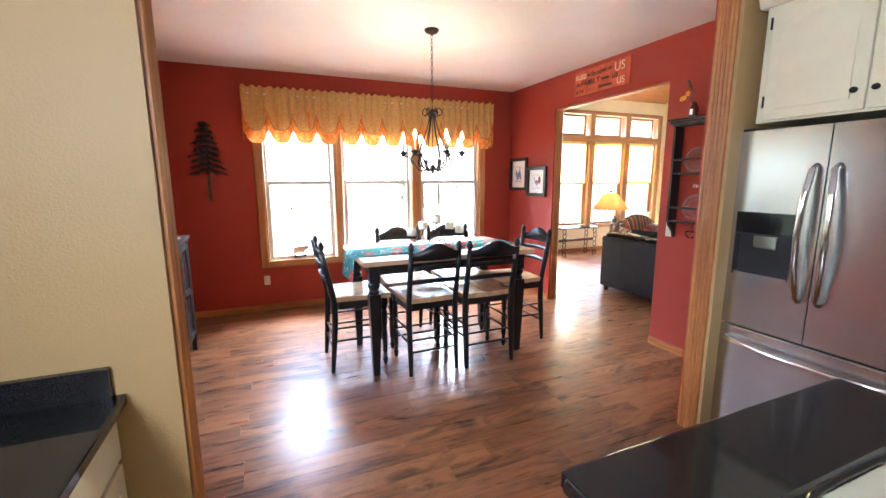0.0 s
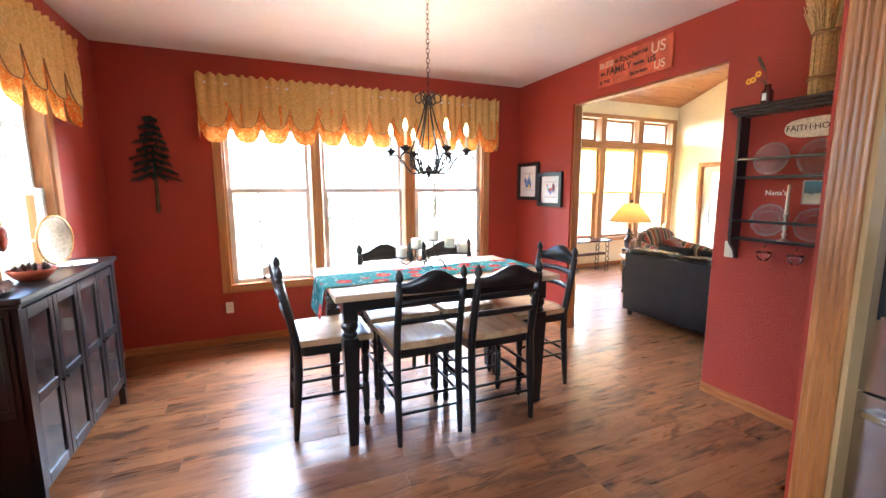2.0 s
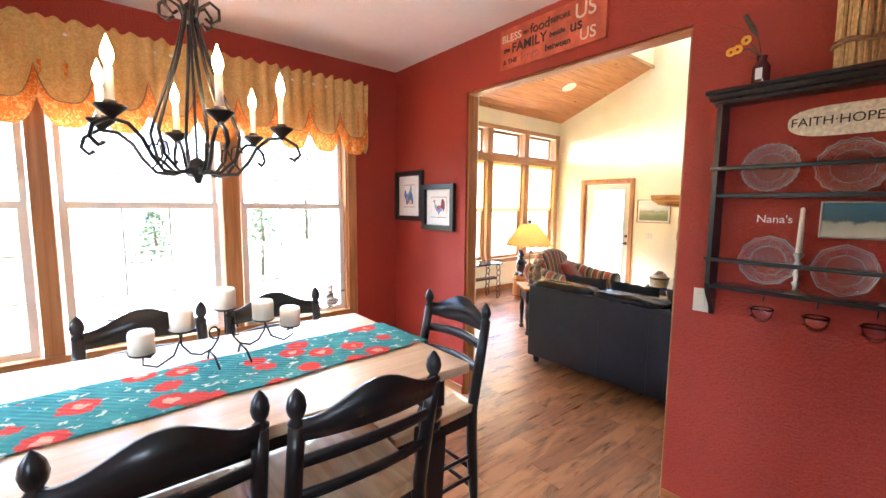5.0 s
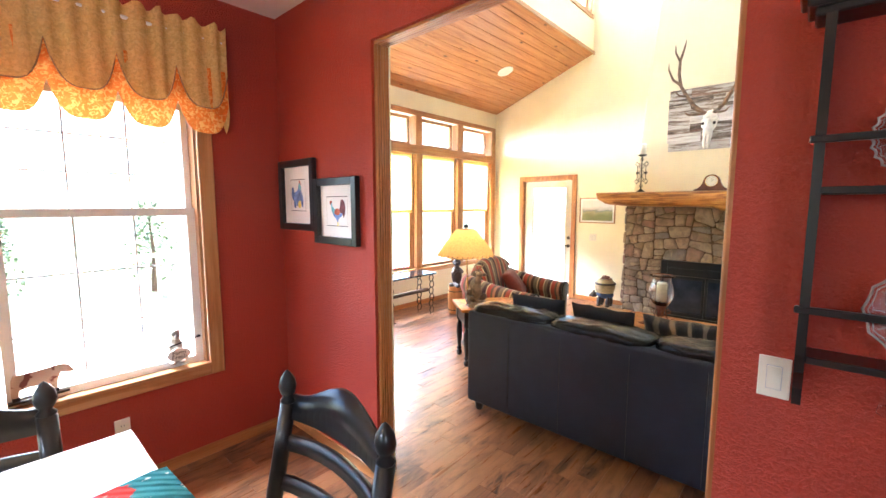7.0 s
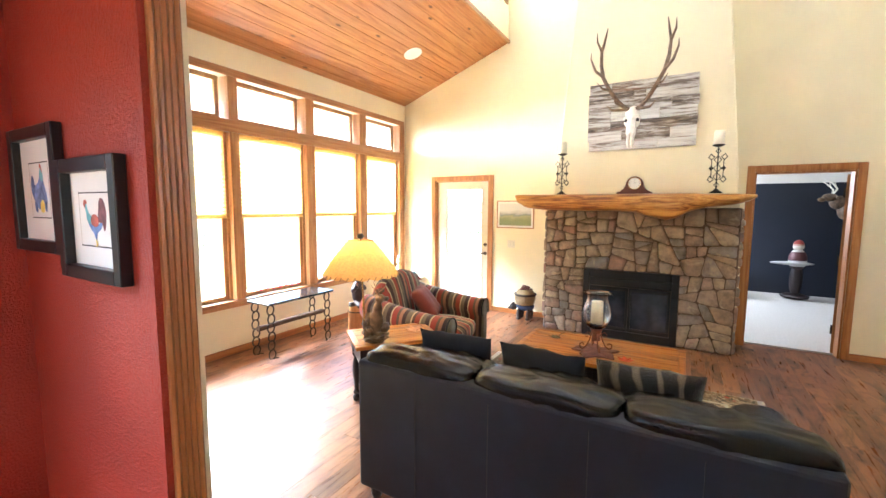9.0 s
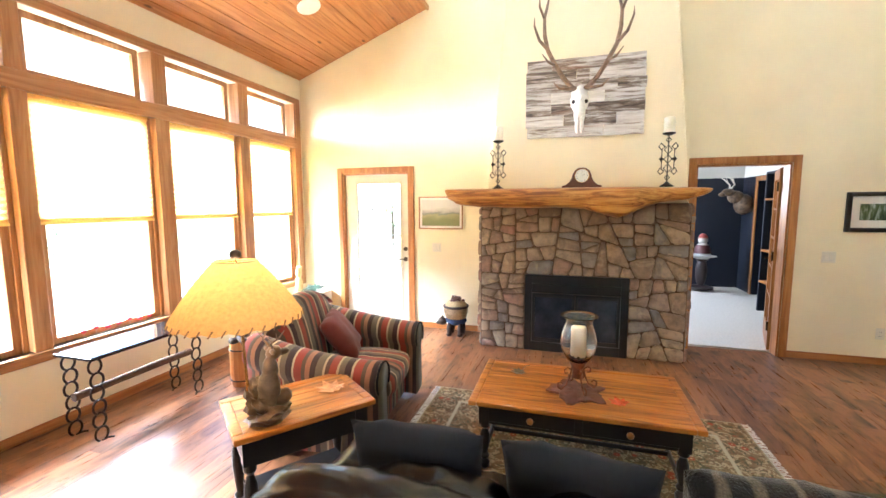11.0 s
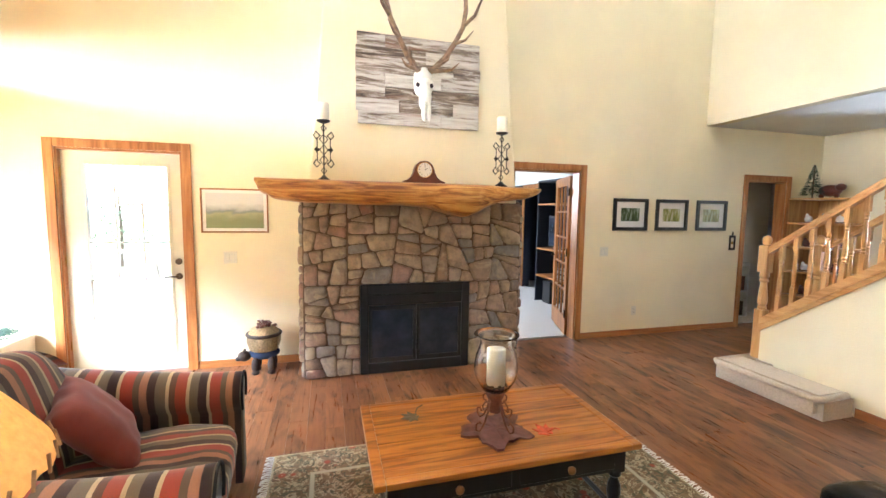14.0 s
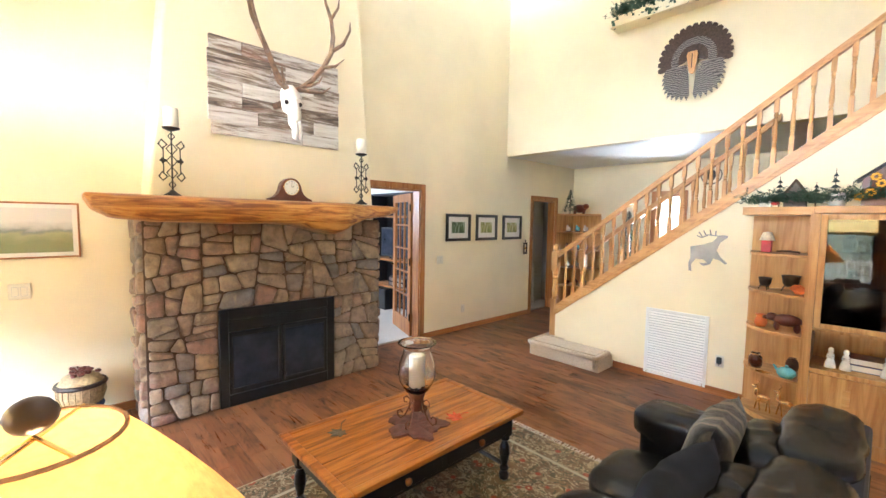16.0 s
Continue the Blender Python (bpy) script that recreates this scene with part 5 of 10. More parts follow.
framed("framed_picture", "small framed winter scene at the back of the wall shelf", 2.775, 2.995, 1.485, 1.635, 3.899, "y", winter_art(), 0.0, 0.008, depth=0.012, frame_mat="pewter")


def oval_sign():
    s = thing("oval_sign", "cream oval wooden sign lettered FAITH HOPE LOVE under the shelf top", "sign", (3.893, 2.91, 1.955))
    pts = []
    for k in range(40):
        a = 2 * math.pi * k / 40
        pts.append((math.copysign(abs(math.cos(a)) ** 0.55, math.cos(a)) * 0.215, math.copysign(abs(math.sin(a)) ** 0.8, math.sin(a)) * 0.06))
    part("board", S(pts, -0.014, 0.0, "yz"), M["lace"], s)
    F = Matrix(((0, 0, -1, -0.0155), (-1, 0, 0, 0), (0, 1, 0, 0), (0, 0, 0, 1)))
    text("FAITH\u00b7HOPE\u00b7LOVE", 0.05, M["inkdark"], s, F, bold=0.0)


oval_sign()
_F = Matrix(((0, 0, -1, 3.8985), (-1, 0, 0, 0), (0, 1, 0, 0), (0, 0, 0, 1)))
for _b, _u, _z in (("Nana's", 3.145, 1.555), ("Memories", 2.605, 1.555)):
    _t = text(_b, 0.048, M["white"], None, Matrix(((0, 0, -1, 3.8985), (-1, 0, 0, _u), (0, 1, 0, _z), (0, 0, 0, 1))), name="wall_lettering")
    tagged(_t, "white script lettering on the red wall behind the shelf", "lettering")
for _y in (3.04, 2.76):
    _c = thing("candlestick", "silver candlestick with a tall ivory candle on the wall shelf", "candlestick", (3.835, _y, 1.248), group="candlesticks on the wall shelf")
    part("stem", L([(0.036, 0.0), (0.034, 0.006), (0.012, 0.014), (0.008, 0.03), (0.016, 0.045), (0.007, 0.06), (0.014, 0.085), (0.007, 0.105), (0.015, 0.125), (0.006, 0.14), (0.017, 0.16), (0.016, 0.172), (0.0, 0.172)], 14), M["pewter"], _c, smooth=True)
    part("candle", L([(0.0115, 0.165), (0.008, 0.355), (0.0, 0.362)], 12), M["candle"], _c, "ivory taper candle", smooth=True)


def wheat():
    w = thing("wheat_sheaf", "twine-bound sheaf of dried wheat on the wall shelf", "dried flowers", (3.83, 2.92, 2.13))
    rnd = random.Random(2)
    bm = bmesh.new()
    for i in range(150):
        a, r = rnd.uniform(0, 2 * math.pi), math.sqrt(rnd.random())
        b = Vector((0.055 * r * math.cos(a), 0.072 * r * math.sin(a), 0.0))
        m1 = Vector((0.052 * r * math.cos(a), 0.078 * r * math.sin(a), 0.33))
        t = Vector((min(0.062, 0.085 * r * math.cos(a)), 0.14 * r * math.sin(a), 0.47 + rnd.uniform(0, 0.14)))
        tube(bm, [b, m1, (m1 + t) / 2, t], 0.003, 4, [0.0032, 0.003, 0.0028, 0.002])
    tagged(part("stalks", bm, M["straw"], w), kind="stuff")
    bm = bmesh.new()
    for i in range(150):
        a, r = rnd.uniform(0, 2 * math.pi), math.sqrt(rnd.random())
        m1 = Vector((0.05 * r * math.cos(a), 0.10 * r * math.sin(a), 0.44 + rnd.uniform(0, 0.06)))
        t = Vector((min(0.062, 0.09 * r * math.cos(a)), 0.17 * r * math.sin(a), 0.53 + rnd.uniform(0, 0.13)))
        tube(bm, [m1, m1 * 0.4 + t * 0.6, t], 0.004, 4, [0.003, 0.006, 0.001])
    tagged(part("ears", bm, M["straw"], w), kind="stuff")
    for z in (0.09, 0.34):
        part("twine", T([(0.058 * math.cos(a), 0.078 * math.sin(a), z + 0.006 * math.sin(3 * a)) for a in [k * math.pi / 10 for k in range(20)]], 0.010, 6, closed=True), M["jute"], w)


wheat()


def vase():
    v = thing("flower_vase", "small dark red bottle vase with yellow daisies and a cattail", "vase", (3.84, 3.225, 2.13))
    part("bottle", L([(0.0, 0.0), (0.030, 0.001), (0.033, 0.01), (0.033, 0.075), (0.024, 0.09), (0.017, 0.10), (0.020, 0.12), (0.016, 0.12)], 16), M["bottle"], v, smooth=True)
    part("label", B((-0.0345, -0.032, -0.012, 0.012, 0.02, 0.065)), M["paper"], v, "small white label")
    for y, z, k in ((0.09, 0.17, 0), (0.06, 0.20, 1), (0.115, 0.165, 2)):
        st = part("stem", T([(0, 0, 0.10), (-0.005, y * 0.4, 0.16), (-0.01, y, z)], 0.0015, 5), M["green"], v)
        bm = bmesh.new()
        for q in range(10):
            a = q * math.pi / 5
            blob(bm, (-0.012, y + 0.013 * math.cos(a), z + 0.013 * math.sin(a)), 0.004, 0.008, 0.008, 6, 4)
        part("flower", bm, M["yellowflower"], st, "yellow flower")
    part("cattail", T([(0, 0, 0.11), (0, 0.02, 0.2), (0, 0.04, 0.24), (0, 0.075, 0.31)], 0.003, 8, [0.002, 0.002, 0.011, 0.010]), M["bark"], v, smooth=True)
    for y, z in ((0.16, 0.30), (0.17, 0.18)):
        part("stem", T([(0, 0, 0.10), (0, y * 0.5, z * 0.85), (0, y, z)], 0.0015, 4), M["bark"], v)


vase()
_b = thing("bird_figure", "small dark blue bird figure on top of the wall shelf", "figurine", (3.835, 2.68, 2.13))
part("body", Bl(((0, 0, 0.05), 0.032, 0.06, 0.034), ((0, 0.05, 0.075), 0.022, 0.026, 0.022)), M["blue"], _b, smooth=True)
part("foot", Bl(((0, 0, 0.01), 0.022, 0.025, 0.012)), M["rust"], _b, smooth=True)

# ---- sill figures ----
def cow_outline(k=1.0):
    return [(-0.11, 0.10), (-0.115, 0.02), (-0.10, 0.0), (-0.088, 0.0), (-0.085, 0.045), (-0.05, 0.05), (0.03, 0.045), (0.035, 0.0), (0.055, 0.0), (0.062, 0.06), (0.075, 0.09), (0.12, 0.078), (0.13, 0.085), (0.105, 0.125), (0.07, 0.135), (0.04, 0.13), (-0.06, 0.125), (-0.10, 0.125)]


def cow():
    c = thing("cow_figure", "flat wooden spotted cow figure on the window sill", "figurine", (2.60, 6.235, 0.645), 6)
    part("body", S([(u, v + 0.018) for u, v in cow_outline()], -0.006, 0.006), M["spotcow"], c)
    part("base", B((-0.13, 0.10, -0.02, 0.02, 0.0, 0.012)), M["black"], c)
    for x in (-0.1, 0.045):
        part("hoof", B((x - 0.012, x + 0.016, -0.008, 0.008, 0.012, 0.03)), M["black"], c)


cow()


def sheep():
    c = thing("sheep_figure", "white wooden sheep on wheels on the window sill", "figurine", (0.82, 6.235, 0.645), 6)
    part("body", S([(-0.085, 0.05), (-0.075, 0.045), (-0.07, 0.02), (-0.055, 0.02), (-0.05, 0.05), (0.03, 0.05), (0.035, 0.02), (0.05, 0.02), (0.055, 0.06), (0.075, 0.09), (0.11, 0.105), (0.105, 0.13), (0.07, 0.14), (0.04, 0.135), (-0.06, 0.135), (-0.085, 0.11)], -0.008, 0.008), M["paper"], c)
    for x in (-0.065, 0.055):
        part("wheel", S([(x + 0.016 * math.cos(a), 0.0165 + 0.016 * math.sin(a)) for a in [k * math.pi / 6 for k in range(12)]], -0.02, -0.01), M["iron"], c)
        part("wheel", S([(x + 0.016 * math.cos(a), 0.0165 + 0.016 * math.sin(a)) for a in [k * math.pi / 6 for k in range(12)]], 0.01, 0.02), M["iron"], c)
    part("axle_board", B((-0.085, 0.075, -0.01, 0.01, 0.012, 0.022)), M["iron"], c)
    part("heart", S([(-0.005 + 0.016 * math.sin(t) ** 3, 0.092 + 0.001 * (13 * math.cos(t) - 5 * math.cos(2 * t) - 2 * math.cos(3 * t))) for t in [k * math.pi / 10 for k in range(20)]], -0.011, -0.0085), M["comb"], c)


sheep()


def farm_fresh():
    c = thing("cow_statue", "grey standing cow statue holding an oval Farm Fresh sign", "figurine", (3.20, 6.24, 0.645))
    part("body", Bl(((0, 0, 0.09), 0.042, 0.035, 0.085), ((0, -0.005, 0.185), 0.030, 0.034, 0.036), ((0, -0.03, 0.175), 0.018, 0.02, 0.016), ((-0.04, 0, 0.205), 0.018, 0.006, 0.008), ((0.04, 0, 0.205), 0.018, 0.006, 0.008), ((-0.02, -0.01, 0.012), 0.022, 0.03, 0.012), ((0.025, -0.01, 0.012), 0.022, 0.03, 0.012)), M["pewter"], c, smooth=True)
    for s in (-1, 1):
        part("horn", T([(s * 0.02, 0, 0.212), (s * 0.03, 0, 0.23), (s * 0.024, 0, 0.245)], 0.004, 6, [0.005, 0.004, 0.001]), M["iron"], c)
    part("rod", T([(-0.10, -0.045, 0.115), (0.11, -0.045, 0.155)], 0.0035, 6), M["iron"], c)
    part("spade", Bl(((0.115, -0.045, 0.157), 0.014, 0.006, 0.009), ((-0.105, -0.045, 0.113), 0.012, 0.006, 0.007)), M["iron"], c)
    part("oval_sign", S([(0.065 * math.cos(a), 0.07 + 0.038 * math.sin(a)) for a in [k * math.pi / 12 for k in range(24)]], -0.060, -0.052), M["paper"], c, "white oval sign")
    for b, z in (("Farm", 0.083), ("Fresh", 0.056)):
        text(b, 0.036, M["inkdark"], c, pose(0, -0.0615, z, 90, 0, 0))


farm_fresh()
_m = thing("moon_figure", "grey crescent moon figure on the window sill", "figurine", (1.60, 6.25, 0.645))
_pts = [(0.07 * math.cos(a), 0.085 + 0.07 * math.sin(a)) for a in [radians(110 + 280 * k / 16 + 90) for k in range(17)]]
_in = [(0.012 + 0.052 * math.cos(a), 0.105 + 0.055 * math.sin(a)) for a in [radians(110 + 280 * k / 16 + 90) for k in range(17)]][::-1]
part("crescent", S(_pts + _in, -0.008, 0.008), M["pewter"], _m)
part("base", L([(0.045, 0.0), (0.045, 0.008), (0.01, 0.018), (0.0, 0.02)], 14), M["pewter"], _m)


# ---- black chest and what stands on it ----
def chest():
    c = thing("sideboard", "black wooden sideboard with four glazed doors under the side window", "cabinet", (-0.37, 4.51, 0))
    x0, x1, y0, y1 = -0.13, 0.125, -0.64, 0.64
    part("top", B((x0, x1 + 0.025, y0 - 0.02, y1 + 0.02, 1.085, 1.115), (x0, x1 + 0.012, y0 - 0.01, y1 + 0.01, 1.065, 1.085), bevel=0.005), M["black"], c)
    part("body", B((x0, x1 - 0.02, y0, y0 + 0.02, 0.13, 1.065), (x0, x1 - 0.02, y1 - 0.02, y1, 0.13, 1.065), (x0, x0 + 0.012, y0 + 0.02, y1 - 0.02, 0.13, 1.065), (x0 + 0.012, x1 - 0.02, y0 + 0.02, y1 - 0.02, 0.13, 0.15), (x0 + 0.012, x1 - 0.03, y0 + 0.02, y1 - 0.02, 0.60, 0.615), (x0 + 0.012, x1 - 0.03, -0.01, 0.01, 0.15, 1.065)), M["black"], c)
    part("side_moulding", B((x0 + 0.02, x1 - 0.05, y0 - 0.008, y0, 0.56, 0.60), (x0 + 0.02, x0 + 0.045, y0 - 0.008, y0, 0.60, 1.03), (x1 - 0.075, x1 - 0.05, y0 - 0.008, y0, 0.60, 1.03), (x0 + 0.045, x1 - 0.075, y0 - 0.008, y0, 1.0, 1.03), bevel=0.002), M["black"], c)
    for y in (y0, y1 - 0.04):
        for x in (x0, x1 - 0.04):
            part("leg", B((x, x + 0.04, y, y + 0.04, 0.0, 0.13)), M["black"], c)
    for y in (y0, y1 - 0.03):
        part("corner_post", B((x1 - 0.03, x1 + 0.004, y, y + 0.03, 0.13, 1.065)), M["black"], c)
    dw = (y1 - y0 - 0.06) / 4
    for i in range(4):
        a = y0 + 0.03 + i * dw + 0.003
        b = a + dw - 0.006
        d = part("door", B((x1 - 0.018, x1, a, a + 0.045, 0.16, 1.05), (x1 - 0.018, x1, b - 0.045, b, 0.16, 1.05), (x1 - 0.018, x1, a + 0.045, b - 0.045, 0.16, 0.215), (x1 - 0.018, x1, a + 0.045, b - 0.045, 0.575, 0.63), (x1 - 0.018, x1, a + 0.045, b - 0.045, 0.995, 1.05), bevel=0.003), M["black"], c)
        part("glass_pane", B((x1 - 0.012, x1 - 0.009, a + 0.045, b - 0.045, 0.215, 0.575), (x1 - 0.012, x1 - 0.009, a + 0.045, b - 0.045, 0.63, 0.995)), M["darkpane"], d)
        kx = b - 0.022 if i % 2 == 0 else a + 0.022
        part("knob", L([(0.0, 0), (0.006, 0.001), (0.011, 0.012), (0.010, 0.02), (0.0, 0.024)], 10, (x1 + 0.012, kx, 0.588)), M["iron"], d)
        for z in (0.26, 0.95):
            part("hinge", B((x1 - 0.001, x1 + 0.003, (a if i % 2 == 0 else b - 0.008), (a + 0.008 if i % 2 == 0 else b), z, z + 0.05)), M["iron"], d)


M["darkpane"] = plain("dark_cabinet_glass", (0.035, 0.03, 0.03), 0.06, amount=0.8, scale=12, bump=0)
chest()


def rooster():
    r = thing("rooster_figure", "large glazed ceramic rooster in red, gold and black on the sideboard", "figurine", (-0.40, 4.03, 1.115), 20)
    part("base", Bl(((0, 0, 0.02), 0.09, 0.15, 0.022), ((0.02, 0.10, 0.02), 0.06, 0.09, 0.018), seg=14, rings=6, wob=0.4), M["cone"], r)
    part("body", Bl(((0, -0.02, 0.24), 0.075, 0.12, 0.085), seg=18, rings=12, wob=0.1), M["navyglaze"], r, smooth=True)
    part("breast", Bl(((0, 0.055, 0.30), 0.068, 0.075, 0.10), seg=18, rings=12, wob=0.15), M["gold"], r, smooth=True)
    part("neck", Bl(((0, 0.055, 0.40), 0.05, 0.055, 0.10), seg=16, rings=10, wob=0.2), M["gold"], r, smooth=True)
    part("head", Bl(((0, 0.075, 0.485), 0.034, 0.042, 0.036), seg=14, rings=10), M["comb"], r, smooth=True)
    bm = bmesh.new()
    for k in range(5):
        blob(bm, (0, 0.105 - 0.03 * k, 0.53 + 0.018 * math.sin(k * 1.0 + 0.6)), 0.009, 0.016, 0.032, 8, 6)
    part("comb", bm, M["comb"], r, smooth=True)
    part("wattle", Bl(((0, 0.105, 0.445), 0.01, 0.018, 0.03)), M["comb"], r, smooth=True)
    part("beak", T([(0, 0.11, 0.485), (0, 0.14, 0.475)], 0.01, 6, [0.011, 0.002]), M["gold"], r)
    bm = bmesh.new()
    for k in range(9):
        x = (k % 3 - 1) * 0.022
        h = 0.42 - 0.05 * (k // 3)
        tube(bm, [(x, -0.09, 0.27), (x, -0.15, h - 0.03), (x, -0.19, h), (x * 1.3, -0.225, h - 0.07), (x * 1.4, -0.235, h - 0.19)], 0.014, 6, [0.02, 0.02, 0.017, 0.012, 0.004])
    part("tail", bm, M["rust_glaze"], r, smooth=True)
    for s in (-1, 1):
        part("wing", Bl(((s * 0.07, -0.03, 0.25), 0.018, 0.095, 0.055), seg=14, rings=8, wob=0.25), M["rust_glaze"], r, smooth=True)
        part("leg", T([(s * 0.03, 0.0, 0.17), (s * 0.032, 0.01, 0.03)], 0.012, 8), M["gold"], r, smooth=True)


rooster()


def bowl_of_cones():
    b = thing("bowl", "terracotta bowl heaped with pine cones on the sideboard", "bowl", (-0.36, 4.33, 1.115))
    part("dish", L([(0.0, 0.0), (0.055, 0.001), (0.085, 0.03), (0.105, 0.06), (0.10, 0.062), (0.078, 0.035), (0.05, 0.012), (0.0, 0.01)], 22), M["terracotta"], b, smooth=True)
    rnd = random.Random(5)
    for k in range(14):
        a, r = rnd.uniform(0, 6.28), 0.075 * math.sqrt(rnd.random())
        cx, cy, cz = r * math.cos(a), r * math.sin(a), 0.055 + 0.02 * (1 - r / 0.08) + rnd.uniform(0, 0.01)
        bm = bmesh.new()
        for j in range(5):
            lathe(bm, [(0.0, -0.002), (0.006 + 0.014 * math.sin(0.5 + j * 0.6), 0.006), (0.0, 0.007)], 7, (cx, cy, cz - 0.015 + 0.007 * j))
        part("pine_cone", bm, M["cone"], b)


bowl_of_cones()


def lace_plate():
    p = thing("display_plate", "round lace-patterned cream plate on a brass easel", "plate", (-0.40, 4.72, 1.115), 70)
    bm = bmesh.new()
    rings = []
    for f, d in ((0.0, 0.0), (0.6, 0.0), (0.72, -0.008), (0.97, -0.016), (1.0, -0.014)):
        rings.append([bm.verts.new((0.125 * f * math.cos(k * math.pi / 16), d, 0.145 * f * math.sin(k * math.pi / 16) + 0.175)) for k in range(32)] if f else [bm.verts.new((0, d, 0.175))])
    for k in range(32):
        bm.faces.new((rings[0][0], rings[1][k], rings[1][(k + 1) % 32]))
    for a, b in zip(rings[1:], rings[2:]):
        for k in range(32):
            bm.faces.new((a[k], b[k], b[(k + 1) % 32], a[(k + 1) % 32]))
    part("plate", bm, M["lace"], p, smooth=True)
    part("rim", T([(0.126 * math.cos(a), -0.014, 0.175 + 0.146 * math.sin(a)) for a in [k * math.pi / 16 for k in range(32)]], 0.006, 6, closed=True), M["brass"], p, smooth=True)
    for s in (-1, 1):
        part("easel_leg", T([(s * 0.05, 0.03, 0.20), (s * 0.055, 0.0, 0.03), (s * 0.055, -0.05, 0.004), (s * 0.055, -0.055, 0.03)], 0.003, 6), M["brass"], p, smooth=True)
    part("easel_leg", T([(0, 0.01, 0.2), (0, 0.08, 0.004)], 0.003, 6), M["brass"], p)
    m = solo("doily", L([(0.0, 0.0), (0.10, 0.0), (0.10, 0.003), (0.0, 0.003)], 24, squash=1.4), M["paper"], "round white doily on the sideboard", "doily", (-0.355, 4.90, 1.1155))


lace_plate()
_p = thing("garden_urn", "small grey mossy urn on the floor beside the sideboard", "urn", (-0.33, 3.66, 0))
part("urn_body", L([(0.05, 0.0), (0.055, 0.02), (0.035, 0.05), (0.07, 0.11), (0.085, 0.17), (0.09, 0.19), (0.08, 0.19), (0.0, 0.15)], 16), M["pewter"], _p, smooth=True)


# ---- kitchen edge ----
def fridge():
    f = thing("refrigerator", "stainless steel french-door refrigerator with a water dispenser", "refrigerator", (3.02, 1.87, 0))
    part("cabinet", B((0.06, 0.74, -0.455, 0.455, 0.02, 1.85)), M["darkplastic"], f)
    for s in (-1, 1):
        bxs = [(0.0, 0.06, 0.003, 0.455, 0.755, 1.88)] if s > 0 else [(0.0, 0.06, -0.455, -0.003, 0.755, 1.88)]
        if s > 0:
            bxs = [(0.0, 0.06, 0.003, 0.105, 0.755, 1.88), (0.0, 0.06, 0.40, 0.455, 0.755, 1.88), (0.0, 0.06, 0.105, 0.40, 0.755, 1.06), (0.0, 0.06, 0.105, 0.40, 1.43, 1.88)]
        part("door", B(*bxs), M["steel"], f)
    part("drawer", B((0.0, 0.06, -0.455, 0.455, 0.06, 0.742), bevel=0.006), M["steel"], f)
    d = part("dispenser", B((0.05, 0.058, 0.105, 0.40, 1.06, 1.43), (0.004, 0.05, 0.105, 0.40, 1.30, 1.43)), M["darkplastic"], f, "black water dispenser")
    part("tray", B((0.006, 0.05, 0.115, 0.39, 1.06, 1.075)), M["steel"], d)
    part("display", B((-0.004, 0.004, 0.105, 0.40, 1.31, 1.43), bevel=0.002), M["granite"], d)
    part("nozzle", B((0.015, 0.05, 0.19, 0.31, 1.225, 1.30), bevel=0.004), M["chrome"], d)
    for s in (-1, 1):
        y = s * 0.045
        pts = [(0.0, y, 0.98), (-0.035, y, 1.0), (-0.055, y + s * 0.012, 1.15), (-0.062, y + s * 0.016, 1.33), (-0.055, y + s * 0.012, 1.51), (-0.035, y, 1.66), (0.0, y, 1.68)]
        part("door_handle", T(pts, 0.016, 10), M["chrome"], f, "curved steel handle", smooth=True)
    part("door_handle", T([(0.0, -0.40, 0.66), (-0.04, -0.38, 0.67), (-0.06, -0.15, 0.655), (-0.06, 0.15, 0.655), (-0.04, 0.38, 0.67), (0.0, 0.40, 0.66)], 0.014, 10), M["chrome"], f, "curved steel handle", smooth=True)
    part("hinge_cover", B((0.01, 0.12, -0.45, -0.36, 1.8805, 1.895), (0.01, 0.12, 0.36, 0.45, 1.8805, 1.895)), M["darkplastic"], f)


fridge()


def fridge_cabinet():
    c = thing("wall_cabinet", "cream painted wall cabinet with arched doors above the refrigerator", "cabinet", (3.02, 1.77, 1.92))
    part("body", B((0.02, 0.78, -0.47, 0.47, 0.0, 0.62)), M["creamwood"], c)
    for i, (a, b) in enumerate(((0.004, 0.43), (-0.43, -0.004))):
        d = part("door", B((0.0, 0.019, a, b, 0.012, 0.58), bevel=0.003), M["creamwood"], c)
        pts = [(a + 0.055, 0.065), (b - 0.055, 0.065), (b - 0.055, 0.44)]
        for k in range(9):
            t = k / 8
            pts.append((b - 0.055 + (a - b + 0.11) * t, 0.44 + 0.075 * math.sin(math.pi * t) ** 1.4))
        pts = pts[:3] + pts[4:]
        part("raised_panel", S(pts, -0.008, 0.001, "yz"), M["creamwood"], d)
        ky = a + 0.035 if i == 0 else b - 0.035
        part("knob", Bl(((-0.02, ky, 0.10), 0.014, 0.016, 0.014), ((-0.005, ky, 0.10), 0.01, 0.007, 0.007)), M["iron"], d, "dark knob", smooth=True)
        for z in (0.08, 0.48):
            part("hinge", B((-0.004, 0.004, (b if i == 0 else a - 0.008), (b + 0.008 if i == 0 else a), z, z + 0.06)), M["iron"], d)
    prof = [(0.0, 0.60), (-0.012, 0.615), (-0.02, 0.64), (-0.045, 0.665), (-0.06, 0.70), (-0.06, 0.72), (0.05, 0.72), (0.05, 0.60)]
    part("crown_moulding", S(prof, -0.52, 0.50, "xz"), M["creamwood"], c)


fridge_cabinet()


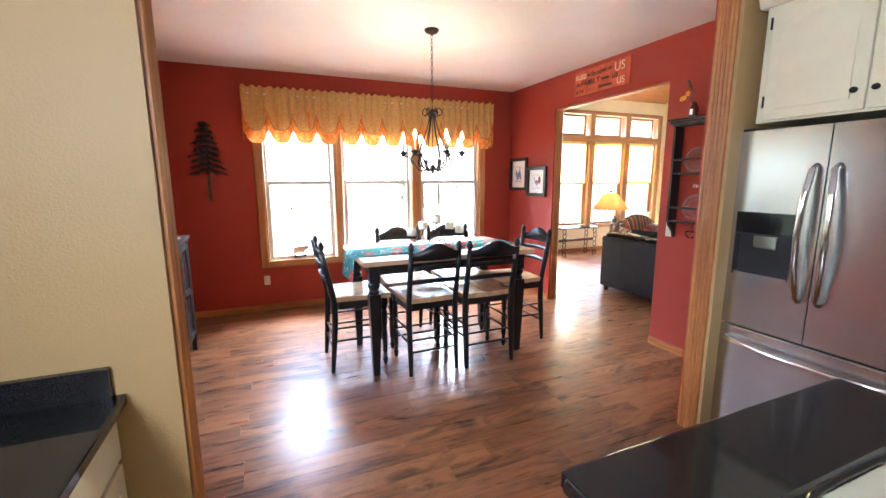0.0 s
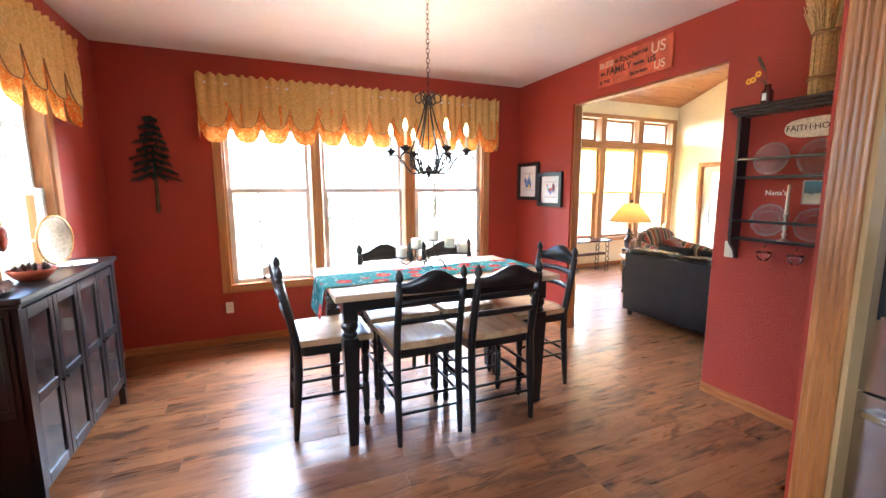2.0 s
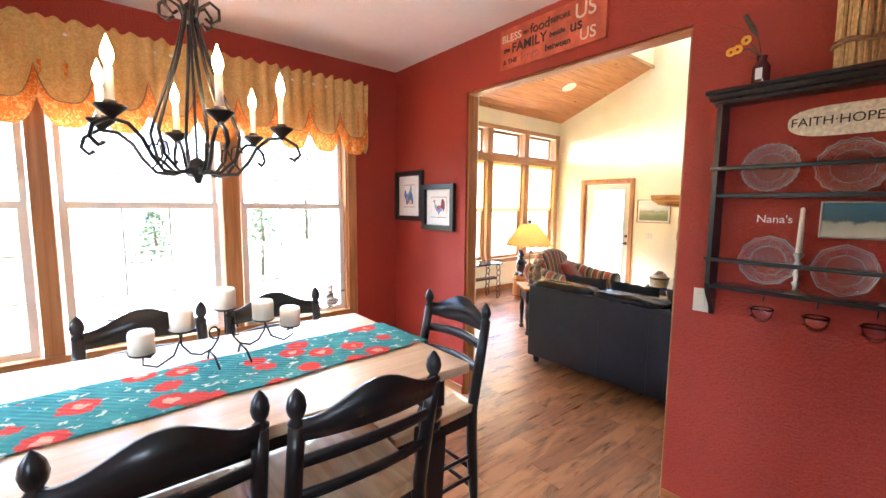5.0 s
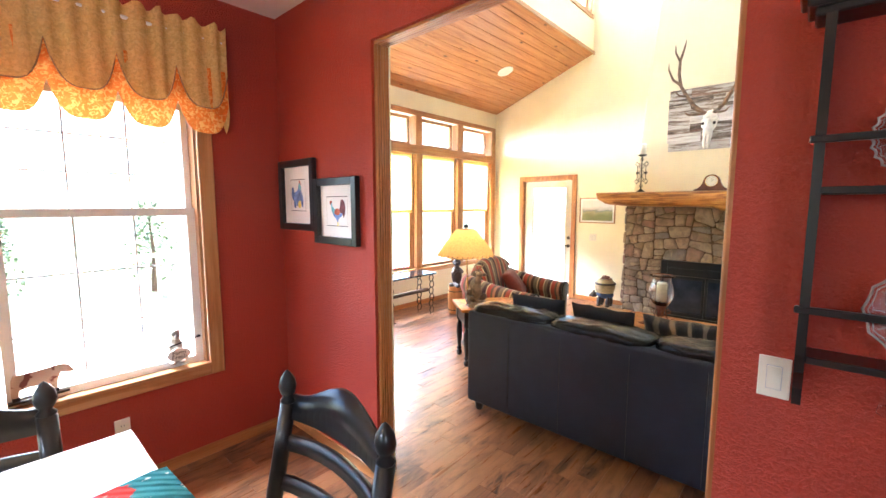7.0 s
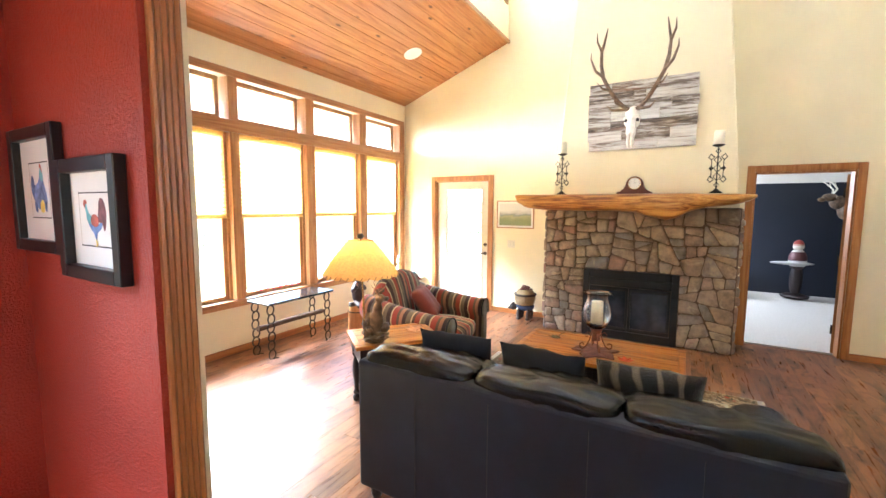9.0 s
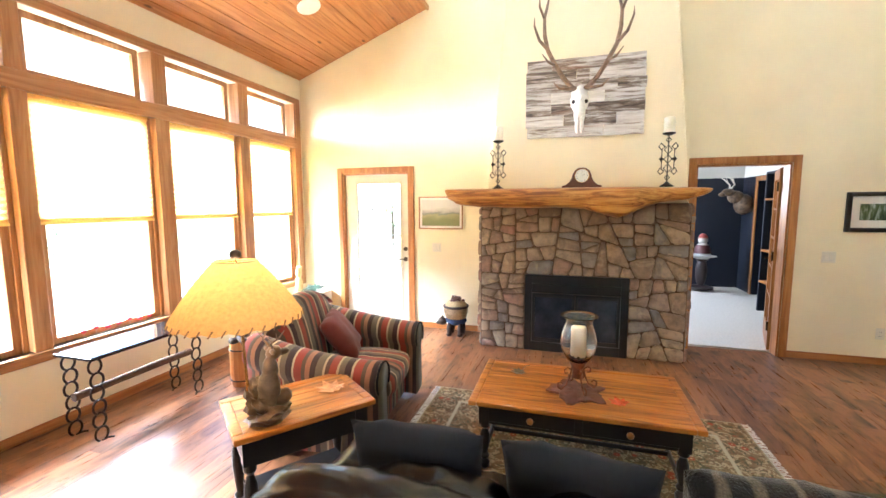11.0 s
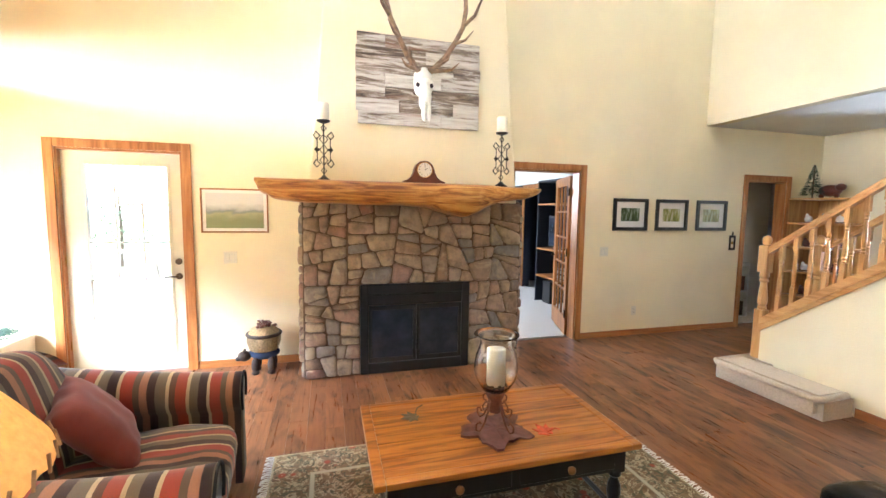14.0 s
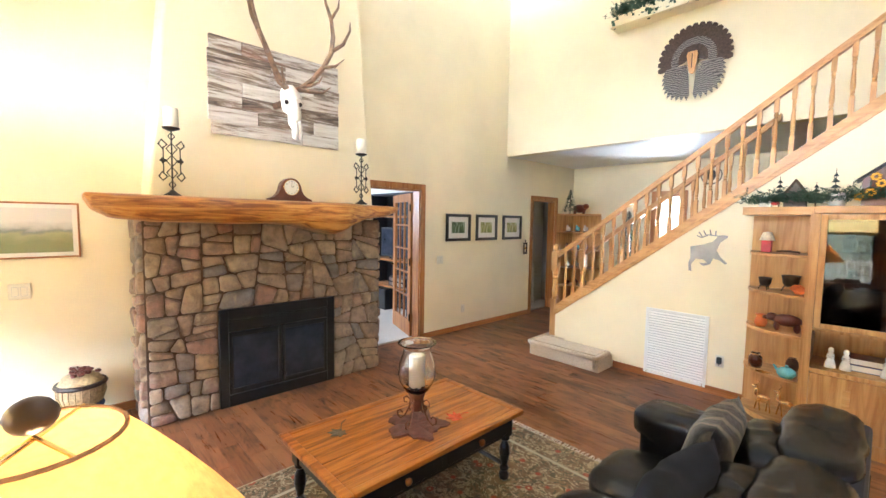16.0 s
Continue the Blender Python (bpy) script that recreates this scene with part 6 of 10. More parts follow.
def island():
    c = thing("kitchen_island", "cream kitchen island base under the black granite worktop", "cabinet", (1.14, 0.10, 0))
    part("body", B((0.02, 1.06, 0.02, 1.27, 0.09, 0.88)), M["creamwood"], c)
    part("plinth", B((0.06, 1.02, 0.06, 1.22, 0.0, 0.09)), M["darkplastic"], c)
    x0, x1, y0, y1 = 1.09, 2.30, 0.06, 1.415
    hx0, hx1, hy0, hy1 = 1.42, 2.02, 0.62, 1.16
    w = thing("worktop", "polished black granite island worktop with a cut-out for the sink", "worktop", (0, 0, 0))
    part("slab", B((x0, hx0, y0, y1, 0.88, 0.92), (hx1, x1, y0, y1, 0.88, 0.92), (hx0, hx1, y0, hy0, 0.88, 0.92), (hx0, hx1, hy1, y1, 0.88, 0.92)), M["granite"], w)
    part("slab_edge", T([(x0, y0, 0.9), (x0, y1 - 0.03, 0.9), (x0 + 0.03, y1, 0.9), (x1, y1, 0.9)], 0.019, 10), M["granite"], w, smooth=True)
    s = thing("sink", "black undermounted kitchen sink with a raised rim", "sink", (1.72, 0.89, 0.70))
    part("basin", B((-0.30, 0.30, -0.27, 0.27, 0.0, 0.012), (-0.30, -0.288, -0.27, 0.27, 0.012, 0.18), (0.288, 0.30, -0.27, 0.27, 0.012, 0.18), (-0.288, 0.288, -0.27, -0.258, 0.012, 0.18), (-0.288, 0.288, 0.258, 0.27, 0.012, 0.18)), M["black"], s)
    part("rim", T([(0.28 * math.copysign(abs(math.cos(a)) ** 0.5, math.cos(a)), 0.25 * math.copysign(abs(math.sin(a)) ** 0.5, math.sin(a)), 0.222) for a in [k * math.pi / 16 for k in range(32)]], 0.010, 8, closed=True), M["granite"], s, smooth=True)
    f = thing("faucet", "chrome faucet beside the sink", "faucet", (2.13, 1.15, 0.92))
    part("base", L([(0.028, 0.0), (0.028, 0.01), (0.018, 0.03), (0.014, 0.08), (0.0, 0.085)], 14), M["chrome"], f, smooth=True)
    part("spout", T([(0, 0, 0.07), (-0.03, -0.02, 0.11), (-0.10, -0.07, 0.13), (-0.17, -0.12, 0.11)], 0.011, 10), M["chrome"], f, smooth=True)
    part("lever", T([(0, 0, 0.08), (0.03, 0.03, 0.12)], 0.006, 8), M["chrome"], f, smooth=True)


island()


def left_counter():
    c = thing("base_cabinet", "cream base cabinets along the kitchen wall under black granite", "cabinet", (-0.65, 0.4, 0))
    part("body", B((0.0, 0.60, -1.6, 1.89, 0.09, 0.88)), M["creamwood"], c)
    part("plinth", B((0.0, 0.54, -1.6, 1.89, 0.0, 0.09)), M["darkplastic"], c)
    for i in range(6):
        a = 1.88 - 0.55 * (i + 1)
        part("door", B((0.60, 0.618, a + 0.004, a + 0.546, 0.11, 0.68), bevel=0.003), M["creamwood"], c)
        part("raised_panel", B((0.618, 0.625, a + 0.07, a + 0.48, 0.18, 0.61), bevel=0.004), M["creamwood"], c)
        part("drawer_front", B((0.60, 0.618, a + 0.004, a + 0.546, 0.70, 0.86), bevel=0.003), M["creamwood"], c)
    w = thing("worktop", "polished black granite worktop with an upstand against the cream wall", "worktop", (0, 0, 0))
    part("slab", B((-0.65, 0.0, -1.2, 2.292, 0.88, 0.92), bevel=0.008, seg=2), M["granite"], w)
    part("upstand", B((-0.65, -0.035, 2.268, 2.292, 0.9205, 1.02), (-0.65, -0.63, -1.2, 2.268, 0.9205, 1.02)), M["granite"], w)


left_counter()


# ---- living room materials ----
def stone_mat():
    s = Nodes("field_stone")
    info = s.n("ShaderNodeObjectInfo")
    tone = s.ramp(info.outputs["Random"], [(0.0, (0.24, 0.15, 0.10)), (0.2, (0.37, 0.26, 0.17)), (0.4, (0.22, 0.20, 0.19)), (0.6, (0.43, 0.32, 0.21)), (0.8, (0.32, 0.17, 0.13)), (1.0, (0.37, 0.29, 0.20))])
    v = s.coords(shift=13.0)
    col = s.mix(s.ramp(s.noise(v, 9.0, 6, 0.65), [(0.4, (0, 0, 0)), (0.75, (1, 1, 1))]), tone, (0.13, 0.10, 0.08))
    col = s.mix(s.ramp(s.noise(v, 5.0, 5, 0.6, 0.8), [(0.55, (0, 0, 0)), (0.72, (1, 1, 1))]), col, (0.42, 0.33, 0.22))
    s.color(col)
    s.bump(s.noise(v, 20.0, 6, 0.7), 1.0, 0.02)
    s.set(0.55, spec=0.35)
    return s.m


def barnwood():
    s = Nodes("whitewashed_barnwood")
    info = s.n("ShaderNodeObjectInfo")
    sc = (3.0, 3.0, 60.0)
    v = s.coords((3.0, 2.2, 22.0), 17.0)
    g = s.noise(v, 1.0, 6, 0.7, 0.6)
    worn = s.math("ADD", g, s.math("MULTIPLY", s.math("SUBTRACT", info.outputs["Random"], 0.5), 0.2))
    col = s.ramp(worn, [(0.3, (0.06, 0.045, 0.035)), (0.42, (0.22, 0.17, 0.13)), (0.5, (0.52, 0.48, 0.43)), (0.66, (0.66, 0.63, 0.58))])
    col = s.mix(s.ramp(s.noise(v, 0.35, 2), [(0.6, (0, 0, 0)), (0.7, (0.5, 0.5, 0.5))]), col, (0.24, 0.10, 0.05))
    s.color(col)
    s.bump(g, 0.5, 0.004)
    s.set(0.8)
    return s.m


def fur(name):
    s = Nodes(name)
    v = s.coords()
    w = s.n("ShaderNodeTexWave", wave_type="BANDS", bands_direction="X")
    w.inputs["Scale"].default_value = 3.3
    w.inputs["Distortion"].default_value = 5.0
    w.inputs["Detail Scale"].default_value = 1.5
    s.link(v, w.inputs["Vector"])
    n = s.noise(v, 160.0, 2)
    s.color(s.mix(n, s.ramp(w.outputs["Fac"], [(0.74, (0.010, 0.010, 0.012)), (0.94, (0.22, 0.18, 0.12))]), (0.02, 0.02, 0.02)))
    s.bump(n, 0.9, 0.006)
    s.set(0.85, spec=0.1, sheen=0.25)
    return s.m


def rug_mat():
    s = Nodes("patterned_rug")
    v = s.coords()
    vo = s.n("ShaderNodeTexVoronoi")
    vo.inputs["Scale"].default_value = 9.0
    s.link(v, vo.inputs["Vector"])
    base = s.ramp(s.noise(v, 14.0, 4), [(0.3, (0.13, 0.085, 0.05)), (0.7, (0.24, 0.17, 0.10))])
    c = s.mix(s.ramp(s.noise(v, 9.0, 4, 0.6, 2.5), [(0.50, (0, 0, 0)), (0.53, (1, 1, 1)), (0.58, (1, 1, 1)), (0.61, (0, 0, 0))]), base, (0.38, 0.31, 0.20))
    c = s.mix(s.ramp(s.noise(v, 17.0, 3, 0.6, 2.0), [(0.54, (0, 0, 0)), (0.58, (1, 1, 1))]), c, (0.105, 0.095, 0.06))
    c = s.mix(s.ramp(vo.outputs["Distance"], [(0.16, (1, 1, 1)), (0.24, (0, 0, 0))]), c, (0.28, 0.075, 0.045))
    c = s.mix(s.ramp(vo.outputs["Distance"], [(0.06, (1, 1, 1)), (0.09, (0, 0, 0))]), c, (0.42, 0.34, 0.20))
    sep = s.n("ShaderNodeSeparateXYZ")
    s.link(v, sep.inputs[0])
    ax = s.math("SUBTRACT", 1.14, s.math("ABSOLUTE", sep.outputs[0], 0.0))
    ay = s.math("SUBTRACT", 1.16, s.math("ABSOLUTE", sep.outputs[1], 0.0))
    e = s.math("MINIMUM", ax, ay)
    c = s.mix(s.ramp(e, [(0.0, (1, 1, 1)), (0.015, (0, 0, 0)), (0.22, (0, 0, 0)), (0.225, (1, 1, 1)), (0.245, (1, 1, 1)), (0.25, (0, 0, 0))]), c, (0.42, 0.38, 0.27))
    s.color(c)
    s.bump(s.noise(v, 320.0, 2), 0.6, 0.004)
    s.set(0.95, spec=0.1)
    return s.m


M["stone"] = stone_mat()
M["mortar"] = plain("brown_mortar", (0.13, 0.085, 0.06), 0.9, amount=0.3, scale=30, bump=0.4)
M["barnwood"] = barnwood()
M["fur"] = fur("striped_fur")
M["rug"] = rug_mat()
M["bone"] = plain("bleached_bone", (0.78, 0.74, 0.66), 0.5, amount=0.12, scale=14, bump=0.2)
M["antler"] = plain("antler", (0.20, 0.12, 0.07), 0.5, amount=0.55, scale=16, bump=0.4)
M["mahogany"] = plain("mahogany", (0.11, 0.03, 0.018), 0.3, amount=0.25)
M["stripe"] = stripes("striped_upholstery", [(0.0, (0.30, 0.045, 0.028)), (0.13, (0.50, 0.40, 0.24)), (0.165, (0.035, 0.022, 0.022)), (0.27, (0.15, 0.12, 0.075)), (0.37, (0.46, 0.36, 0.21)), (0.41, (0.28, 0.05, 0.03)), (0.53, (0.09, 0.05, 0.035)), (0.60, (0.50, 0.40, 0.24)), (0.64, (0.14, 0.12, 0.08)), (0.76, (0.035, 0.022, 0.022)), (0.85, (0.34, 0.16, 0.09)), (0.93, (0.10, 0.075, 0.05))], 0, 0.33)
M["redcushion"] = plain("rust_red_cushion", (0.16, 0.028, 0.017), 0.9, sheen=0.2)
M["copper"] = plain("copper_knob", (0.45, 0.20, 0.08), 0.3, 0.9)
M["leafred"] = plain("red_leaf", (0.55, 0.09, 0.04), 0.6, amount=0.4, scale=30)
M["leafgrey"] = plain("grey_leaf", (0.12, 0.10, 0.085), 0.6)
M["leafcopper"] = plain("copper_leaf", (0.55, 0.28, 0.15), 0.4, 0.3, amount=0.3, scale=30)
M["bearfur"] = plain("dark_bear_resin", (0.035, 0.02, 0.014), 0.5, amount=0.4, scale=30, bump=0.5)
M["deer"] = plain("deer_resin", (0.14, 0.09, 0.055), 0.45, amount=0.6, scale=14, bump=0.4, bscale=50)
M["wicker"] = plain("wicker", (0.38, 0.29, 0.16), 0.8, amount=0.35, scale=60, bump=0.9, bscale=90)
M["denim"] = plain("blue_denim", (0.03, 0.05, 0.11), 0.8)
M["dullmirror"] = plain("fireplace_glass", (0.03, 0.035, 0.05), 0.08, amount=0.5, scale=6, bump=0)
M["teal"] = plain("turquoise_glaze", (0.15, 0.42, 0.48), 0.25)
M["orange"] = plain("orange_glaze", (0.62, 0.15, 0.03), 0.35)
M["fabricdark"] = plain("dark_navy_cloth", (0.008, 0.009, 0.014), 0.95)
M["porcelain"] = plain("white_porcelain", (0.8, 0.79, 0.76), 0.25, bump=0)
M["turkeybrown"] = plain("turkey_brown", (0.07, 0.045, 0.035), 0.7, amount=0.5, scale=50)
M["metalgrey"] = plain("metal_silhouette", (0.22, 0.22, 0.24), 0.35, 0.8, amount=0.4, scale=7)


def barred(name, dark, light):
    s = Nodes(name)
    v = s.coords(shift=5.0)
    w = s.n("ShaderNodeTexWave", wave_type="RINGS")
    w.inputs["Scale"].default_value = 20.0
    w.inputs["Distortion"].default_value = 2.5
    s.link(v, w.inputs["Vector"])
    s.color(s.ramp(w.outputs["Fac"], [(0.4, dark), (0.6, light)]))
    s.set(0.8)
    return s.m


M["barred"] = barred("barred_feather", (0.045, 0.04, 0.04), (0.30, 0.28, 0.26))


# ---- fireplace ----
def clip(poly, p, n):
    out = []
    for a, b in zip(poly, poly[1:] + poly[:1]):
        da, db = (a[0] - p[0]) * n[0] + (a[1] - p[1]) * n[1], (b[0] - p[0]) * n[0] + (b[1] - p[1]) * n[1]
        if da <= 0:
            out.append(a)
        if (da < 0 < db) or (db < 0 < da):
            t = da / (da - db)
            out.append((a[0] + (b[0] - a[0]) * t, a[1] + (b[1] - a[1]) * t))
    return out


def shatter(u0, u1, v0, v1, count, rnd, stretch=1.35):
    """Uneven cells that fill a rectangle."""
    pts = []
    while len(pts) < count:
        best = max(((rnd.uniform(u0, u1), rnd.uniform(v0, v1)) for _ in range(12)), key=lambda q: min([((q[0] - a) / stretch) ** 2 + (q[1] - b) ** 2 for a, b in pts] or [1]) * rnd.uniform(0.35, 1))
        pts.append(best)
    cells = []
    for i, p in enumerate(pts):
        poly = [(u0, v0), (u1, v0), (u1, v1), (u0, v1)]
        for j, q in enumerate(pts):
            if i != j:
                mid = ((p[0] + q[0]) / 2, (p[1] + q[1]) / 2)
                poly = clip(poly, mid, ((q[0] - p[0]) / stretch ** 2, q[1] - p[1]))
                if len(poly) < 3:
                    break
        if len(poly) >= 3:
            cells.append(poly)
    return cells


def rubble(poly, rnd, target):
    """Squared rubble: an outline cut again and again by slightly slanted lines."""
    us, vs = [p[0] for p in poly], [p[1] for p in poly]
    w, h = max(us) - min(us), max(vs) - min(vs)
    area = abs(sum(a[0] * b[1] - b[0] * a[1] for a, b in zip(poly, poly[1:] + poly[:1]))) / 2
    if area < target * rnd.uniform(0.5, 2.2) or max(w, h) < 0.09:
        return [poly]
    c = (sum(us) / len(us) + rnd.uniform(-0.16, 0.16) * w, sum(vs) / len(vs) + rnd.uniform(-0.16, 0.16) * h)
    n = (1.0, rnd.gauss(0, 0.3)) if w > h * rnd.uniform(0.9, 1.5) else (rnd.gauss(0, 0.19), 1.0)
    out = []
    for s in (1, -1):
        half = clip(poly, c, (n[0] * s, n[1] * s))
        if len(half) >= 3:
            out += rubble(half, rnd, target)
    return out


def shatter_rect(u0, u1, v0, v1, target, rnd):
    return rubble([(u0, v0), (u1, v0), (u1, v1), (u0, v1)], rnd, target)


def stone_mesh(poly, rnd, place):
    """A stone with a rounded, uneven face from a cell; place maps (u, v, out) to the world."""
    cu, cv = sum(p[0] for p in poly) / len(poly), sum(p[1] for p in poly) / len(poly)
    # drop corners that lie too close together
    keep = [p for p, q in zip(poly, poly[1:] + poly[:1]) if math.hypot(p[0] - q[0], p[1] - q[1]) > 0.022]
    if len(keep) < 3:
        return None
    pts = []
    for a, b in zip(keep, keep[1:] + keep[:1]):
        pts += [(a[0] * 0.88 + b[0] * 0.12, a[1] * 0.88 + b[1] * 0.12), (a[0] * 0.12 + b[0] * 0.88, a[1] * 0.12 + b[1] * 0.88)]
    size = max(0.03, min(max(abs(p[0] - cu) for p in pts), max(abs(p[1] - cv) for p in pts)))
    gap = min(0.16, 0.006 / size)
    h = rnd.uniform(0.018, 0.042)
    tilt = (rnd.uniform(-0.08, 0.08), rnd.uniform(-0.08, 0.08))
    bm = bmesh.new()
    rings = []
    for f, d in ((1 - gap, -0.01), (1 - gap * 1.1, h * 0.6), (1 - gap - 0.09, h * 0.95), (0.55, h * 1.12)):
        rings.append([bm.verts.new(place(cu + (u - cu) * f, cv + (v - cv) * f, d + (0 if d < 0 else tilt[0] * (u - cu) + tilt[1] * (v - cv) + rnd.uniform(-0.003, 0.003)))) for u, v in pts])
    n = len(pts)
    for a, b in zip(rings, rings[1:]):
        for k in range(n):
            bm.faces.new((a[k], a[(k + 1) % n], b[(k + 1) % n], b[k]))
    bm.faces.new(rings[-1])
    bmesh.ops.recalc_face_normals(bm, faces=bm.faces[:])
    return bm


FX, FY0, FY1, FZ = 8.765, 3.27, 5.42, 1.64
FB0, FB1, FBZ = 3.83, 4.90, 0.86


def fireplace():
    f = thing("fireplace", "fieldstone fireplace with a black gas insert below a log mantel", "fireplace", (0, 0, 0))
    part("core", B((FX + 0.02, 9.275, FB1, FY1 - 0.015, 0, FZ), (FX + 0.02, 9.275, FY0 + 0.015, FB0, 0, FZ), (FX + 0.02, 9.275, FB0, FB1, FBZ, FZ), (9.1, 9.275, FB0, FB1, 0, FBZ)), M["mortar"], f, "brown mortar")
    rnd = random.Random(11)
    cells = [(c, lambda u, v, d: (FX + 0.02 - d, u, v)) for c in shatter_rect(FB1, FY1 - 0.02, 0.0, FBZ, 0.022, rnd) + shatter_rect(FY0 + 0.02, FB0, 0.0, FBZ, 0.022, rnd) + shatter_rect(FY0 + 0.02, FY1 - 0.02, FBZ, FZ, 0.026, rnd)]
    cells += [(c, lambda u, v, d: (u, FY1 - 0.017 + d, v)) for c in shatter_rect(FX + 0.02, 9.27, 0.0, FZ, 0.02, rnd)]
    cells += [(c, lambda u, v, d: (u, FY0 + 0.017 - d, v)) for c in shatter_rect(FX + 0.02, 9.27, 0.0, FZ, 0.02, rnd)]
    for poly, place in cells:
        bm = stone_mesh(poly, rnd, place)
        if bm:
            part("stone", bm, M["stone"], f, smooth=True)
    # insert
    x = FX - 0.005
    y0, y1, z1 = FB0, FB1, FBZ
    part("insert_frame", B((x, x + 0.05, y0, y0 + 0.075, 0, z1), (x, x + 0.05, y1 - 0.075, y1, 0, z1), (x, x + 0.05, y0 + 0.075, y1 - 0.075, z1 - 0.09, z1), (x, x + 0.05, y0 + 0.075, y1 - 0.075, 0, 0.10), bevel=0.004), M["black"], f, "black metal insert frame")
    part("lintel", B((x + 0.012, x + 0.05, y0 + 0.075, y1 - 0.075, z1 - 0.20, z1 - 0.09), (x + 0.004, x + 0.02, y0 + 0.075, y1 - 0.075, z1 - 0.115, z1 - 0.10), bevel=0.003), M["black"], f)
    for a, b in ((y0 + 0.08, (y0 + y1) / 2 - 0.003), ((y0 + y1) / 2 + 0.003, y1 - 0.08)):
        d = part("door", B((x + 0.006, x + 0.028, a, a + 0.03, 0.105, z1 - 0.205), (x + 0.006, x + 0.028, b - 0.03, b, 0.105, z1 - 0.205), (x + 0.006, x + 0.028, a + 0.03, b - 0.03, 0.105, 0.15), (x + 0.006, x + 0.028, a + 0.03, b - 0.03, z1 - 0.25, z1 - 0.205), bevel=0.003), M["black"], f)
        part("glass_pane", B((x + 0.014, x + 0.018, a + 0.03, b - 0.03, 0.15, z1 - 0.25)), M["dullmirror"], d)
        part("handle", Bl(((x - 0.008, b - 0.02 if a < 4.3 else a + 0.02, 0.19), 0.01, 0.012, 0.012)), M["iron"], d)
    lg = thing("fire_logs", "dark ceramic logs inside the fireplace insert", "logs", (8.93, 4.36, 0.12))
    for k, (yy, zz, r) in enumerate(((-0.12, 0.05, 0.05), (0.15, 0.05, 0.055), (0.02, 0.13, 0.045))):
        part("log", T([(0.02 * k, yy - 0.22, zz), (0, yy, zz + 0.01), (-0.02 * k, yy + 0.2, zz)], r, 8), M["bark"], lg)
    part("grate", B((-0.08, 0.1, -0.35, 0.35, -0.12, -0.001)), M["iron"], lg)


fireplace()


def mantel():
    bm = bmesh.new()
    key = [(5.735, 1.795, 1.76, 8.44), (5.70, 1.80, 1.69, 8.41), (5.60, 1.80, 1.63, 8.39), (5.35, 1.80, 1.605, 8.38), (4.9, 1.80, 1.60, 8.385), (4.55, 1.80, 1.60, 8.39), (4.3, 1.80, 1.58, 8.38), (4.12, 1.80, 1.53, 8.37), (3.99, 1.80, 1.495, 8.37), (3.90, 1.80, 1.53, 8.37), (3.78, 1.80, 1.60, 8.39), (3.62, 1.79, 1.645, 8.43), (3.5, 1.79, 1.66, 8.46), (3.38, 1.79, 1.675, 8.47), (3.25, 1.785, 1.71, 8.50), (3.19, 1.78, 1.75, 8.54)]
    rows = []
    m = 70
    for i in range(m + 1):
        t = i / m * (len(key) - 1)
        k = min(int(t), len(key) - 2)
        f = t - k
        y, zt, zb, xf = (key[k][q] * (1 - f) + key[k + 1][q] * f for q in range(4))
        row = []
        n = 18
        for j in range(n):
            a = 2 * math.pi * j / n
            c, s = math.cos(a), math.sin(a)
            cc, ss = math.copysign(abs(c) ** 0.45, c), math.copysign(abs(s) ** 0.45, s)
            xx = (xf + 8.848) / 2 + cc * (8.848 - xf) / 2
            zz = (zt + zb) / 2 + ss * (zt - zb) / 2
            w = noise.noise(Vector((y * 2.2, cc * 1.5, zz * 22))) * 0.012 + noise.noise(Vector((y * 7, cc * 4, zz * 50))) * 0.005
            if cc < 0.8:
                xx += w
            if ss < 0.9:
                zz += w * 0.6
            row.append(bm.verts.new((xx, y, min(zz, zt))))
        rows.append(row)
    for a, b in zip(rows, rows[1:]):
        for k in range(len(a)):
            bm.faces.new((a[k], b[k], b[(k + 1) % len(a)], a[(k + 1) % len(a)]))
    bm.faces.new(rows[0])
    bm.faces.new(rows[-1][::-1])
    bmesh.ops.recalc_face_normals(bm, faces=bm.faces[:])
    for v in bm.verts:
        v.co -= Vector((8.6, 4.46, 1.49))
    solo("mantel", bm, M["logwood"], "honey-varnished live-edge log mantel on the stone fireplace", "mantel shelf", (8.6, 4.46, 1.49), smooth=True)


mantel()
_bm = bmesh.new()
_q = [(5.36, 1.64), (3.30, 1.64), (3.66, 5.6), (5.00, 5.6)]
slab(_bm, _q, 8.85, 9.279, "yz")
bmesh.ops.bevel(_bm, geom=[e for e in _bm.edges if all(v.co.x < 8.86 for v in e.verts)], offset=0.02, segments=3, affect="EDGES", profile=0.5)
struct("wall_chimney", _bm, M["yellow"])


def board_art():
    a = thing("wood_panel_art", "panel of whitewashed barn boards hung over the mantel", "wall decoration", (8.835, 4.335, 2.74))
    rnd = random.Random(3)
    rows = 7
    h = 0.80 / rows
    for r in range(rows):
        cuts = sorted(rnd.sample([-0.32, -0.2, -0.05, 0.08, 0.2, 0.33], 2 if r % 2 else 1))
        ends = [-0.585 + rnd.uniform(-0.012, 0.012)] + cuts + [0.585 + rnd.uniform(-0.012, 0.012)]
        for u, v in zip(ends, ends[1:]):
            d = rnd.uniform(0, 0.008)
            part("board", B((-0.022 - d, 0.0, u + 0.0015, v - 0.0015, -0.40 + r * h + 0.0015, -0.40 + (r + 1) * h - 0.0015), bevel=0.002), M["barnwood"], a)
    part("batten", B((0.0005, 0.014, -0.4, -0.35, -0.36, 0.36), (0.0005, 0.014, 0.35, 0.4, -0.36, 0.36)), M["bark"], a)


board_art()


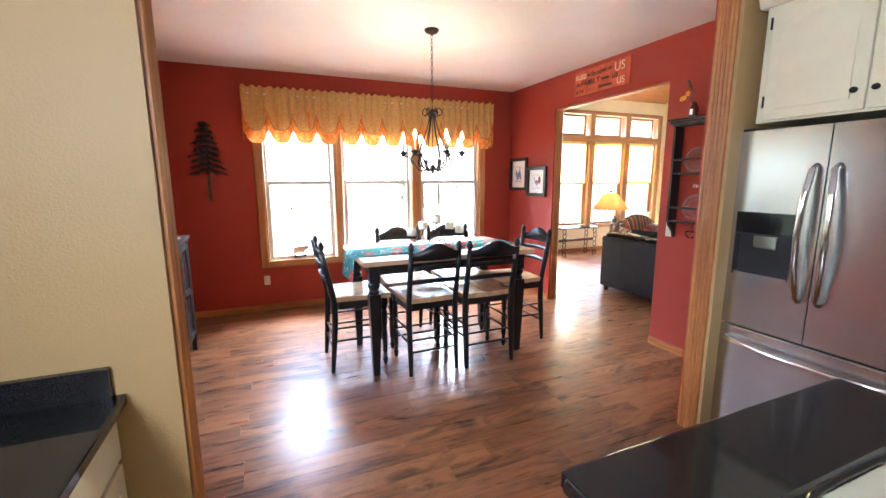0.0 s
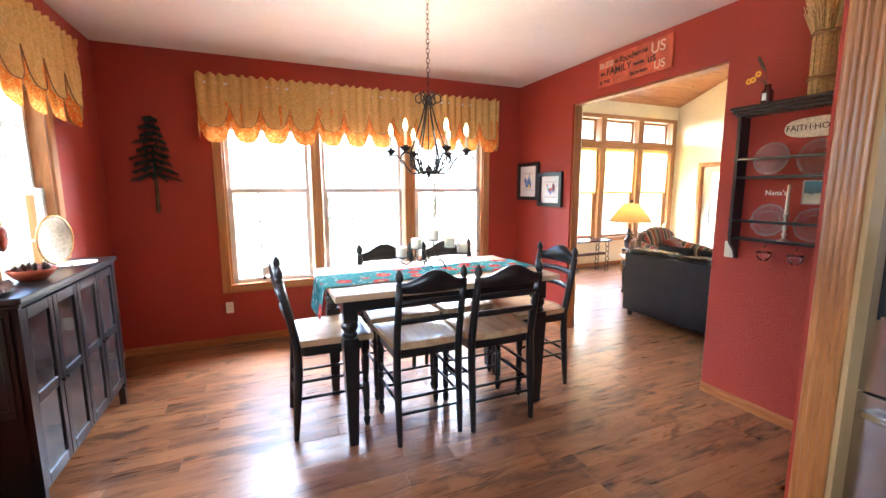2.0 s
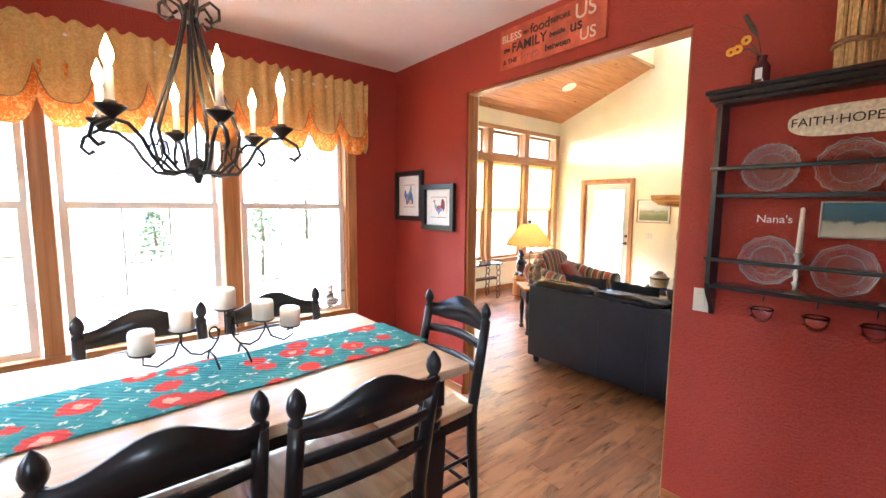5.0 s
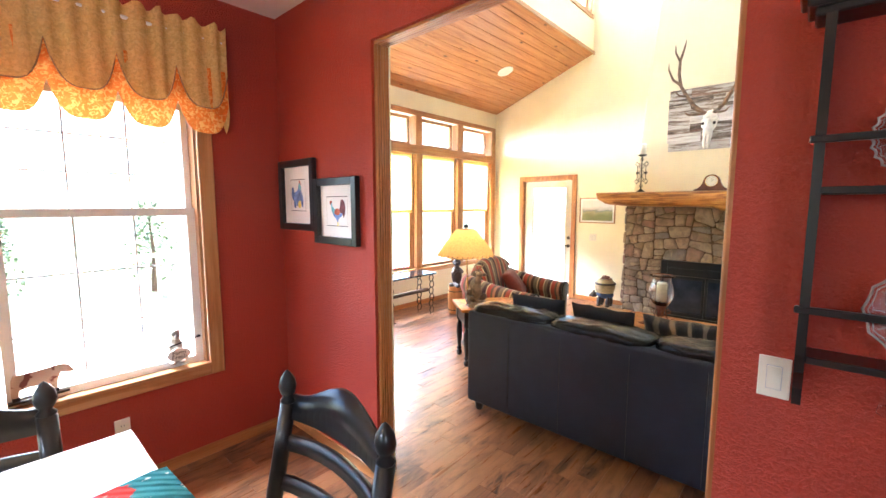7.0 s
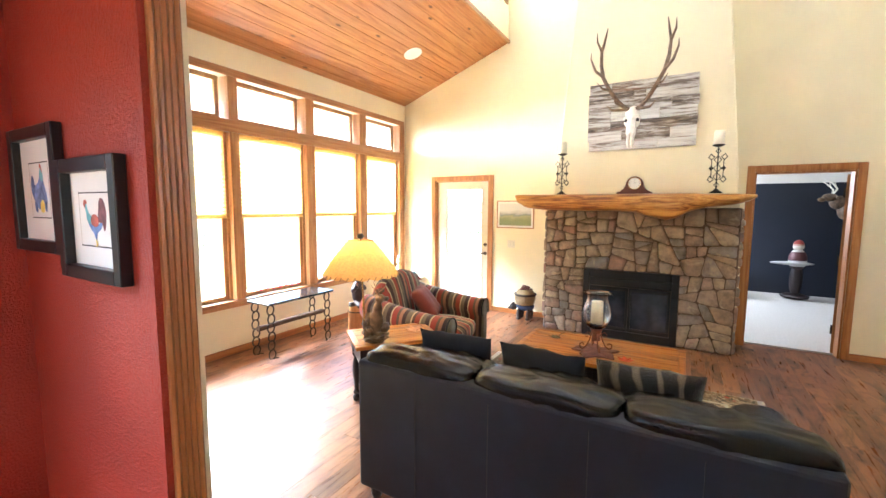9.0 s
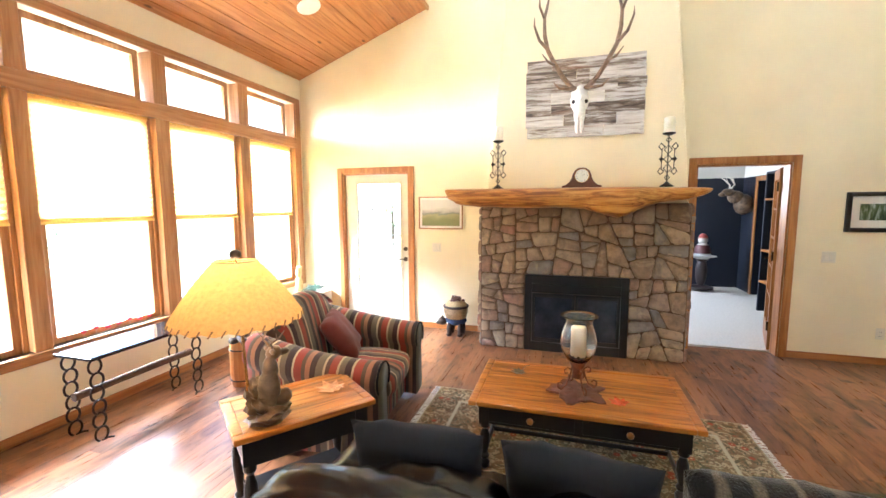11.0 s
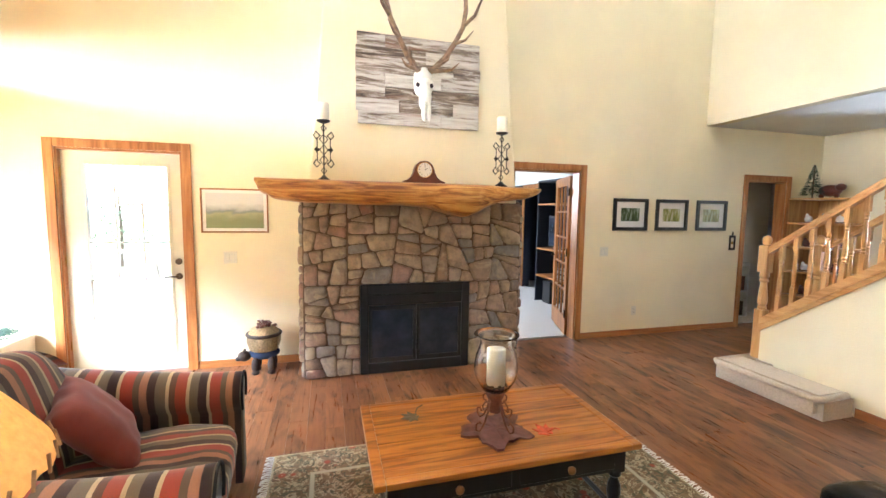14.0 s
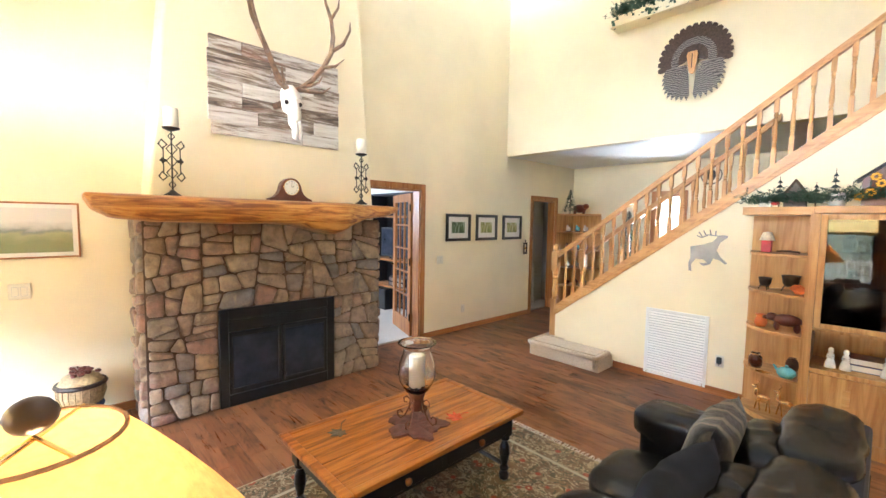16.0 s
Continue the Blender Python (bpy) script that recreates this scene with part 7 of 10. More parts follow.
def skull():
    s = thing("elk_skull", "bleached elk skull with large brown antlers mounted on the board panel", "trophy", (8.46, 4.385, 2.52))
    part("wall_bracket", T([(0.0, 0, 0.12), (0.20, 0, 0.14), (0.352, 0, 0.14)], 0.03, 8), M["bark"], s)
    part("skull", Bl(((0.03, 0, 0.18), 0.08, 0.09, 0.085), ((0.0, 0, 0.09), 0.065, 0.095, 0.10), ((-0.06, 0, -0.02), 0.055, 0.062, 0.13), ((-0.11, 0.022, -0.15), 0.034, 0.026, 0.085), ((-0.11, -0.022, -0.15), 0.034, 0.026, 0.085), ((0.0, 0.075, 0.12), 0.04, 0.025, 0.035), ((0.0, -0.075, 0.12), 0.04, 0.025, 0.035), seg=16, rings=10, wob=0.12), M["bone"], s, smooth=True)
    for e in (-1, 1):
        # dark lump in place of the shade inside the hollow socket
        part("eye_socket", Bl(((-0.045, e * 0.068, 0.09), 0.014, 0.02, 0.02)), M["inkdark"], s)
    for e in (-1, 1):
        def P(y, z, x=0.0):
            return (x, e * y, z)
        part("antler", T([P(0.03, 0.21), P(0.09, 0.24, -0.02), P(0.18, 0.32, -0.07), P(0.27, 0.44, -0.12), P(0.35, 0.58, -0.13), P(0.39, 0.74, -0.10), P(0.40, 0.92, -0.05), P(0.37, 1.08, 0.0), P(0.35, 1.2, 0.02)], 0.03, 10, [0.026, 0.027, 0.025, 0.024, 0.022, 0.022, 0.018, 0.014, 0.004]), M["antler"], s, smooth=True)
        part("tine", T([P(0.06, 0.225, -0.02), P(0.14, 0.20, -0.12), P(0.22, 0.19, -0.2), P(0.28, 0.24, -0.24)], 0.015, 8, [0.02, 0.017, 0.012, 0.003]), M["antler"], s, smooth=True)
        part("tine", T([P(0.08, 0.24, -0.02), P(0.13, 0.25, -0.13), P(0.18, 0.27, -0.2), P(0.20, 0.33, -0.24)], 0.015, 8, [0.018, 0.015, 0.011, 0.003]), M["antler"], s, smooth=True)
        part("tine", T([P(0.27, 0.44, -0.12), P(0.34, 0.44, -0.22), P(0.40, 0.50, -0.28)], 0.013, 8, [0.017, 0.012, 0.003]), M["antler"], s, smooth=True)
        part("tine", T([P(0.36, 0.60, -0.13), P(0.44, 0.66, -0.2), P(0.49, 0.78, -0.24), P(0.49, 0.86, -0.24)], 0.013, 8, [0.019, 0.016, 0.011, 0.003]), M["antler"], s, smooth=True)
        part("tine", T([P(0.40, 0.92, -0.05), P(0.45, 1.02, -0.1), P(0.45, 1.12, -0.12)], 0.012, 8, [0.016, 0.012, 0.003]), M["antler"], s, smooth=True)

    s.scale = (1.0, 0.86, 0.95)


skull()


def mantel_candle(y, h=1.0):
    c = thing("candlestick", "tall black openwork iron candlestick on the mantel", "candlestick", (8.72, y, 1.80), group="candlesticks on the mantel")
    part("base", L([(0.0, 0.0), (0.065, 0.001), (0.06, 0.012), (0.03, 0.03), (0.012, 0.05), (0.0, 0.05)], 16), M["iron"], c, smooth=True)
    part("stem", T([(0, 0, 0.05), (0, 0, 0.50)], 0.006, 6), M["iron"], c)
    for z in (0.09, 0.455):
        part("ornament", T([(0, 0, z - 0.03), (0, 0.022, z), (0, 0, z + 0.03), (0, -0.022, z)], 0.005, 5, closed=True), M["iron"], c)
    for z in (0.18, 0.27, 0.36):
        part("ornament", T([(0, 0, z - 0.045), (0, 0.035, z), (0, 0, z + 0.045), (0, -0.035, z)], 0.0055, 5, closed=True), M["iron"], c)
    for e in (-1, 1):
        for z in (0.15, 0.39):
            part("leaf_ornament", T([(0, e * 0.03, z), (0, e * 0.065, z + 0.035), (0, e * 0.085, z), (0, e * 0.06, z - 0.03)], 0.0065, 5, closed=True), M["iron"], c, smooth=True)
        part("side_bar", T([(0, e * 0.055, 0.17), (0, e * 0.055, 0.37)], 0.0045, 5), M["iron"], c)
        part("rosette", Bl(((0, e * 0.055, 0.27), 0.006, 0.025, 0.013), ((0, e * 0.06, 0.27), 0.006, 0.01, 0.025)), M["iron"], c)
    part("pan", L([(0.02, 0.495), (0.055, 0.51), (0.06, 0.52), (0.0, 0.515)], 16), M["iron"], c, smooth=True)
    part("candle", L([(0.05, 0.518), (0.05, 0.66), (0.044, 0.668), (0.0, 0.660)], 18), M["candle"], c, "white pillar candle", smooth=True)


mantel_candle(5.21)
mantel_candle(3.54)


def mantel_clock():
    c = thing("mantel_clock", "dark mahogany tambour mantel clock with a white dial", "clock", (8.62, 4.34, 1.80), -90)
    pts = [(-0.19, 0.0), (0.19, 0.0), (0.19, 0.018), (0.15, 0.03), (0.115, 0.06), (0.095, 0.10), (0.09, 0.13), (0.07, 0.17), (0.035, 0.195), (0, 0.20), (-0.035, 0.195), (-0.07, 0.17), (-0.09, 0.13), (-0.095, 0.10), (-0.115, 0.06), (-0.15, 0.03), (-0.19, 0.018)]
    part("case", S(pts, -0.04, 0.04), M["mahogany"], c)
    part("dial", S([(0.066 * math.cos(a), 0.118 + 0.066 * math.sin(a)) for a in [k * math.pi / 16 for k in range(32)]], -0.045, -0.041), M["paper"], c, "white dial")
    part("bezel", T([(0.068 * math.cos(a), -0.045, 0.118 + 0.068 * math.sin(a)) for a in [k * math.pi / 16 for k in range(32)]], 0.004, 6, closed=True), M["brass"], c, smooth=True)
    for k in range(12):
        a = k * math.pi / 6
        text(str(k if k else 12), 0.016, M["inkdark"], c, pose(0.052 * math.sin(a), -0.0462, 0.118 + 0.052 * math.cos(a), 90, 0, 0))
    part("hour_hand", T([(0, -0.048, 0.118), (0.026, -0.048, 0.134)], 0.0018, 4), M["inkdark"], c)
    part("minute_hand", T([(0, -0.049, 0.118), (0.004, -0.049, 0.162)], 0.0014, 4), M["inkdark"], c)


mantel_clock()


# ---- door to the deck ----
def deck_door():
    d = tagged(new("door_1"), "cream painted door with a full gridded glass light", kind="structure")
    x0, x1 = 9.315, 9.36
    ya, yb, z1 = 6.495, 7.415, 2.035
    ga, gb, gz0, gz1 = 6.61, 7.245, 0.19, 1.92
    part("door_leaf", holed("y", x0, x1, ya, yb, 0.012, z1, [(ga, gb, gz0, gz1)]), M["doorpaint"], d)
    part("glass_frame", B((x0 - 0.008, x0, ga - 0.025, ga, gz0 - 0.025, gz1 + 0.025), (x0 - 0.008, x0, gb, gb + 0.025, gz0 - 0.025, gz1 + 0.025), (x0 - 0.008, x0, ga, gb, gz0 - 0.025, gz0), (x0 - 0.008, x0, ga, gb, gz1, gz1 + 0.025), bevel=0.002), M["doorpaint"], d)
    bars = [(x0 + 0.012, x0 + 0.028, ga + (gb - ga) * k / 3 - 0.007, ga + (gb - ga) * k / 3 + 0.007, gz0, gz1) for k in (1, 2)]
    bars += [(x0 + 0.013, x0 + 0.027, ga, gb, gz0 + (gz1 - gz0) * k / 5 - 0.007, gz0 + (gz1 - gz0) * k / 5 + 0.007) for k in (1, 2, 3, 4)]
    part("glazing_bar", B(*bars), M["white"], d)
    p = part("pane", B((x0 + 0.03, x0 + 0.033, ga, gb, gz0, gz1)), M["pane"], d)
    p.visible_shadow = False
    h = part("door_handle", L([(0.0, 0), (0.03, 0.001), (0.03, 0.008), (0.0, 0.01)], 14), M["bronze"], d, "dark bronze lever handle")
    h.matrix_basis = pose(x0 - 0.001, 6.54, 0.905, 0, -90, 0)
    part("lever", T([(x0 - 0.005, 6.54, 0.905), (x0 - 0.05, 6.54, 0.905), (x0 - 0.055, 6.58, 0.91), (x0 - 0.05, 6.65, 0.905)], 0.008, 8), M["bronze"], d, smooth=True)
    b = part("deadbolt", L([(0.0, 0), (0.03, 0.001), (0.028, 0.012), (0.0, 0.014)], 14), M["bronze"], d)
    b.matrix_basis = pose(x0 - 0.001, 6.54, 1.045, 0, -90, 0)
    for z in (0.25, 1.02, 1.8):
        part("hinge", T([(x0 - 0.006, yb + 0.004, z), (x0 - 0.006, yb + 0.004, z + 0.09)], 0.006, 8), M["brass"], d)


deck_door()


# ---- french door and office ----
def french_door():
    d = tagged(new("door_2"), "open oak french door with fifteen glass panes", kind="structure")
    d.matrix_basis = pose(9.44, 2.29, 0.012, 0, 0, -19)
    w, h = 0.80, 2.0
    part("door_frame", B((0, 0.10, -0.018, 0.018, 0, h), (w - 0.10, w, -0.018, 0.018, 0, h), (0.10, w - 0.10, -0.018, 0.018, 0, 0.22), (0.10, w - 0.10, -0.018, 0.018, h - 0.11, h)), M["oak_z"], d)
    a, b, z0, z1 = 0.10, w - 0.10, 0.22, h - 0.11
    bars = [(a + (b - a) * k / 3 - 0.011, a + (b - a) * k / 3 + 0.011, -0.012, 0.012, z0, z1) for k in (1, 2)]
    bars += [(a, b, -0.011, 0.011, z0 + (z1 - z0) * k / 5 - 0.011, z0 + (z1 - z0) * k / 5 + 0.011) for k in (1, 2, 3, 4)]
    part("glazing_bar", B(*bars), M["oak_z"], d)
    p = part("pane", B((a, b, -0.002, 0.002, z0, z1)), M["pane"], d)
    p.visible_shadow = False
    for z in (0.22, 1.0, 1.75):
        part("hinge", B((-0.012, 0.006, 0.018, 0.035, z, z + 0.10)), M["bronze"], d)
    part("door_handle", T([(w - 0.05, 0.018, 0.95), (w - 0.05, 0.06, 0.95)], 0.012, 8), M["bronze"], d)


french_door()


def statue_paint():
    s = Nodes("painted_statue")
    sep = s.n("ShaderNodeSeparateXYZ")
    s.link(s.coords(), sep.inputs[0])
    r = s.n("ShaderNodeValToRGB")
    r.color_ramp.interpolation = "CONSTANT"
    els = r.color_ramp.elements
    while len(els) < 6:
        els.new(0.5)
    for e, (p, c) in zip(els, ((0.0, (0.03, 0.02, 0.02)), (0.60, (0.50, 0.50, 0.50)), (0.71, (0.10, 0.03, 0.03)), (0.86, (0.55, 0.50, 0.46)), (0.97, (0.42, 0.28, 0.22)), (1.0, (0.30, 0.04, 0.03)))):
        e.position, e.color = p, rgb(c)
    s.link(sep.outputs[2], r.inputs[0])
    s.color(r.outputs[0])
    s.set(0.5)
    return s.m


M["statue"] = statue_paint()


def office():
    struct("wall_office_inner", holed("x", 1.10, 1.25, 9.42, 13.4, 0, 2.12, [(11.95, 12.75, 0, 2.03)]), M["navy"])
    struct("wall_office_inner_top", B((9.42, 13.4, 1.10, 1.25, 2.12, 2.5), (13.38, 13.4, 1.25, 5.6, 2.12, 2.5)), M["paper"])
    struct("trim_office_door", B((11.87, 11.95, 1.25, 1.27, 0, 2.11), (12.75, 12.83, 1.25, 1.27, 0, 2.11), (11.95, 12.75, 1.25, 1.27, 2.03, 2.11), bevel=0.004), M["oak_z"])
    c = thing("media_shelf", "dark navy built-in shelving with oak-edged shelves in the office", "shelving", (10.9, 1.44, 0))
    part("body", B((-0.55, -0.52, -0.18, 0.2, 0, 2.1), (0.55, 0.58, -0.18, 0.2, 0, 2.1), (-0.52, 0.55, -0.18, -0.16, 0, 2.1), (-0.52, 0.55, -0.16, 0.2, 2.07, 2.1)), M["navy"], c)
    for z in (0.45, 0.92, 1.68):
        part("shelf_board", B((-0.52, 0.55, -0.16, 0.21, z, z + 0.03)), M["oak_x"], c, "oak shelf")
    t = thing("television", "flat black television with a pale screen on the office shelving", "television", (10.9, 1.47, 0.95))
    part("screen_case", B((-0.42, 0.42, -0.03, 0.03, 0.03, 0.55), (-0.12, 0.12, -0.06, 0.06, 0, 0.03)), M["darkplastic"], t)
    part("screen", B((-0.39, 0.39, 0.0305, 0.033, 0.06, 0.52)), M["dullmirror"], t)
    for k, z in enumerate((0.48, 0.56)):
        b = thing("receiver", "black audio component stacked on the office shelf", "audio equipment", (10.75, 1.46, z + 0.0005))
        part("case", B((-0.22, 0.22, -0.12, 0.12, 0.0, 0.078)), M["darkplastic"], b)
        part("front_panel", B((-0.2, 0.2, 0.1205, 0.124, 0.01, 0.065)), M["pewter"], b)
    s = thing("speaker", "black loudspeaker on the lowest office shelf", "speaker", (11.2, 1.46, 0.0))
    part("case", B((-0.12, 0.12, -0.12, 0.12, 0, 0.38), bevel=0.01), M["darkplastic"], s)
    # mounted deer head
    d = thing("deer_mount", "mounted whitetail deer head with antlers on the dark office wall", "trophy", (13.0, 1.27, 1.62))
    part("head", Bl(((0, 0.10, 0.0), 0.16, 0.16, 0.19), ((-0.03, 0.24, 0.13), 0.10, 0.14, 0.12), ((-0.08, 0.38, 0.22), 0.075, 0.11, 0.07), ((-0.12, 0.49, 0.18), 0.04, 0.06, 0.04), seg=12, rings=8), M["deer"], d, smooth=True)
    for e in (-1, 1):
        part("antler", T([(e * 0.03, 0.33, 0.28), (e * 0.12, 0.30, 0.36), (e * 0.17, 0.38, 0.46), (e * 0.14, 0.48, 0.52)], 0.014, 6, [0.016, 0.014, 0.011, 0.004]), M["bone"], d, smooth=True)
        part("tine", T([(e * 0.15, 0.33, 0.41), (e * 0.14, 0.36, 0.52)], 0.01, 6, [0.011, 0.003]), M["bone"], d)
        part("ear", Bl(((e * 0.13, 0.30, 0.22), 0.06, 0.015, 0.03)), M["deer"], d)
    solo("fisherman_statue", Bl(((0, 0, 0.05), 0.22, 0.22, 0.05), ((0, 0, 0.35), 0.11, 0.10, 0.30), ((0, 0, 0.72), 0.17, 0.14, 0.20), ((0, 0, 0.97), 0.085, 0.085, 0.11), ((-0.12, 0.1, 0.66), 0.07, 0.32, 0.035), seg=12, rings=8), M["statue"], "dark painted fisherman statue in a red cap holding a fish", "statue", (12.95, 2.0, 0.004), smooth=True)
    c2 = thing("night_chest", "small dark wooden chest against the office wall", "cabinet", (12.8, 3.35, 0.004))
    part("body", B((-0.2, 0.3, -0.3, 0.3, 0.0, 0.55), bevel=0.01), M["mahogany"], c2)
    part("door", B((-0.215, -0.2, -0.28, 0.28, 0.05, 0.5), bevel=0.004), M["mahogany"], c2)
    part("door_handle", T([(-0.23, -0.20, 0.3), (-0.26, -0.20, 0.27), (-0.23, -0.20, 0.22)], 0.006, 6), M["pewter"], c2)
    struct("trim_office_window", B((11.52, 11.6, 5.58, 5.6, 0.72, 2.18), (12.8, 12.88, 5.58, 5.6, 0.72, 2.18), (11.6, 12.8, 5.58, 5.6, 0.72, 0.8), (11.6, 12.8, 5.58, 5.6, 2.1, 2.18)), M["oak_z"])


office()

# ---- pictures on the long wall ----
def photo(name, c1, c2, c3, axis=2):
    s = Nodes(name)
    v = s.coords((1, 14, 3))
    n = s.noise(v, 2.2, 5)
    s.color(s.ramp(n, [(0.35, c1), (0.5, c2), (0.65, c3)]))
    s.set(0.15, spec=0.6)
    return s.m


for (_a, _b), _m in zip(((1.295, 1.80), (0.67, 1.168), (0.02, 0.522)), (photo("forest_photo", (0.03, 0.05, 0.03), (0.10, 0.14, 0.07), (0.36, 0.42, 0.36)), photo("meadow_photo", (0.10, 0.14, 0.04), (0.35, 0.35, 0.12), (0.6, 0.6, 0.5)), photo("aspen_photo", (0.10, 0.12, 0.05), (0.35, 0.33, 0.12), (0.6, 0.65, 0.5)))):
    framed("framed_picture", "black-framed landscape photograph with a white mount on the yellow wall", _a, _b, 1.345, 1.742, 9.28, "y", _m, 0.075, 0.042, depth=0.028)


def lake_art():
    s = Nodes("lake_print")
    v = s.coords((1, 4, 6))
    sep = s.n("ShaderNodeSeparateXYZ")
    s.link(s.coords(), sep.inputs[0])
    z = s.math("ADD", s.math("MULTIPLY", sep.outputs[2], 3.2), s.math("ADD", 0.35, s.math("MULTIPLY", s.noise(v, 2.0, 6), 0.35)))
    s.color(s.ramp(z, [(0.25, (0.24, 0.27, 0.14)), (0.42, (0.36, 0.37, 0.22)), (0.5, (0.24, 0.27, 0.24)), (0.6, (0.50, 0.50, 0.48)), (0.75, (0.66, 0.66, 0.64))]))
    s.set(0.12, spec=0.6)
    return s.m


framed("framed_picture", "landscape print in a thin oak frame beside the fireplace", 5.74, 6.33, 1.32, 1.738, 9.28, "y", lake_art(), 0.03, 0.013, depth=0.02, frame_mat="oak_z")
_c = thing("wall_clock", "small dark metal pendulum ornament on the yellow wall", "wall decoration", (9.278, -0.12, 1.08))
part("case", B((-0.02, 0, -0.045, 0.045, 0.0, 0.03), (-0.02, 0, -0.045, -0.035, 0.03, 0.17), (-0.02, 0, 0.035, 0.045, 0.03, 0.17), (-0.02, 0, -0.045, 0.045, 0.17, 0.2)), M["iron"], _c)
part("finial", Bl(((-0.01, 0, 0.225), 0.008, 0.014, 0.028)), M["iron"], _c)
part("pendulum", Bl(((-0.01, 0, 0.10), 0.006, 0.02, 0.02)), M["brass"], _c)

# ---- ceiling speaker ----
_s = thing("ceiling_speaker", "round white speaker grille flush in the board ceiling", "speaker", (8.13, 7.12, 3.66))
_s.matrix_basis = Matrix.Translation((8.13, 7.12, zc0 + (LY - 7.12) * math.tan(slope) - 0.002)) @ pose(0, 0, 0, -math.degrees(slope), 0, 0)
part("grille", L([(0.0, -0.008), (0.105, -0.008), (0.105, 0.0), (0.0, 0.0)], 28), M["white"], _s)
part("ring", L([(0.105, -0.011), (0.125, -0.009), (0.125, 0.0), (0.105, 0.0)], 28), M["white"], _s)


# ---- living room furniture ----
def leather_cushion(bm, x0, x1, y0, y1, z0, z1, seed, puff=0.03, nx=12, ny=16, nz=7, p=5.0, wr=0.012):
    """A stuffed cushion with creases."""
    cx, cy, cz = (x0 + x1) / 2, (y0 + y1) / 2, (z0 + z1) / 2
    hx, hy, hz = (x1 - x0) / 2, (y1 - y0) / 2, (z1 - z0) / 2
    rings, seg = 20, 44
    rows = []
    for i in range(rings + 1):
        th = math.pi * i / rings
        row = []
        for k in range(seg):
            ph = 2 * math.pi * k / seg
            d = [math.sin(th) * math.cos(ph), math.sin(th) * math.sin(ph), math.cos(th)]
            s = sum(abs(q) ** p for q in d) ** (-1.0 / p)
            d = [q * s for q in d]
            q = Vector((cx + hx * d[0], cy + hy * d[1], cz + hz * d[2]))
            w = wr * noise.noise(Vector((q.x * 5 + seed, q.y * 16, q.z * 8))) + wr * 0.8 * noise.noise(Vector((q.x * 22, q.y * 9 + seed, q.z * 14)))
            row.append(q + Vector(d).normalized() * w)
        rows.append(row)
    top, bot = bm.verts.new(rows[0][0]), bm.verts.new(rows[-1][0])
    mid = [[bm.verts.new(q) for q in row] for row in rows[1:-1]]
    for k in range(seg):
        k2 = (k + 1) % seg
        bm.faces.new((top, mid[0][k], mid[0][k2]))
        bm.faces.new((bot, mid[-1][k2], mid[-1][k]))
        for a, b in zip(mid, mid[1:]):
            bm.faces.new((a[k], b[k], b[k2], a[k2]))
    return bm


def C(*a, **k):
    return leather_cushion(bmesh.new(), *a, **k)


def pillow(hw, hh, thick, seed):
    """A square cushion, thin at its seams, full in its middle."""
    bm = bmesh.new()
    n = 16
    for f in (1, -1):
        g = []
        for a in range(n + 1):
            row = []
            for b in range(n + 1):
                u, v = a / n * 2 - 1, b / n * 2 - 1
                th = thick * ((1 - u ** 4) * (1 - v ** 4)) ** 0.5
                pin = 1 - 0.06 * (u * u * (1 - v * v) + v * v * (1 - u * u))
                wave = 0.008 * noise.noise(Vector((u * 3, v * 3, seed)))
                row.append(bm.verts.new((u * hw * pin, f * th + (wave if abs(u) < 1 and abs(v) < 1 else 0), v * hh * pin + 0.01 * noise.noise(Vector((u * 3, v * 3, seed))))))
            g.append(row)
        for a in range(n):
            for b in range(n):
                q = (g[a][b], g[a + 1][b], g[a + 1][b + 1], g[a][b + 1])
                bm.faces.new(q if f < 0 else q[::-1])
    bmesh.ops.remove_doubles(bm, verts=bm.verts[:], dist=0.0005)
    return bm


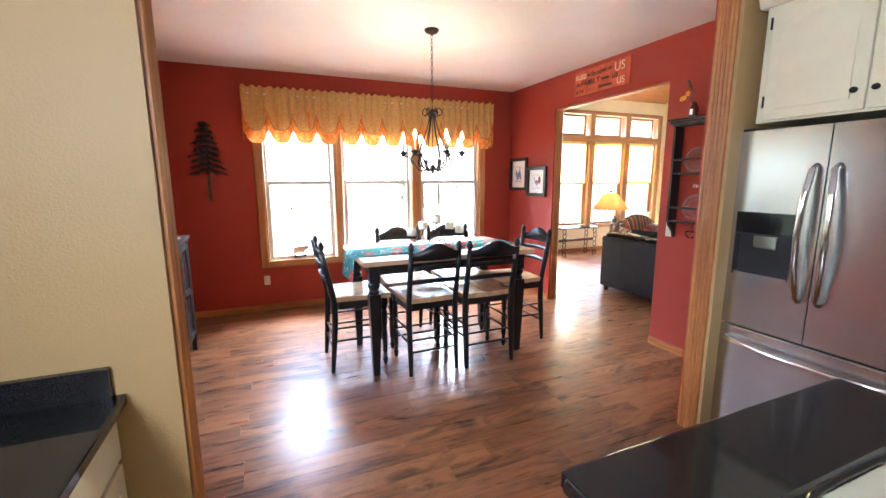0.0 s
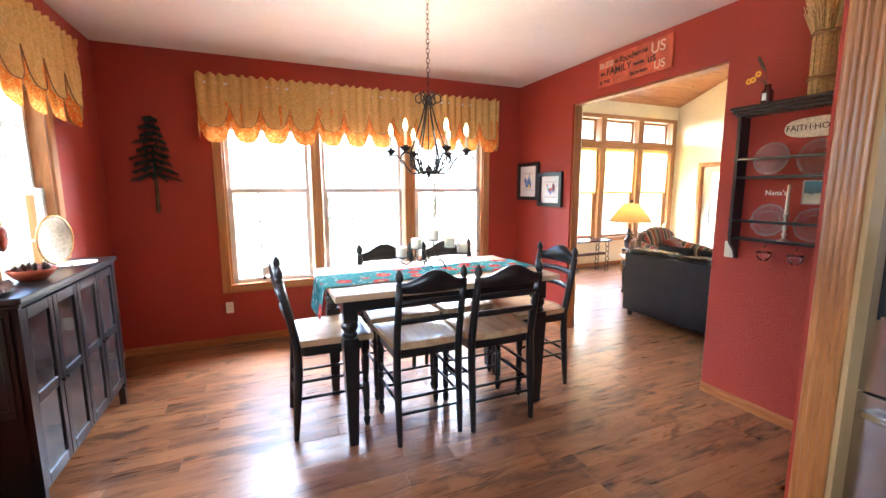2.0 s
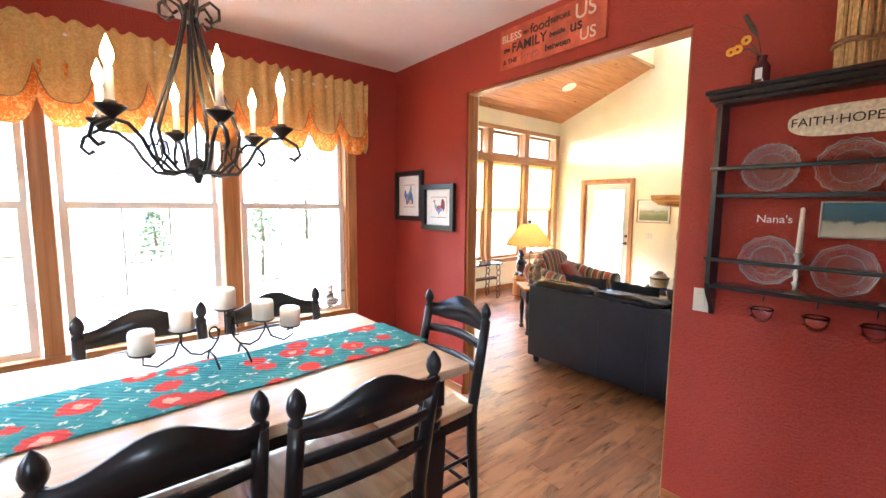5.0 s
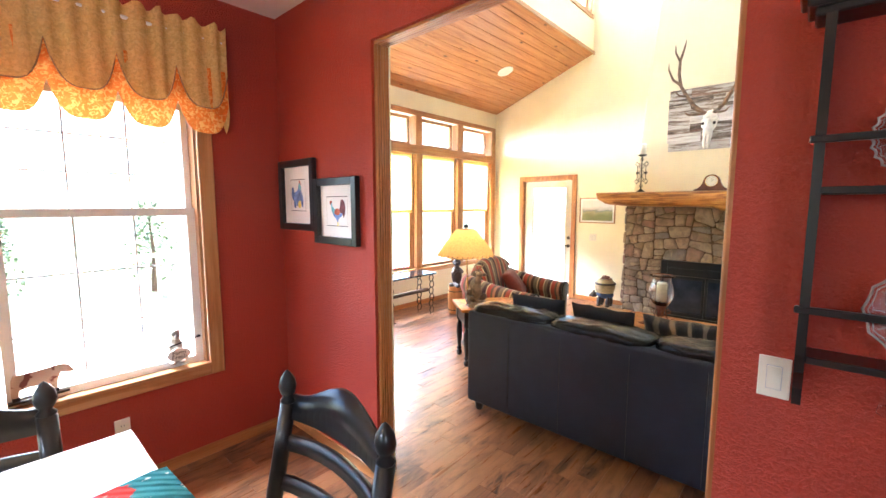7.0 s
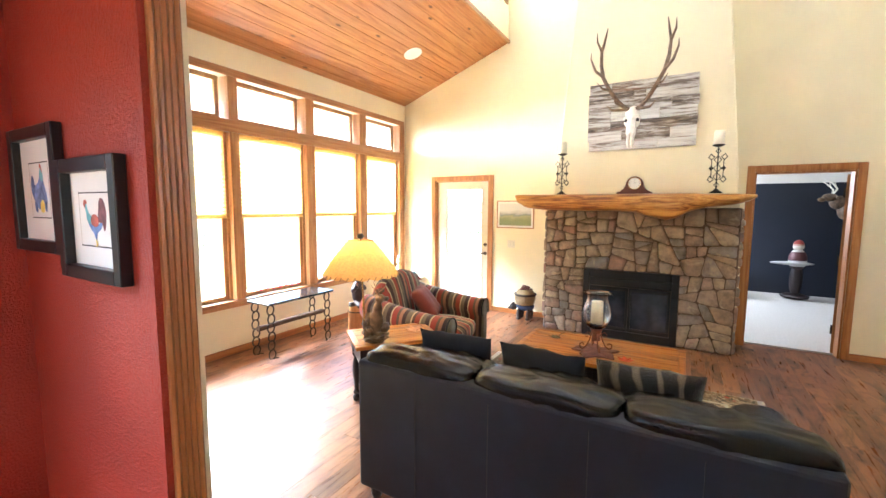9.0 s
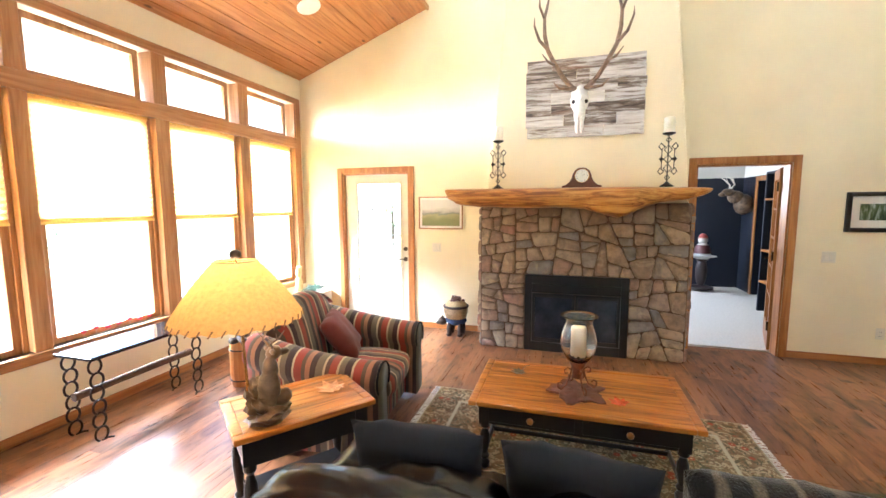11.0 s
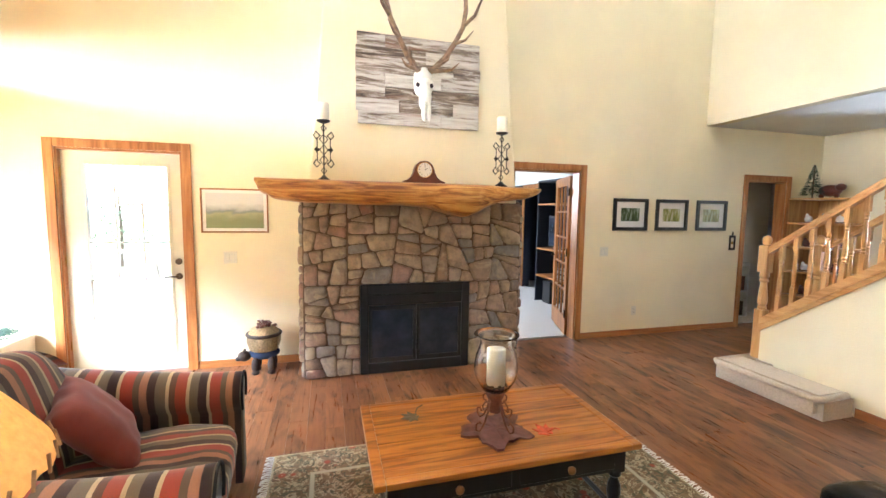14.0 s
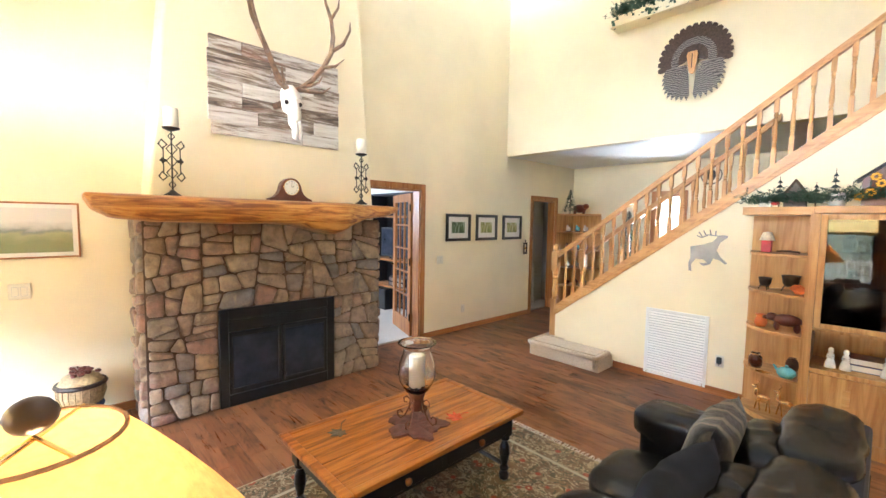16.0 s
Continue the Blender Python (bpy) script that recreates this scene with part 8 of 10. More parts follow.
def sofa():
    # its own x runs along its length, its back is at y 0, it faces +y
    s = thing("sofa", "black leather three-seat sofa seen from behind, with rolled arms", "sofa", (4.95, 4.33, 0), -90)
    hw = 1.02
    part("back_frame", B((-hw + 0.02, hw - 0.02, 0.0, 0.22, 0.07, 0.80), bevel=0.025, seg=3), M["leather_back"], s, "smooth black leather back panel")
    for x in (-0.62, -0.22, 0.22, 0.62):
        part("seam", B((x - 0.002, x + 0.002, -0.003, 0.001, 0.09, 0.74)), M["black"], s)
    part("seat_base", B((-hw + 0.25, hw - 0.25, 0.2, 0.90, 0.07, 0.28), bevel=0.02, seg=2), M["leather"], s)
    third = (2 * hw - 0.52) / 3
    bt = (2 * hw - 0.04) / 3
    for i in range(3):
        a = -hw + 0.26 + i * third
        part("seat_cushion", C(a + 0.004, a + third - 0.004, 0.26, 0.96, 0.27, 0.46, i * 3.1, p=4.0, wr=0.01), M["leather"], s, smooth=True)
        b = -hw + 0.02 + i * bt
        part("back_cushion", C(b + 0.002, b + bt - 0.002, 0.015, 0.26, 0.71, 0.858, 7 + i * 2.3, p=4.5, wr=0.015), M["leather"], s, smooth=True)
        part("back_cushion_front", C(a + 0.004, a + third - 0.004, 0.12, 0.40, 0.44, 0.83, 17 + i * 2.3, p=3.5, wr=0.018), M["leather"], s, smooth=True)
    for e in (-1, 1):
        x0, x1 = (hw - 0.27, hw - 0.01) if e > 0 else (-hw + 0.01, -hw + 0.27)
        part("arm_panel", B((x0 + 0.03, x1 - 0.03, 0.2, 0.88, 0.07, 0.55), bevel=0.02, seg=2), M["leather"], s)
        part("arm", C(x0 - 0.01, x1 + 0.01, 0.16, 0.93, 0.44, 0.665, 31 + e, p=3.4, wr=0.012), M["leather"], s, smooth=True)
    for x in (-hw + 0.1, hw - 0.1):
        for y in (0.06, 0.82):
            part("foot", L([(0.026, 0.0), (0.032, 0.02), (0.034, 0.075), (0.0, 0.075)], 12, (x, y, 0)), M["black"], s)
    for i, (x, y, r, m) in enumerate(((-0.62, 0.46, 3, "fabricdark"), (-0.10, 0.45, -3, "fabricdark"), (0.40, 0.46, 2, "fur"))):
        p = thing("throw_pillow", "dark plush throw pillow leaning on the leather sofa" if m == "fabricdark" else "black and tan striped fur pillow on the leather sofa", "pillow")
        p.matrix_basis = s.matrix_basis @ pose(x, y, 0.45 + 0.235, 0, 0, r) @ pose(0, 0, 0, 14, 0, 0)
        part("cover", pillow(0.23, 0.225, 0.085, i), M[m], p, smooth=True)
    return s


sofa()


def armchair():
    c = thing("armchair", "striped upholstered club armchair with rolled arms and a rust cushion", "armchair", (6.85, 6.10, 0), 5)
    c.scale = (1.09, 1.07, 1.03)
    # faces -y
    part("base", B((-0.44, 0.44, -0.36, 0.36, 0.05, 0.30), bevel=0.03, seg=3), M["stripe"], c)
    part("seat_cushion", C(-0.31, 0.31, -0.46, 0.20, 0.27, 0.47, 2, p=4.0, wr=0.008), M["stripe"], c, smooth=True)
    # back
    bm = bmesh.new()
    rows = []
    for i in range(29):
        u = i / 28 * 2 - 1
        w = 0.36
        top = 0.93 - 0.10 * u * u - 0.05 * abs(u) ** 6
        prof = [(0.12, 0.30), (0.13, 0.50), (0.17, 0.70), (0.22, top - 0.05), (0.27, top), (0.34, top + 0.005), (0.40, top - 0.05), (0.42, top - 0.14), (0.40, 0.50), (0.38, 0.10)]
        fine = []
        for k in range(len(prof) - 1):
            q = [prof[max(0, min(len(prof) - 1, k + j))] for j in (-1, 0, 1, 2)]
            for t in (0.0, 0.25, 0.5, 0.75):
                fine.append(tuple(0.5 * (2 * q[1][c2] + (q[2][c2] - q[0][c2]) * t + (2 * q[0][c2] - 5 * q[1][c2] + 4 * q[2][c2] - q[3][c2]) * t * t + (3 * q[1][c2] - q[0][c2] - 3 * q[2][c2] + q[3][c2]) * t ** 3) for c2 in (0, 1)))
        fine.append(prof[-1])
        rows.append([bm.verts.new((u * w, y + (0.045 * u ** 4 if k < 16 else -0.04 * u ** 4), z)) for k, (y, z) in enumerate(fine)])
    for a, b in zip(rows, rows[1:]):
        for k in range(len(a) - 1):
            bm.faces.new((a[k], b[k], b[k + 1], a[k + 1]))
    for r in (rows[0], rows[-1]):
        bm.faces.new(r)
    bmesh.ops.recalc_face_normals(bm, faces=bm.faces[:])
    part("backrest", bm, M["stripe"], c, smooth=True)
    for e in (-1, 1):
        # rolled arm: a scroll section swept from front to back, flaring out
        bm = bmesh.new()
        rows = []
        n = 14
        for i in range(n + 1):
            t = i / n
            y = -0.46 + 0.84 * t
            zt = 0.63 + 0.13 * t ** 1.6
            r = 0.105 + 0.01 * t
            cx = e * (0.415 + 0.02 * math.sin(t * 3))
            ring = []
            for k in range(15):
                a = math.pi * (-0.28 + 1.56 * k / 14)
                ring.append((cx - e * -r * math.cos(a) * 1.0, y, zt - r + r * math.sin(a)))
            ring = [(cx + e * 0.075, y, 0.06)] + ring + [(cx - e * 0.085, y, 0.06)]
            rows.append([bm.verts.new(q) for q in ring])
        for a, b in zip(rows, rows[1:]):
            for k in range(len(a) - 1):
                bm.faces.new((a[k], b[k], b[k + 1], a[k + 1]))
        for r in (rows[0], rows[-1]):
            bm.faces.new(r)
        bmesh.ops.recalc_face_normals(bm, faces=bm.faces[:])
        part("arm", bm, M["stripe_y"], c, smooth=True)
        part("arm_piping", T([(v[0], -0.466, v[2]) for v in [(e * 0.415 + 0.105 * math.cos(a), 0, 0.525 + 0.105 * math.sin(a)) for a in [math.pi * k / 10 for k in range(-2, 13)]]], 0.006, 6), M["fabricdark"], c)
    for x in (-0.38, 0.38):
        for y in (-0.30, 0.30):
            part("foot", L([(0.02, 0.0), (0.03, 0.05), (0.0, 0.05)], 10, (x, y, 0)), M["mahogany"], c)
    cu = thing("cushion", "rust red square cushion in the corner of the striped armchair", "cushion")
    cu.matrix_basis = c.matrix_basis @ pose(0.12, 0.05, 0.60, -38, 0, 20)
    part("cover", pillow(0.23, 0.19, 0.075, 9), M["redcushion"], cu, smooth=True)


M["stripe_y"] = stripes("striped_upholstery_arm", [(0.0, (0.30, 0.045, 0.028)), (0.13, (0.50, 0.40, 0.24)), (0.165, (0.035, 0.022, 0.022)), (0.27, (0.15, 0.12, 0.075)), (0.37, (0.46, 0.36, 0.21)), (0.41, (0.28, 0.05, 0.03)), (0.53, (0.09, 0.05, 0.035)), (0.60, (0.50, 0.40, 0.24)), (0.64, (0.14, 0.12, 0.08)), (0.76, (0.035, 0.022, 0.022)), (0.85, (0.34, 0.16, 0.09)), (0.93, (0.10, 0.075, 0.05))], 1, 0.36)
armchair()


def turned_leg(bm, x, y, h, r=0.032):
    box(bm, x - r, x + r, y - r, y + r, h - 0.13, h)
    lathe(bm, [(r * 0.55, 0.0), (r * 0.9, 0.012), (r * 1.0, 0.04), (r * 0.55, 0.06), (r * 0.9, 0.075), (r * 0.9, 0.085), (r * 0.55, 0.1), (r * 1.05, (h - 0.13) * 0.6), (r * 0.95, (h - 0.13) * 0.75), (r * 0.5, (h - 0.13) * 0.87), (r * 0.95, (h - 0.13) * 0.92), (r * 0.95, h - 0.13)], 14, (x, y, 0))


def planked_top(name, parent, hx, hy, z0, z1, n, mat, along="y"):
    """A tabletop: boards inside a moulded frame."""
    part(name, B((-hx, hx, -hy, -hy + 0.05, z0, z1), (-hx, hx, hy - 0.05, hy, z0, z1), (-hx, -hx + 0.05, -hy + 0.05, hy - 0.05, z0, z1), (hx - 0.05, hx, -hy + 0.05, hy - 0.05, z0, z1), bevel=0.008, seg=2), mat, parent)
    w = (2 * hx - 0.10) / n if along == "y" else (2 * hy - 0.10) / n
    for i in range(n):
        if along == "y":
            a = -hx + 0.05 + i * w
            part("top_board", B((a + 0.001, a + w - 0.001, -hy + 0.05, hy - 0.05, z0 + 0.004, z1 - 0.002), bevel=0.0015), mat, parent)
        else:
            a = -hy + 0.05 + i * w
            part("top_board", B((-hx + 0.05, hx - 0.05, a + 0.001, a + w - 0.001, z0 + 0.004, z1 - 0.002), bevel=0.0015), mat, parent)


def coffee_table():
    t = thing("coffee_table", "coffee table with an orange oak top, black turned legs and drawers", "table", (6.82, 4.385, 0.008))
    planked_top("tabletop", t, 0.36, 0.635, 0.425, 0.455, 5, M["table_oak"])
    part("apron", B((-0.30, 0.30, -0.565, -0.545, 0.30, 0.425), (-0.30, 0.30, 0.545, 0.565, 0.30, 0.425), (0.29, 0.31, -0.545, 0.545, 0.30, 0.425), (-0.31, -0.29, -0.545, 0.545, 0.30, 0.425)), M["black"], t)
    for a, b in ((-0.52, -0.02), (0.02, 0.52)):
        d = part("drawer_front", B((-0.318, -0.31, a, b, 0.318, 0.408), bevel=0.003), M["black"], t)
        part("knob", Bl(((-0.338, (a + b) / 2, 0.363), 0.014, 0.02, 0.02), ((-0.322, (a + b) / 2, 0.363), 0.01, 0.009, 0.009)), M["copper"], d, "copper knob", smooth=True)
    for sx in (-1, 1):
        for sy in (-1, 1):
            bm = bmesh.new()
            turned_leg(bm, sx * 0.285, sy * 0.545, 0.425)
            part("leg", bm, M["black"], t)
    part("stretcher", T([(-0.285, -0.545, 0.10), (0.285, -0.545, 0.10)], 0.014, 8), M["black"], t)
    part("stretcher", T([(-0.285, 0.545, 0.10), (0.285, 0.545, 0.10)], 0.014, 8), M["black"], t)
    part("stretcher", T([(0, -0.545, 0.10), (0, 0.545, 0.10)], 0.014, 8), M["black"], t)


coffee_table()


def end_table():
    t = thing("end_table", "orange oak topped end table with black turned legs beside the sofa", "table", (5.945, 5.835, 0), -38)
    planked_top("tabletop", t, 0.345, 0.24, 0.57, 0.60, 3, M["table_oak_x"], "x")
    part("apron", B((-0.29, 0.29, -0.195, -0.175, 0.43, 0.57), (-0.29, 0.29, 0.175, 0.195, 0.43, 0.57), (-0.30, -0.28, -0.175, 0.175, 0.43, 0.57), (0.28, 0.30, -0.175, 0.175, 0.43, 0.57)), M["black"], t)
    for sx in (-1, 1):
        for sy in (-1, 1):
            bm = bmesh.new()
            turned_leg(bm, sx * 0.275, sy * 0.17, 0.57)
            part("leg", bm, M["black"], t)
    part("lower_shelf", B((-0.26, 0.26, -0.155, 0.155, 0.14, 0.16)), M["black"], t)


M["table_oak_x"] = wood("table_oak_x", (0.20, 0.062, 0.010), (0.42, 0.150, 0.020), (0.54, 0.215, 0.032), axis=0, rough=0.32, coat=0.15, ring=20.0)
end_table()


def maple_leaf(bm, r, lift=0.15, z=0.0):
    tips = [(90, 1.0), (62, 0.55), (45, 0.92), (20, 0.5), (5, 0.75), (-25, 0.4), (-70, 0.45), (-90, 0.2), (-110, 0.45), (-155, 0.4), (175, 0.75), (160, 0.5), (135, 0.92), (118, 0.55)]
    pts = []
    for a, f in tips:
        pts.append((r * f * math.cos(radians(a)), r * f * math.sin(radians(a)), z + lift * r * f ** 2))
    c = bm.verts.new((0, -0.1 * r, z))
    vs = [bm.verts.new(p) for p in pts]
    lo = [bm.verts.new((p[0], p[1], p[2] - 0.004)) for p in pts]
    for k in range(len(vs)):
        k2 = (k + 1) % len(vs)
        bm.faces.new((c, vs[k2], vs[k]))
        bm.faces.new((vs[k], vs[k2], lo[k2], lo[k]))
    bm.faces.new(lo)
    bmesh.ops.recalc_face_normals(bm, faces=bm.faces[:])
    return bm


for _n, _m, _at, _r, _rz, _lab in (("leaf_dish", "leafcopper", (6.10, 5.72, 0.6045), 0.11, -30, "copper maple-leaf dish on the end table"), ("leaf_ornament", "leafgrey", (6.97, 4.76, 0.4675), 0.075, 20, "dark grey leaf ornament on the coffee table"), ("leaf_ornament", "leafred", (6.66, 4.15, 0.4675), 0.075, -70, "red maple-leaf ornament on the coffee table")):
    _t = thing(_n, _lab, "ornament", _at, _rz)
    part("leaf", maple_leaf(bmesh.new(), _r), M[_m], _t)
    part("stalk", T([(0, -0.1 * _r, 0.004), (0.02, -0.5 * _r, 0.03), (0.015, -0.9 * _r, 0.04)], 0.003, 6), M[_m], _t)


def hurricane():
    h = thing("candle_lantern", "glass hurricane lantern with a white candle on a scrolled iron stand", "lantern", (6.75, 4.39, 0.4635))
    bm = bmesh.new()
    n = 40
    vs, lo = [], []
    for k in range(n):
        a = 2 * math.pi * k / n
        r = 0.155 + 0.03 * math.sin(5 * a) + 0.015 * math.sin(11 * a + 1)
        vs.append(bm.verts.new((r * math.cos(a), r * math.sin(a), 0.007 + 0.008 * abs(math.sin(4 * a)))))
        lo.append(bm.verts.new((r * math.cos(a), r * math.sin(a), 0.001)))
    c = bm.verts.new((0, 0, 0.012))
    for k in range(n):
        bm.faces.new((c, vs[k], vs[(k + 1) % n]))
        bm.faces.new((vs[k], lo[k], lo[(k + 1) % n], vs[(k + 1) % n]))
    bm.faces.new(lo[::-1])
    mat_thing = solo("table_mat", bm, M["rust_cloth"], "crumpled brown leaf-shaped mat under the lantern", "mat", (6.75, 4.39, 0.4625))
    for e in range(4):
        a = e * math.pi / 2 + 0.4
        ca, sa = math.cos(a), math.sin(a)
        part("scroll", T([(r * ca, r * sa, z) for r, z in ((0.035, 0.17), (0.05, 0.10), (0.075, 0.05), (0.105, 0.025), (0.125, 0.04), (0.125, 0.065), (0.105, 0.075), (0.092, 0.06))], 0.005, 7), M["rust"], h, smooth=True)
        part("scroll", T([(r * ca, r * sa, z) for r, z in ((0.04, 0.15), (0.065, 0.165), (0.085, 0.15), (0.08, 0.128), (0.062, 0.13))], 0.004, 7), M["rust"], h, smooth=True)
    part("holder", L([(0.0, 0.10), (0.035, 0.10), (0.03, 0.14), (0.035, 0.16), (0.052, 0.20), (0.045, 0.205), (0.0, 0.19)], 18), M["rust"], h, smooth=True)
    part("glass_shade", L([(0.03, 0.195), (0.068, 0.215), (0.100, 0.27), (0.109, 0.32), (0.101, 0.38), (0.080, 0.44), (0.078, 0.46), (0.092, 0.48), (0.112, 0.49), (0.110, 0.494), (0.088, 0.484), (0.075, 0.462), (0.077, 0.438), (0.098, 0.38), (0.106, 0.32), (0.097, 0.272), (0.065, 0.219), (0.0, 0.20)], 28), M["glass"], h, "clear glass shade", smooth=True)
    part("candle", L([(0.046, 0.235), (0.046, 0.415), (0.040, 0.422), (0.0, 0.414)], 20), M["candle"], h, "white pillar candle", smooth=True)
    bm = bmesh.new()
    rnd = random.Random(8)
    for k in range(60):
        a, r = rnd.uniform(0, 6.28), 0.06 * math.sqrt(rnd.random())
        blob(bm, (r * math.cos(a), r * math.sin(a), 0.222 + 0.02 * rnd.random()), 0.008, 0.008, 0.007, 6, 4)
    tagged(part("pebbles", bm, M["iron"], h, "dark pebbles"), kind="stuff")


M["rust_cloth"] = plain("crumpled_brown_cloth", (0.14, 0.06, 0.05), 0.7, amount=0.3, scale=25, bump=0.5, bscale=30)
hurricane()


def table_lamp():
    l = thing("table_lamp", "table lamp with a deer sculpture base and a lit parchment shade", "lamp", (5.73, 5.83, 0.60), -30)
    part("rock_base", Bl(((0, 0, 0.035), 0.10, 0.085, 0.04), ((-0.04, 0.02, 0.09), 0.06, 0.06, 0.06), ((-0.06, 0.03, 0.16), 0.04, 0.04, 0.06), seg=16, rings=10, wob=0.5), M["deer"], l)
    part("deer", Bl(((0.0, 0.0, 0.16), 0.055, 0.045, 0.10), ((0.01, 0.0, 0.25), 0.038, 0.034, 0.07), ((0.03, 0.0, 0.33), 0.038, 0.03, 0.034), ((0.075, 0.0, 0.325), 0.032, 0.018, 0.017), ((0.012, 0.035, 0.345), 0.012, 0.026, 0.012), ((0.012, -0.035, 0.345), 0.012, 0.026, 0.012), ((0.06, 0.0, 0.10), 0.05, 0.04, 0.04), seg=14, rings=9, wob=0.15), M["deer"], l, smooth=True)
    for e in (-1, 1):
        part("antler", T([(0.02, e * 0.015, 0.355), (0.0, e * 0.05, 0.39), (0.03, e * 0.075, 0.42), (0.06, e * 0.065, 0.445)], 0.004, 6, [0.006, 0.005, 0.004, 0.0015]), M["antler"], l, smooth=True)
        part("tine", T([(0.005, e * 0.055, 0.395), (-0.02, e * 0.065, 0.43)], 0.003, 6, [0.004, 0.001]), M["antler"], l)
        part("tine", T([(0.02, e * 0.07, 0.41), (0.01, e * 0.09, 0.45)], 0.003, 6, [0.004, 0.001]), M["antler"], l)
    cx, cy, dz = -0.113, 0.016, -0.075
    part("rod", T([(-0.085, 0.02, 0.06), (cx, cy, 0.73)], 0.007, 8), M["brass"], l, "brass rod")
    n = 72
    bm = bmesh.new()
    rows = []
    for z, r in ((0.60, 0.280), (0.613, 0.275), (0.67, 0.240), (0.725, 0.202), (0.78, 0.160), (0.83, 0.118), (0.86, 0.090)):
        rows.append([bm.verts.new((cx + r * math.cos(2 * math.pi * k / n), cy + r * math.sin(2 * math.pi * k / n), z + dz + (0.006 * math.sin(18 * 2 * math.pi * k / n) if z < 0.605 else 0))) for k in range(n)])
    for a, b in zip(rows, rows[1:]):
        for k in range(n):
            bm.faces.new((a[k], a[(k + 1) % n], b[(k + 1) % n], b[k]))
    sh = part("shade", bm, M["lampshade"], l, "lit parchment lampshade", smooth=True)
    for k in range(36):
        a = 2 * math.pi * k / 36
        ca, sa = math.cos(a), math.sin(a)
        ra, rb = 0.283, 0.271
        part("lacing", T([(cx + ra * ca, cy + ra * sa, 0.593 + dz), (cx + (rb + 0.006) * math.cos(a + 0.06), cy + (rb + 0.006) * math.sin(a + 0.06), 0.619 + dz)], 0.003, 5), M["jute"], sh)
    part("top_ring", T([(cx + 0.090 * math.cos(a), cy + 0.090 * math.sin(a), 0.86 + dz) for a in [k * math.pi / 14 for k in range(28)]], 0.003, 6, closed=True), M["jute"], sh)
    part("harp", T([(cx, cy + q, z + dz) for q, z in ((-0.01, 0.66), (-0.07, 0.72), (-0.06, 0.82), (0.0, 0.865), (0.06, 0.82), (0.07, 0.72), (0.01, 0.66))], 0.003, 6), M["brass"], l)
    part("spider", T([(cx - 0.097, cy, 0.86 + dz), (cx + 0.097, cy, 0.86 + dz)], 0.0025, 6), M["brass"], l)
    part("finial", Bl(((cx, cy, 0.89 + dz), 0.026, 0.026, 0.022)), M["bronze"], l, "round dark finial", smooth=True)
    b = part("bulb", Bl(((cx, cy, 0.74 + dz), 0.03, 0.03, 0.045)), M["lampbulb"], l, "lit bulb", smooth=True)
    lamp = new("lamp_light", bpy.data.lights.new("lamp_light", "POINT"))
    lamp.data.energy, lamp.data.color, lamp.data.shadow_soft_size = 4.2, (1.0, 0.62, 0.30), 0.035
    lamp.location = (5.64, 5.90, 1.265)
    b.visible_shadow = True


def bulb_mat():
    s = Nodes("lit_lamp_bulb")
    s.color((1, 0.85, 0.6))
    s.glow((1.0, 0.75, 0.42), 6.0)
    return s.m


M["lampbulb"] = bulb_mat()
table_lamp()


def console():
    t = thing("console_table", "slate-topped console table on horseshoe legs with a log stretcher", "table", (6.49, 7.68, 0))
    part("tabletop", B((-0.46, 0.46, -0.18, 0.18, 0.595, 0.62), bevel=0.004), M["granite"], t)
    for sx in (-1, 1):
        for sy in (-1, 1):
            for k in range(6):
                z = 0.055 + k * 0.0965
                pts = [(sx * 0.40 + 0.042 * math.cos(a), sy * 0.13 + 0.01 * (k % 2), z + 0.052 * math.sin(a)) for a in [math.pi * (-0.35 + 1.7 * q / 12) for q in range(13)]]
                part("horseshoe", T(pts, 0.008, 6), M["iron"], t, smooth=True)
            part("foot", T([(sx * 0.40, sy * 0.13, 0.007), (sx * 0.36, sy * 0.13, 0.007), (sx * 0.34, sy * 0.13 - 0.03, 0.007)], 0.007, 6), M["iron"], t)
    part("stretcher", T([(-0.47, 0.0, 0.33), (-0.2, 0.0, 0.335), (0.1, 0.0, 0.34), (0.45, 0.0, 0.335)], 0.03, 10, [0.03, 0.027, 0.03, 0.028]), M["bark"], t, "barked log stretcher")


console()
_r = thing("rug", "olive and rust patterned area rug under the coffee table", "rug", (6.42, 4.36, 0.0))
part("field", B((-1.14, 1.14, -1.16, 1.16, 0.001, 0.008)), M["rug"], _r)
_bm = bmesh.new()
_rnd = random.Random(6)
for _i in range(150):
    for _e in (-1, 1):
        _x = -1.13 + 2.26 * _i / 149
        tube(_bm, [(_x, _e * 1.16, 0.006), (_x + _rnd.uniform(-0.01, 0.01), _e * 1.185, 0.009), (_x + _rnd.uniform(-0.02, 0.02), _e * 1.21, 0.004)], 0.003, 4)
tagged(part("fringe", _bm, M["paper"], _r, "cream fringe"), kind="stuff")


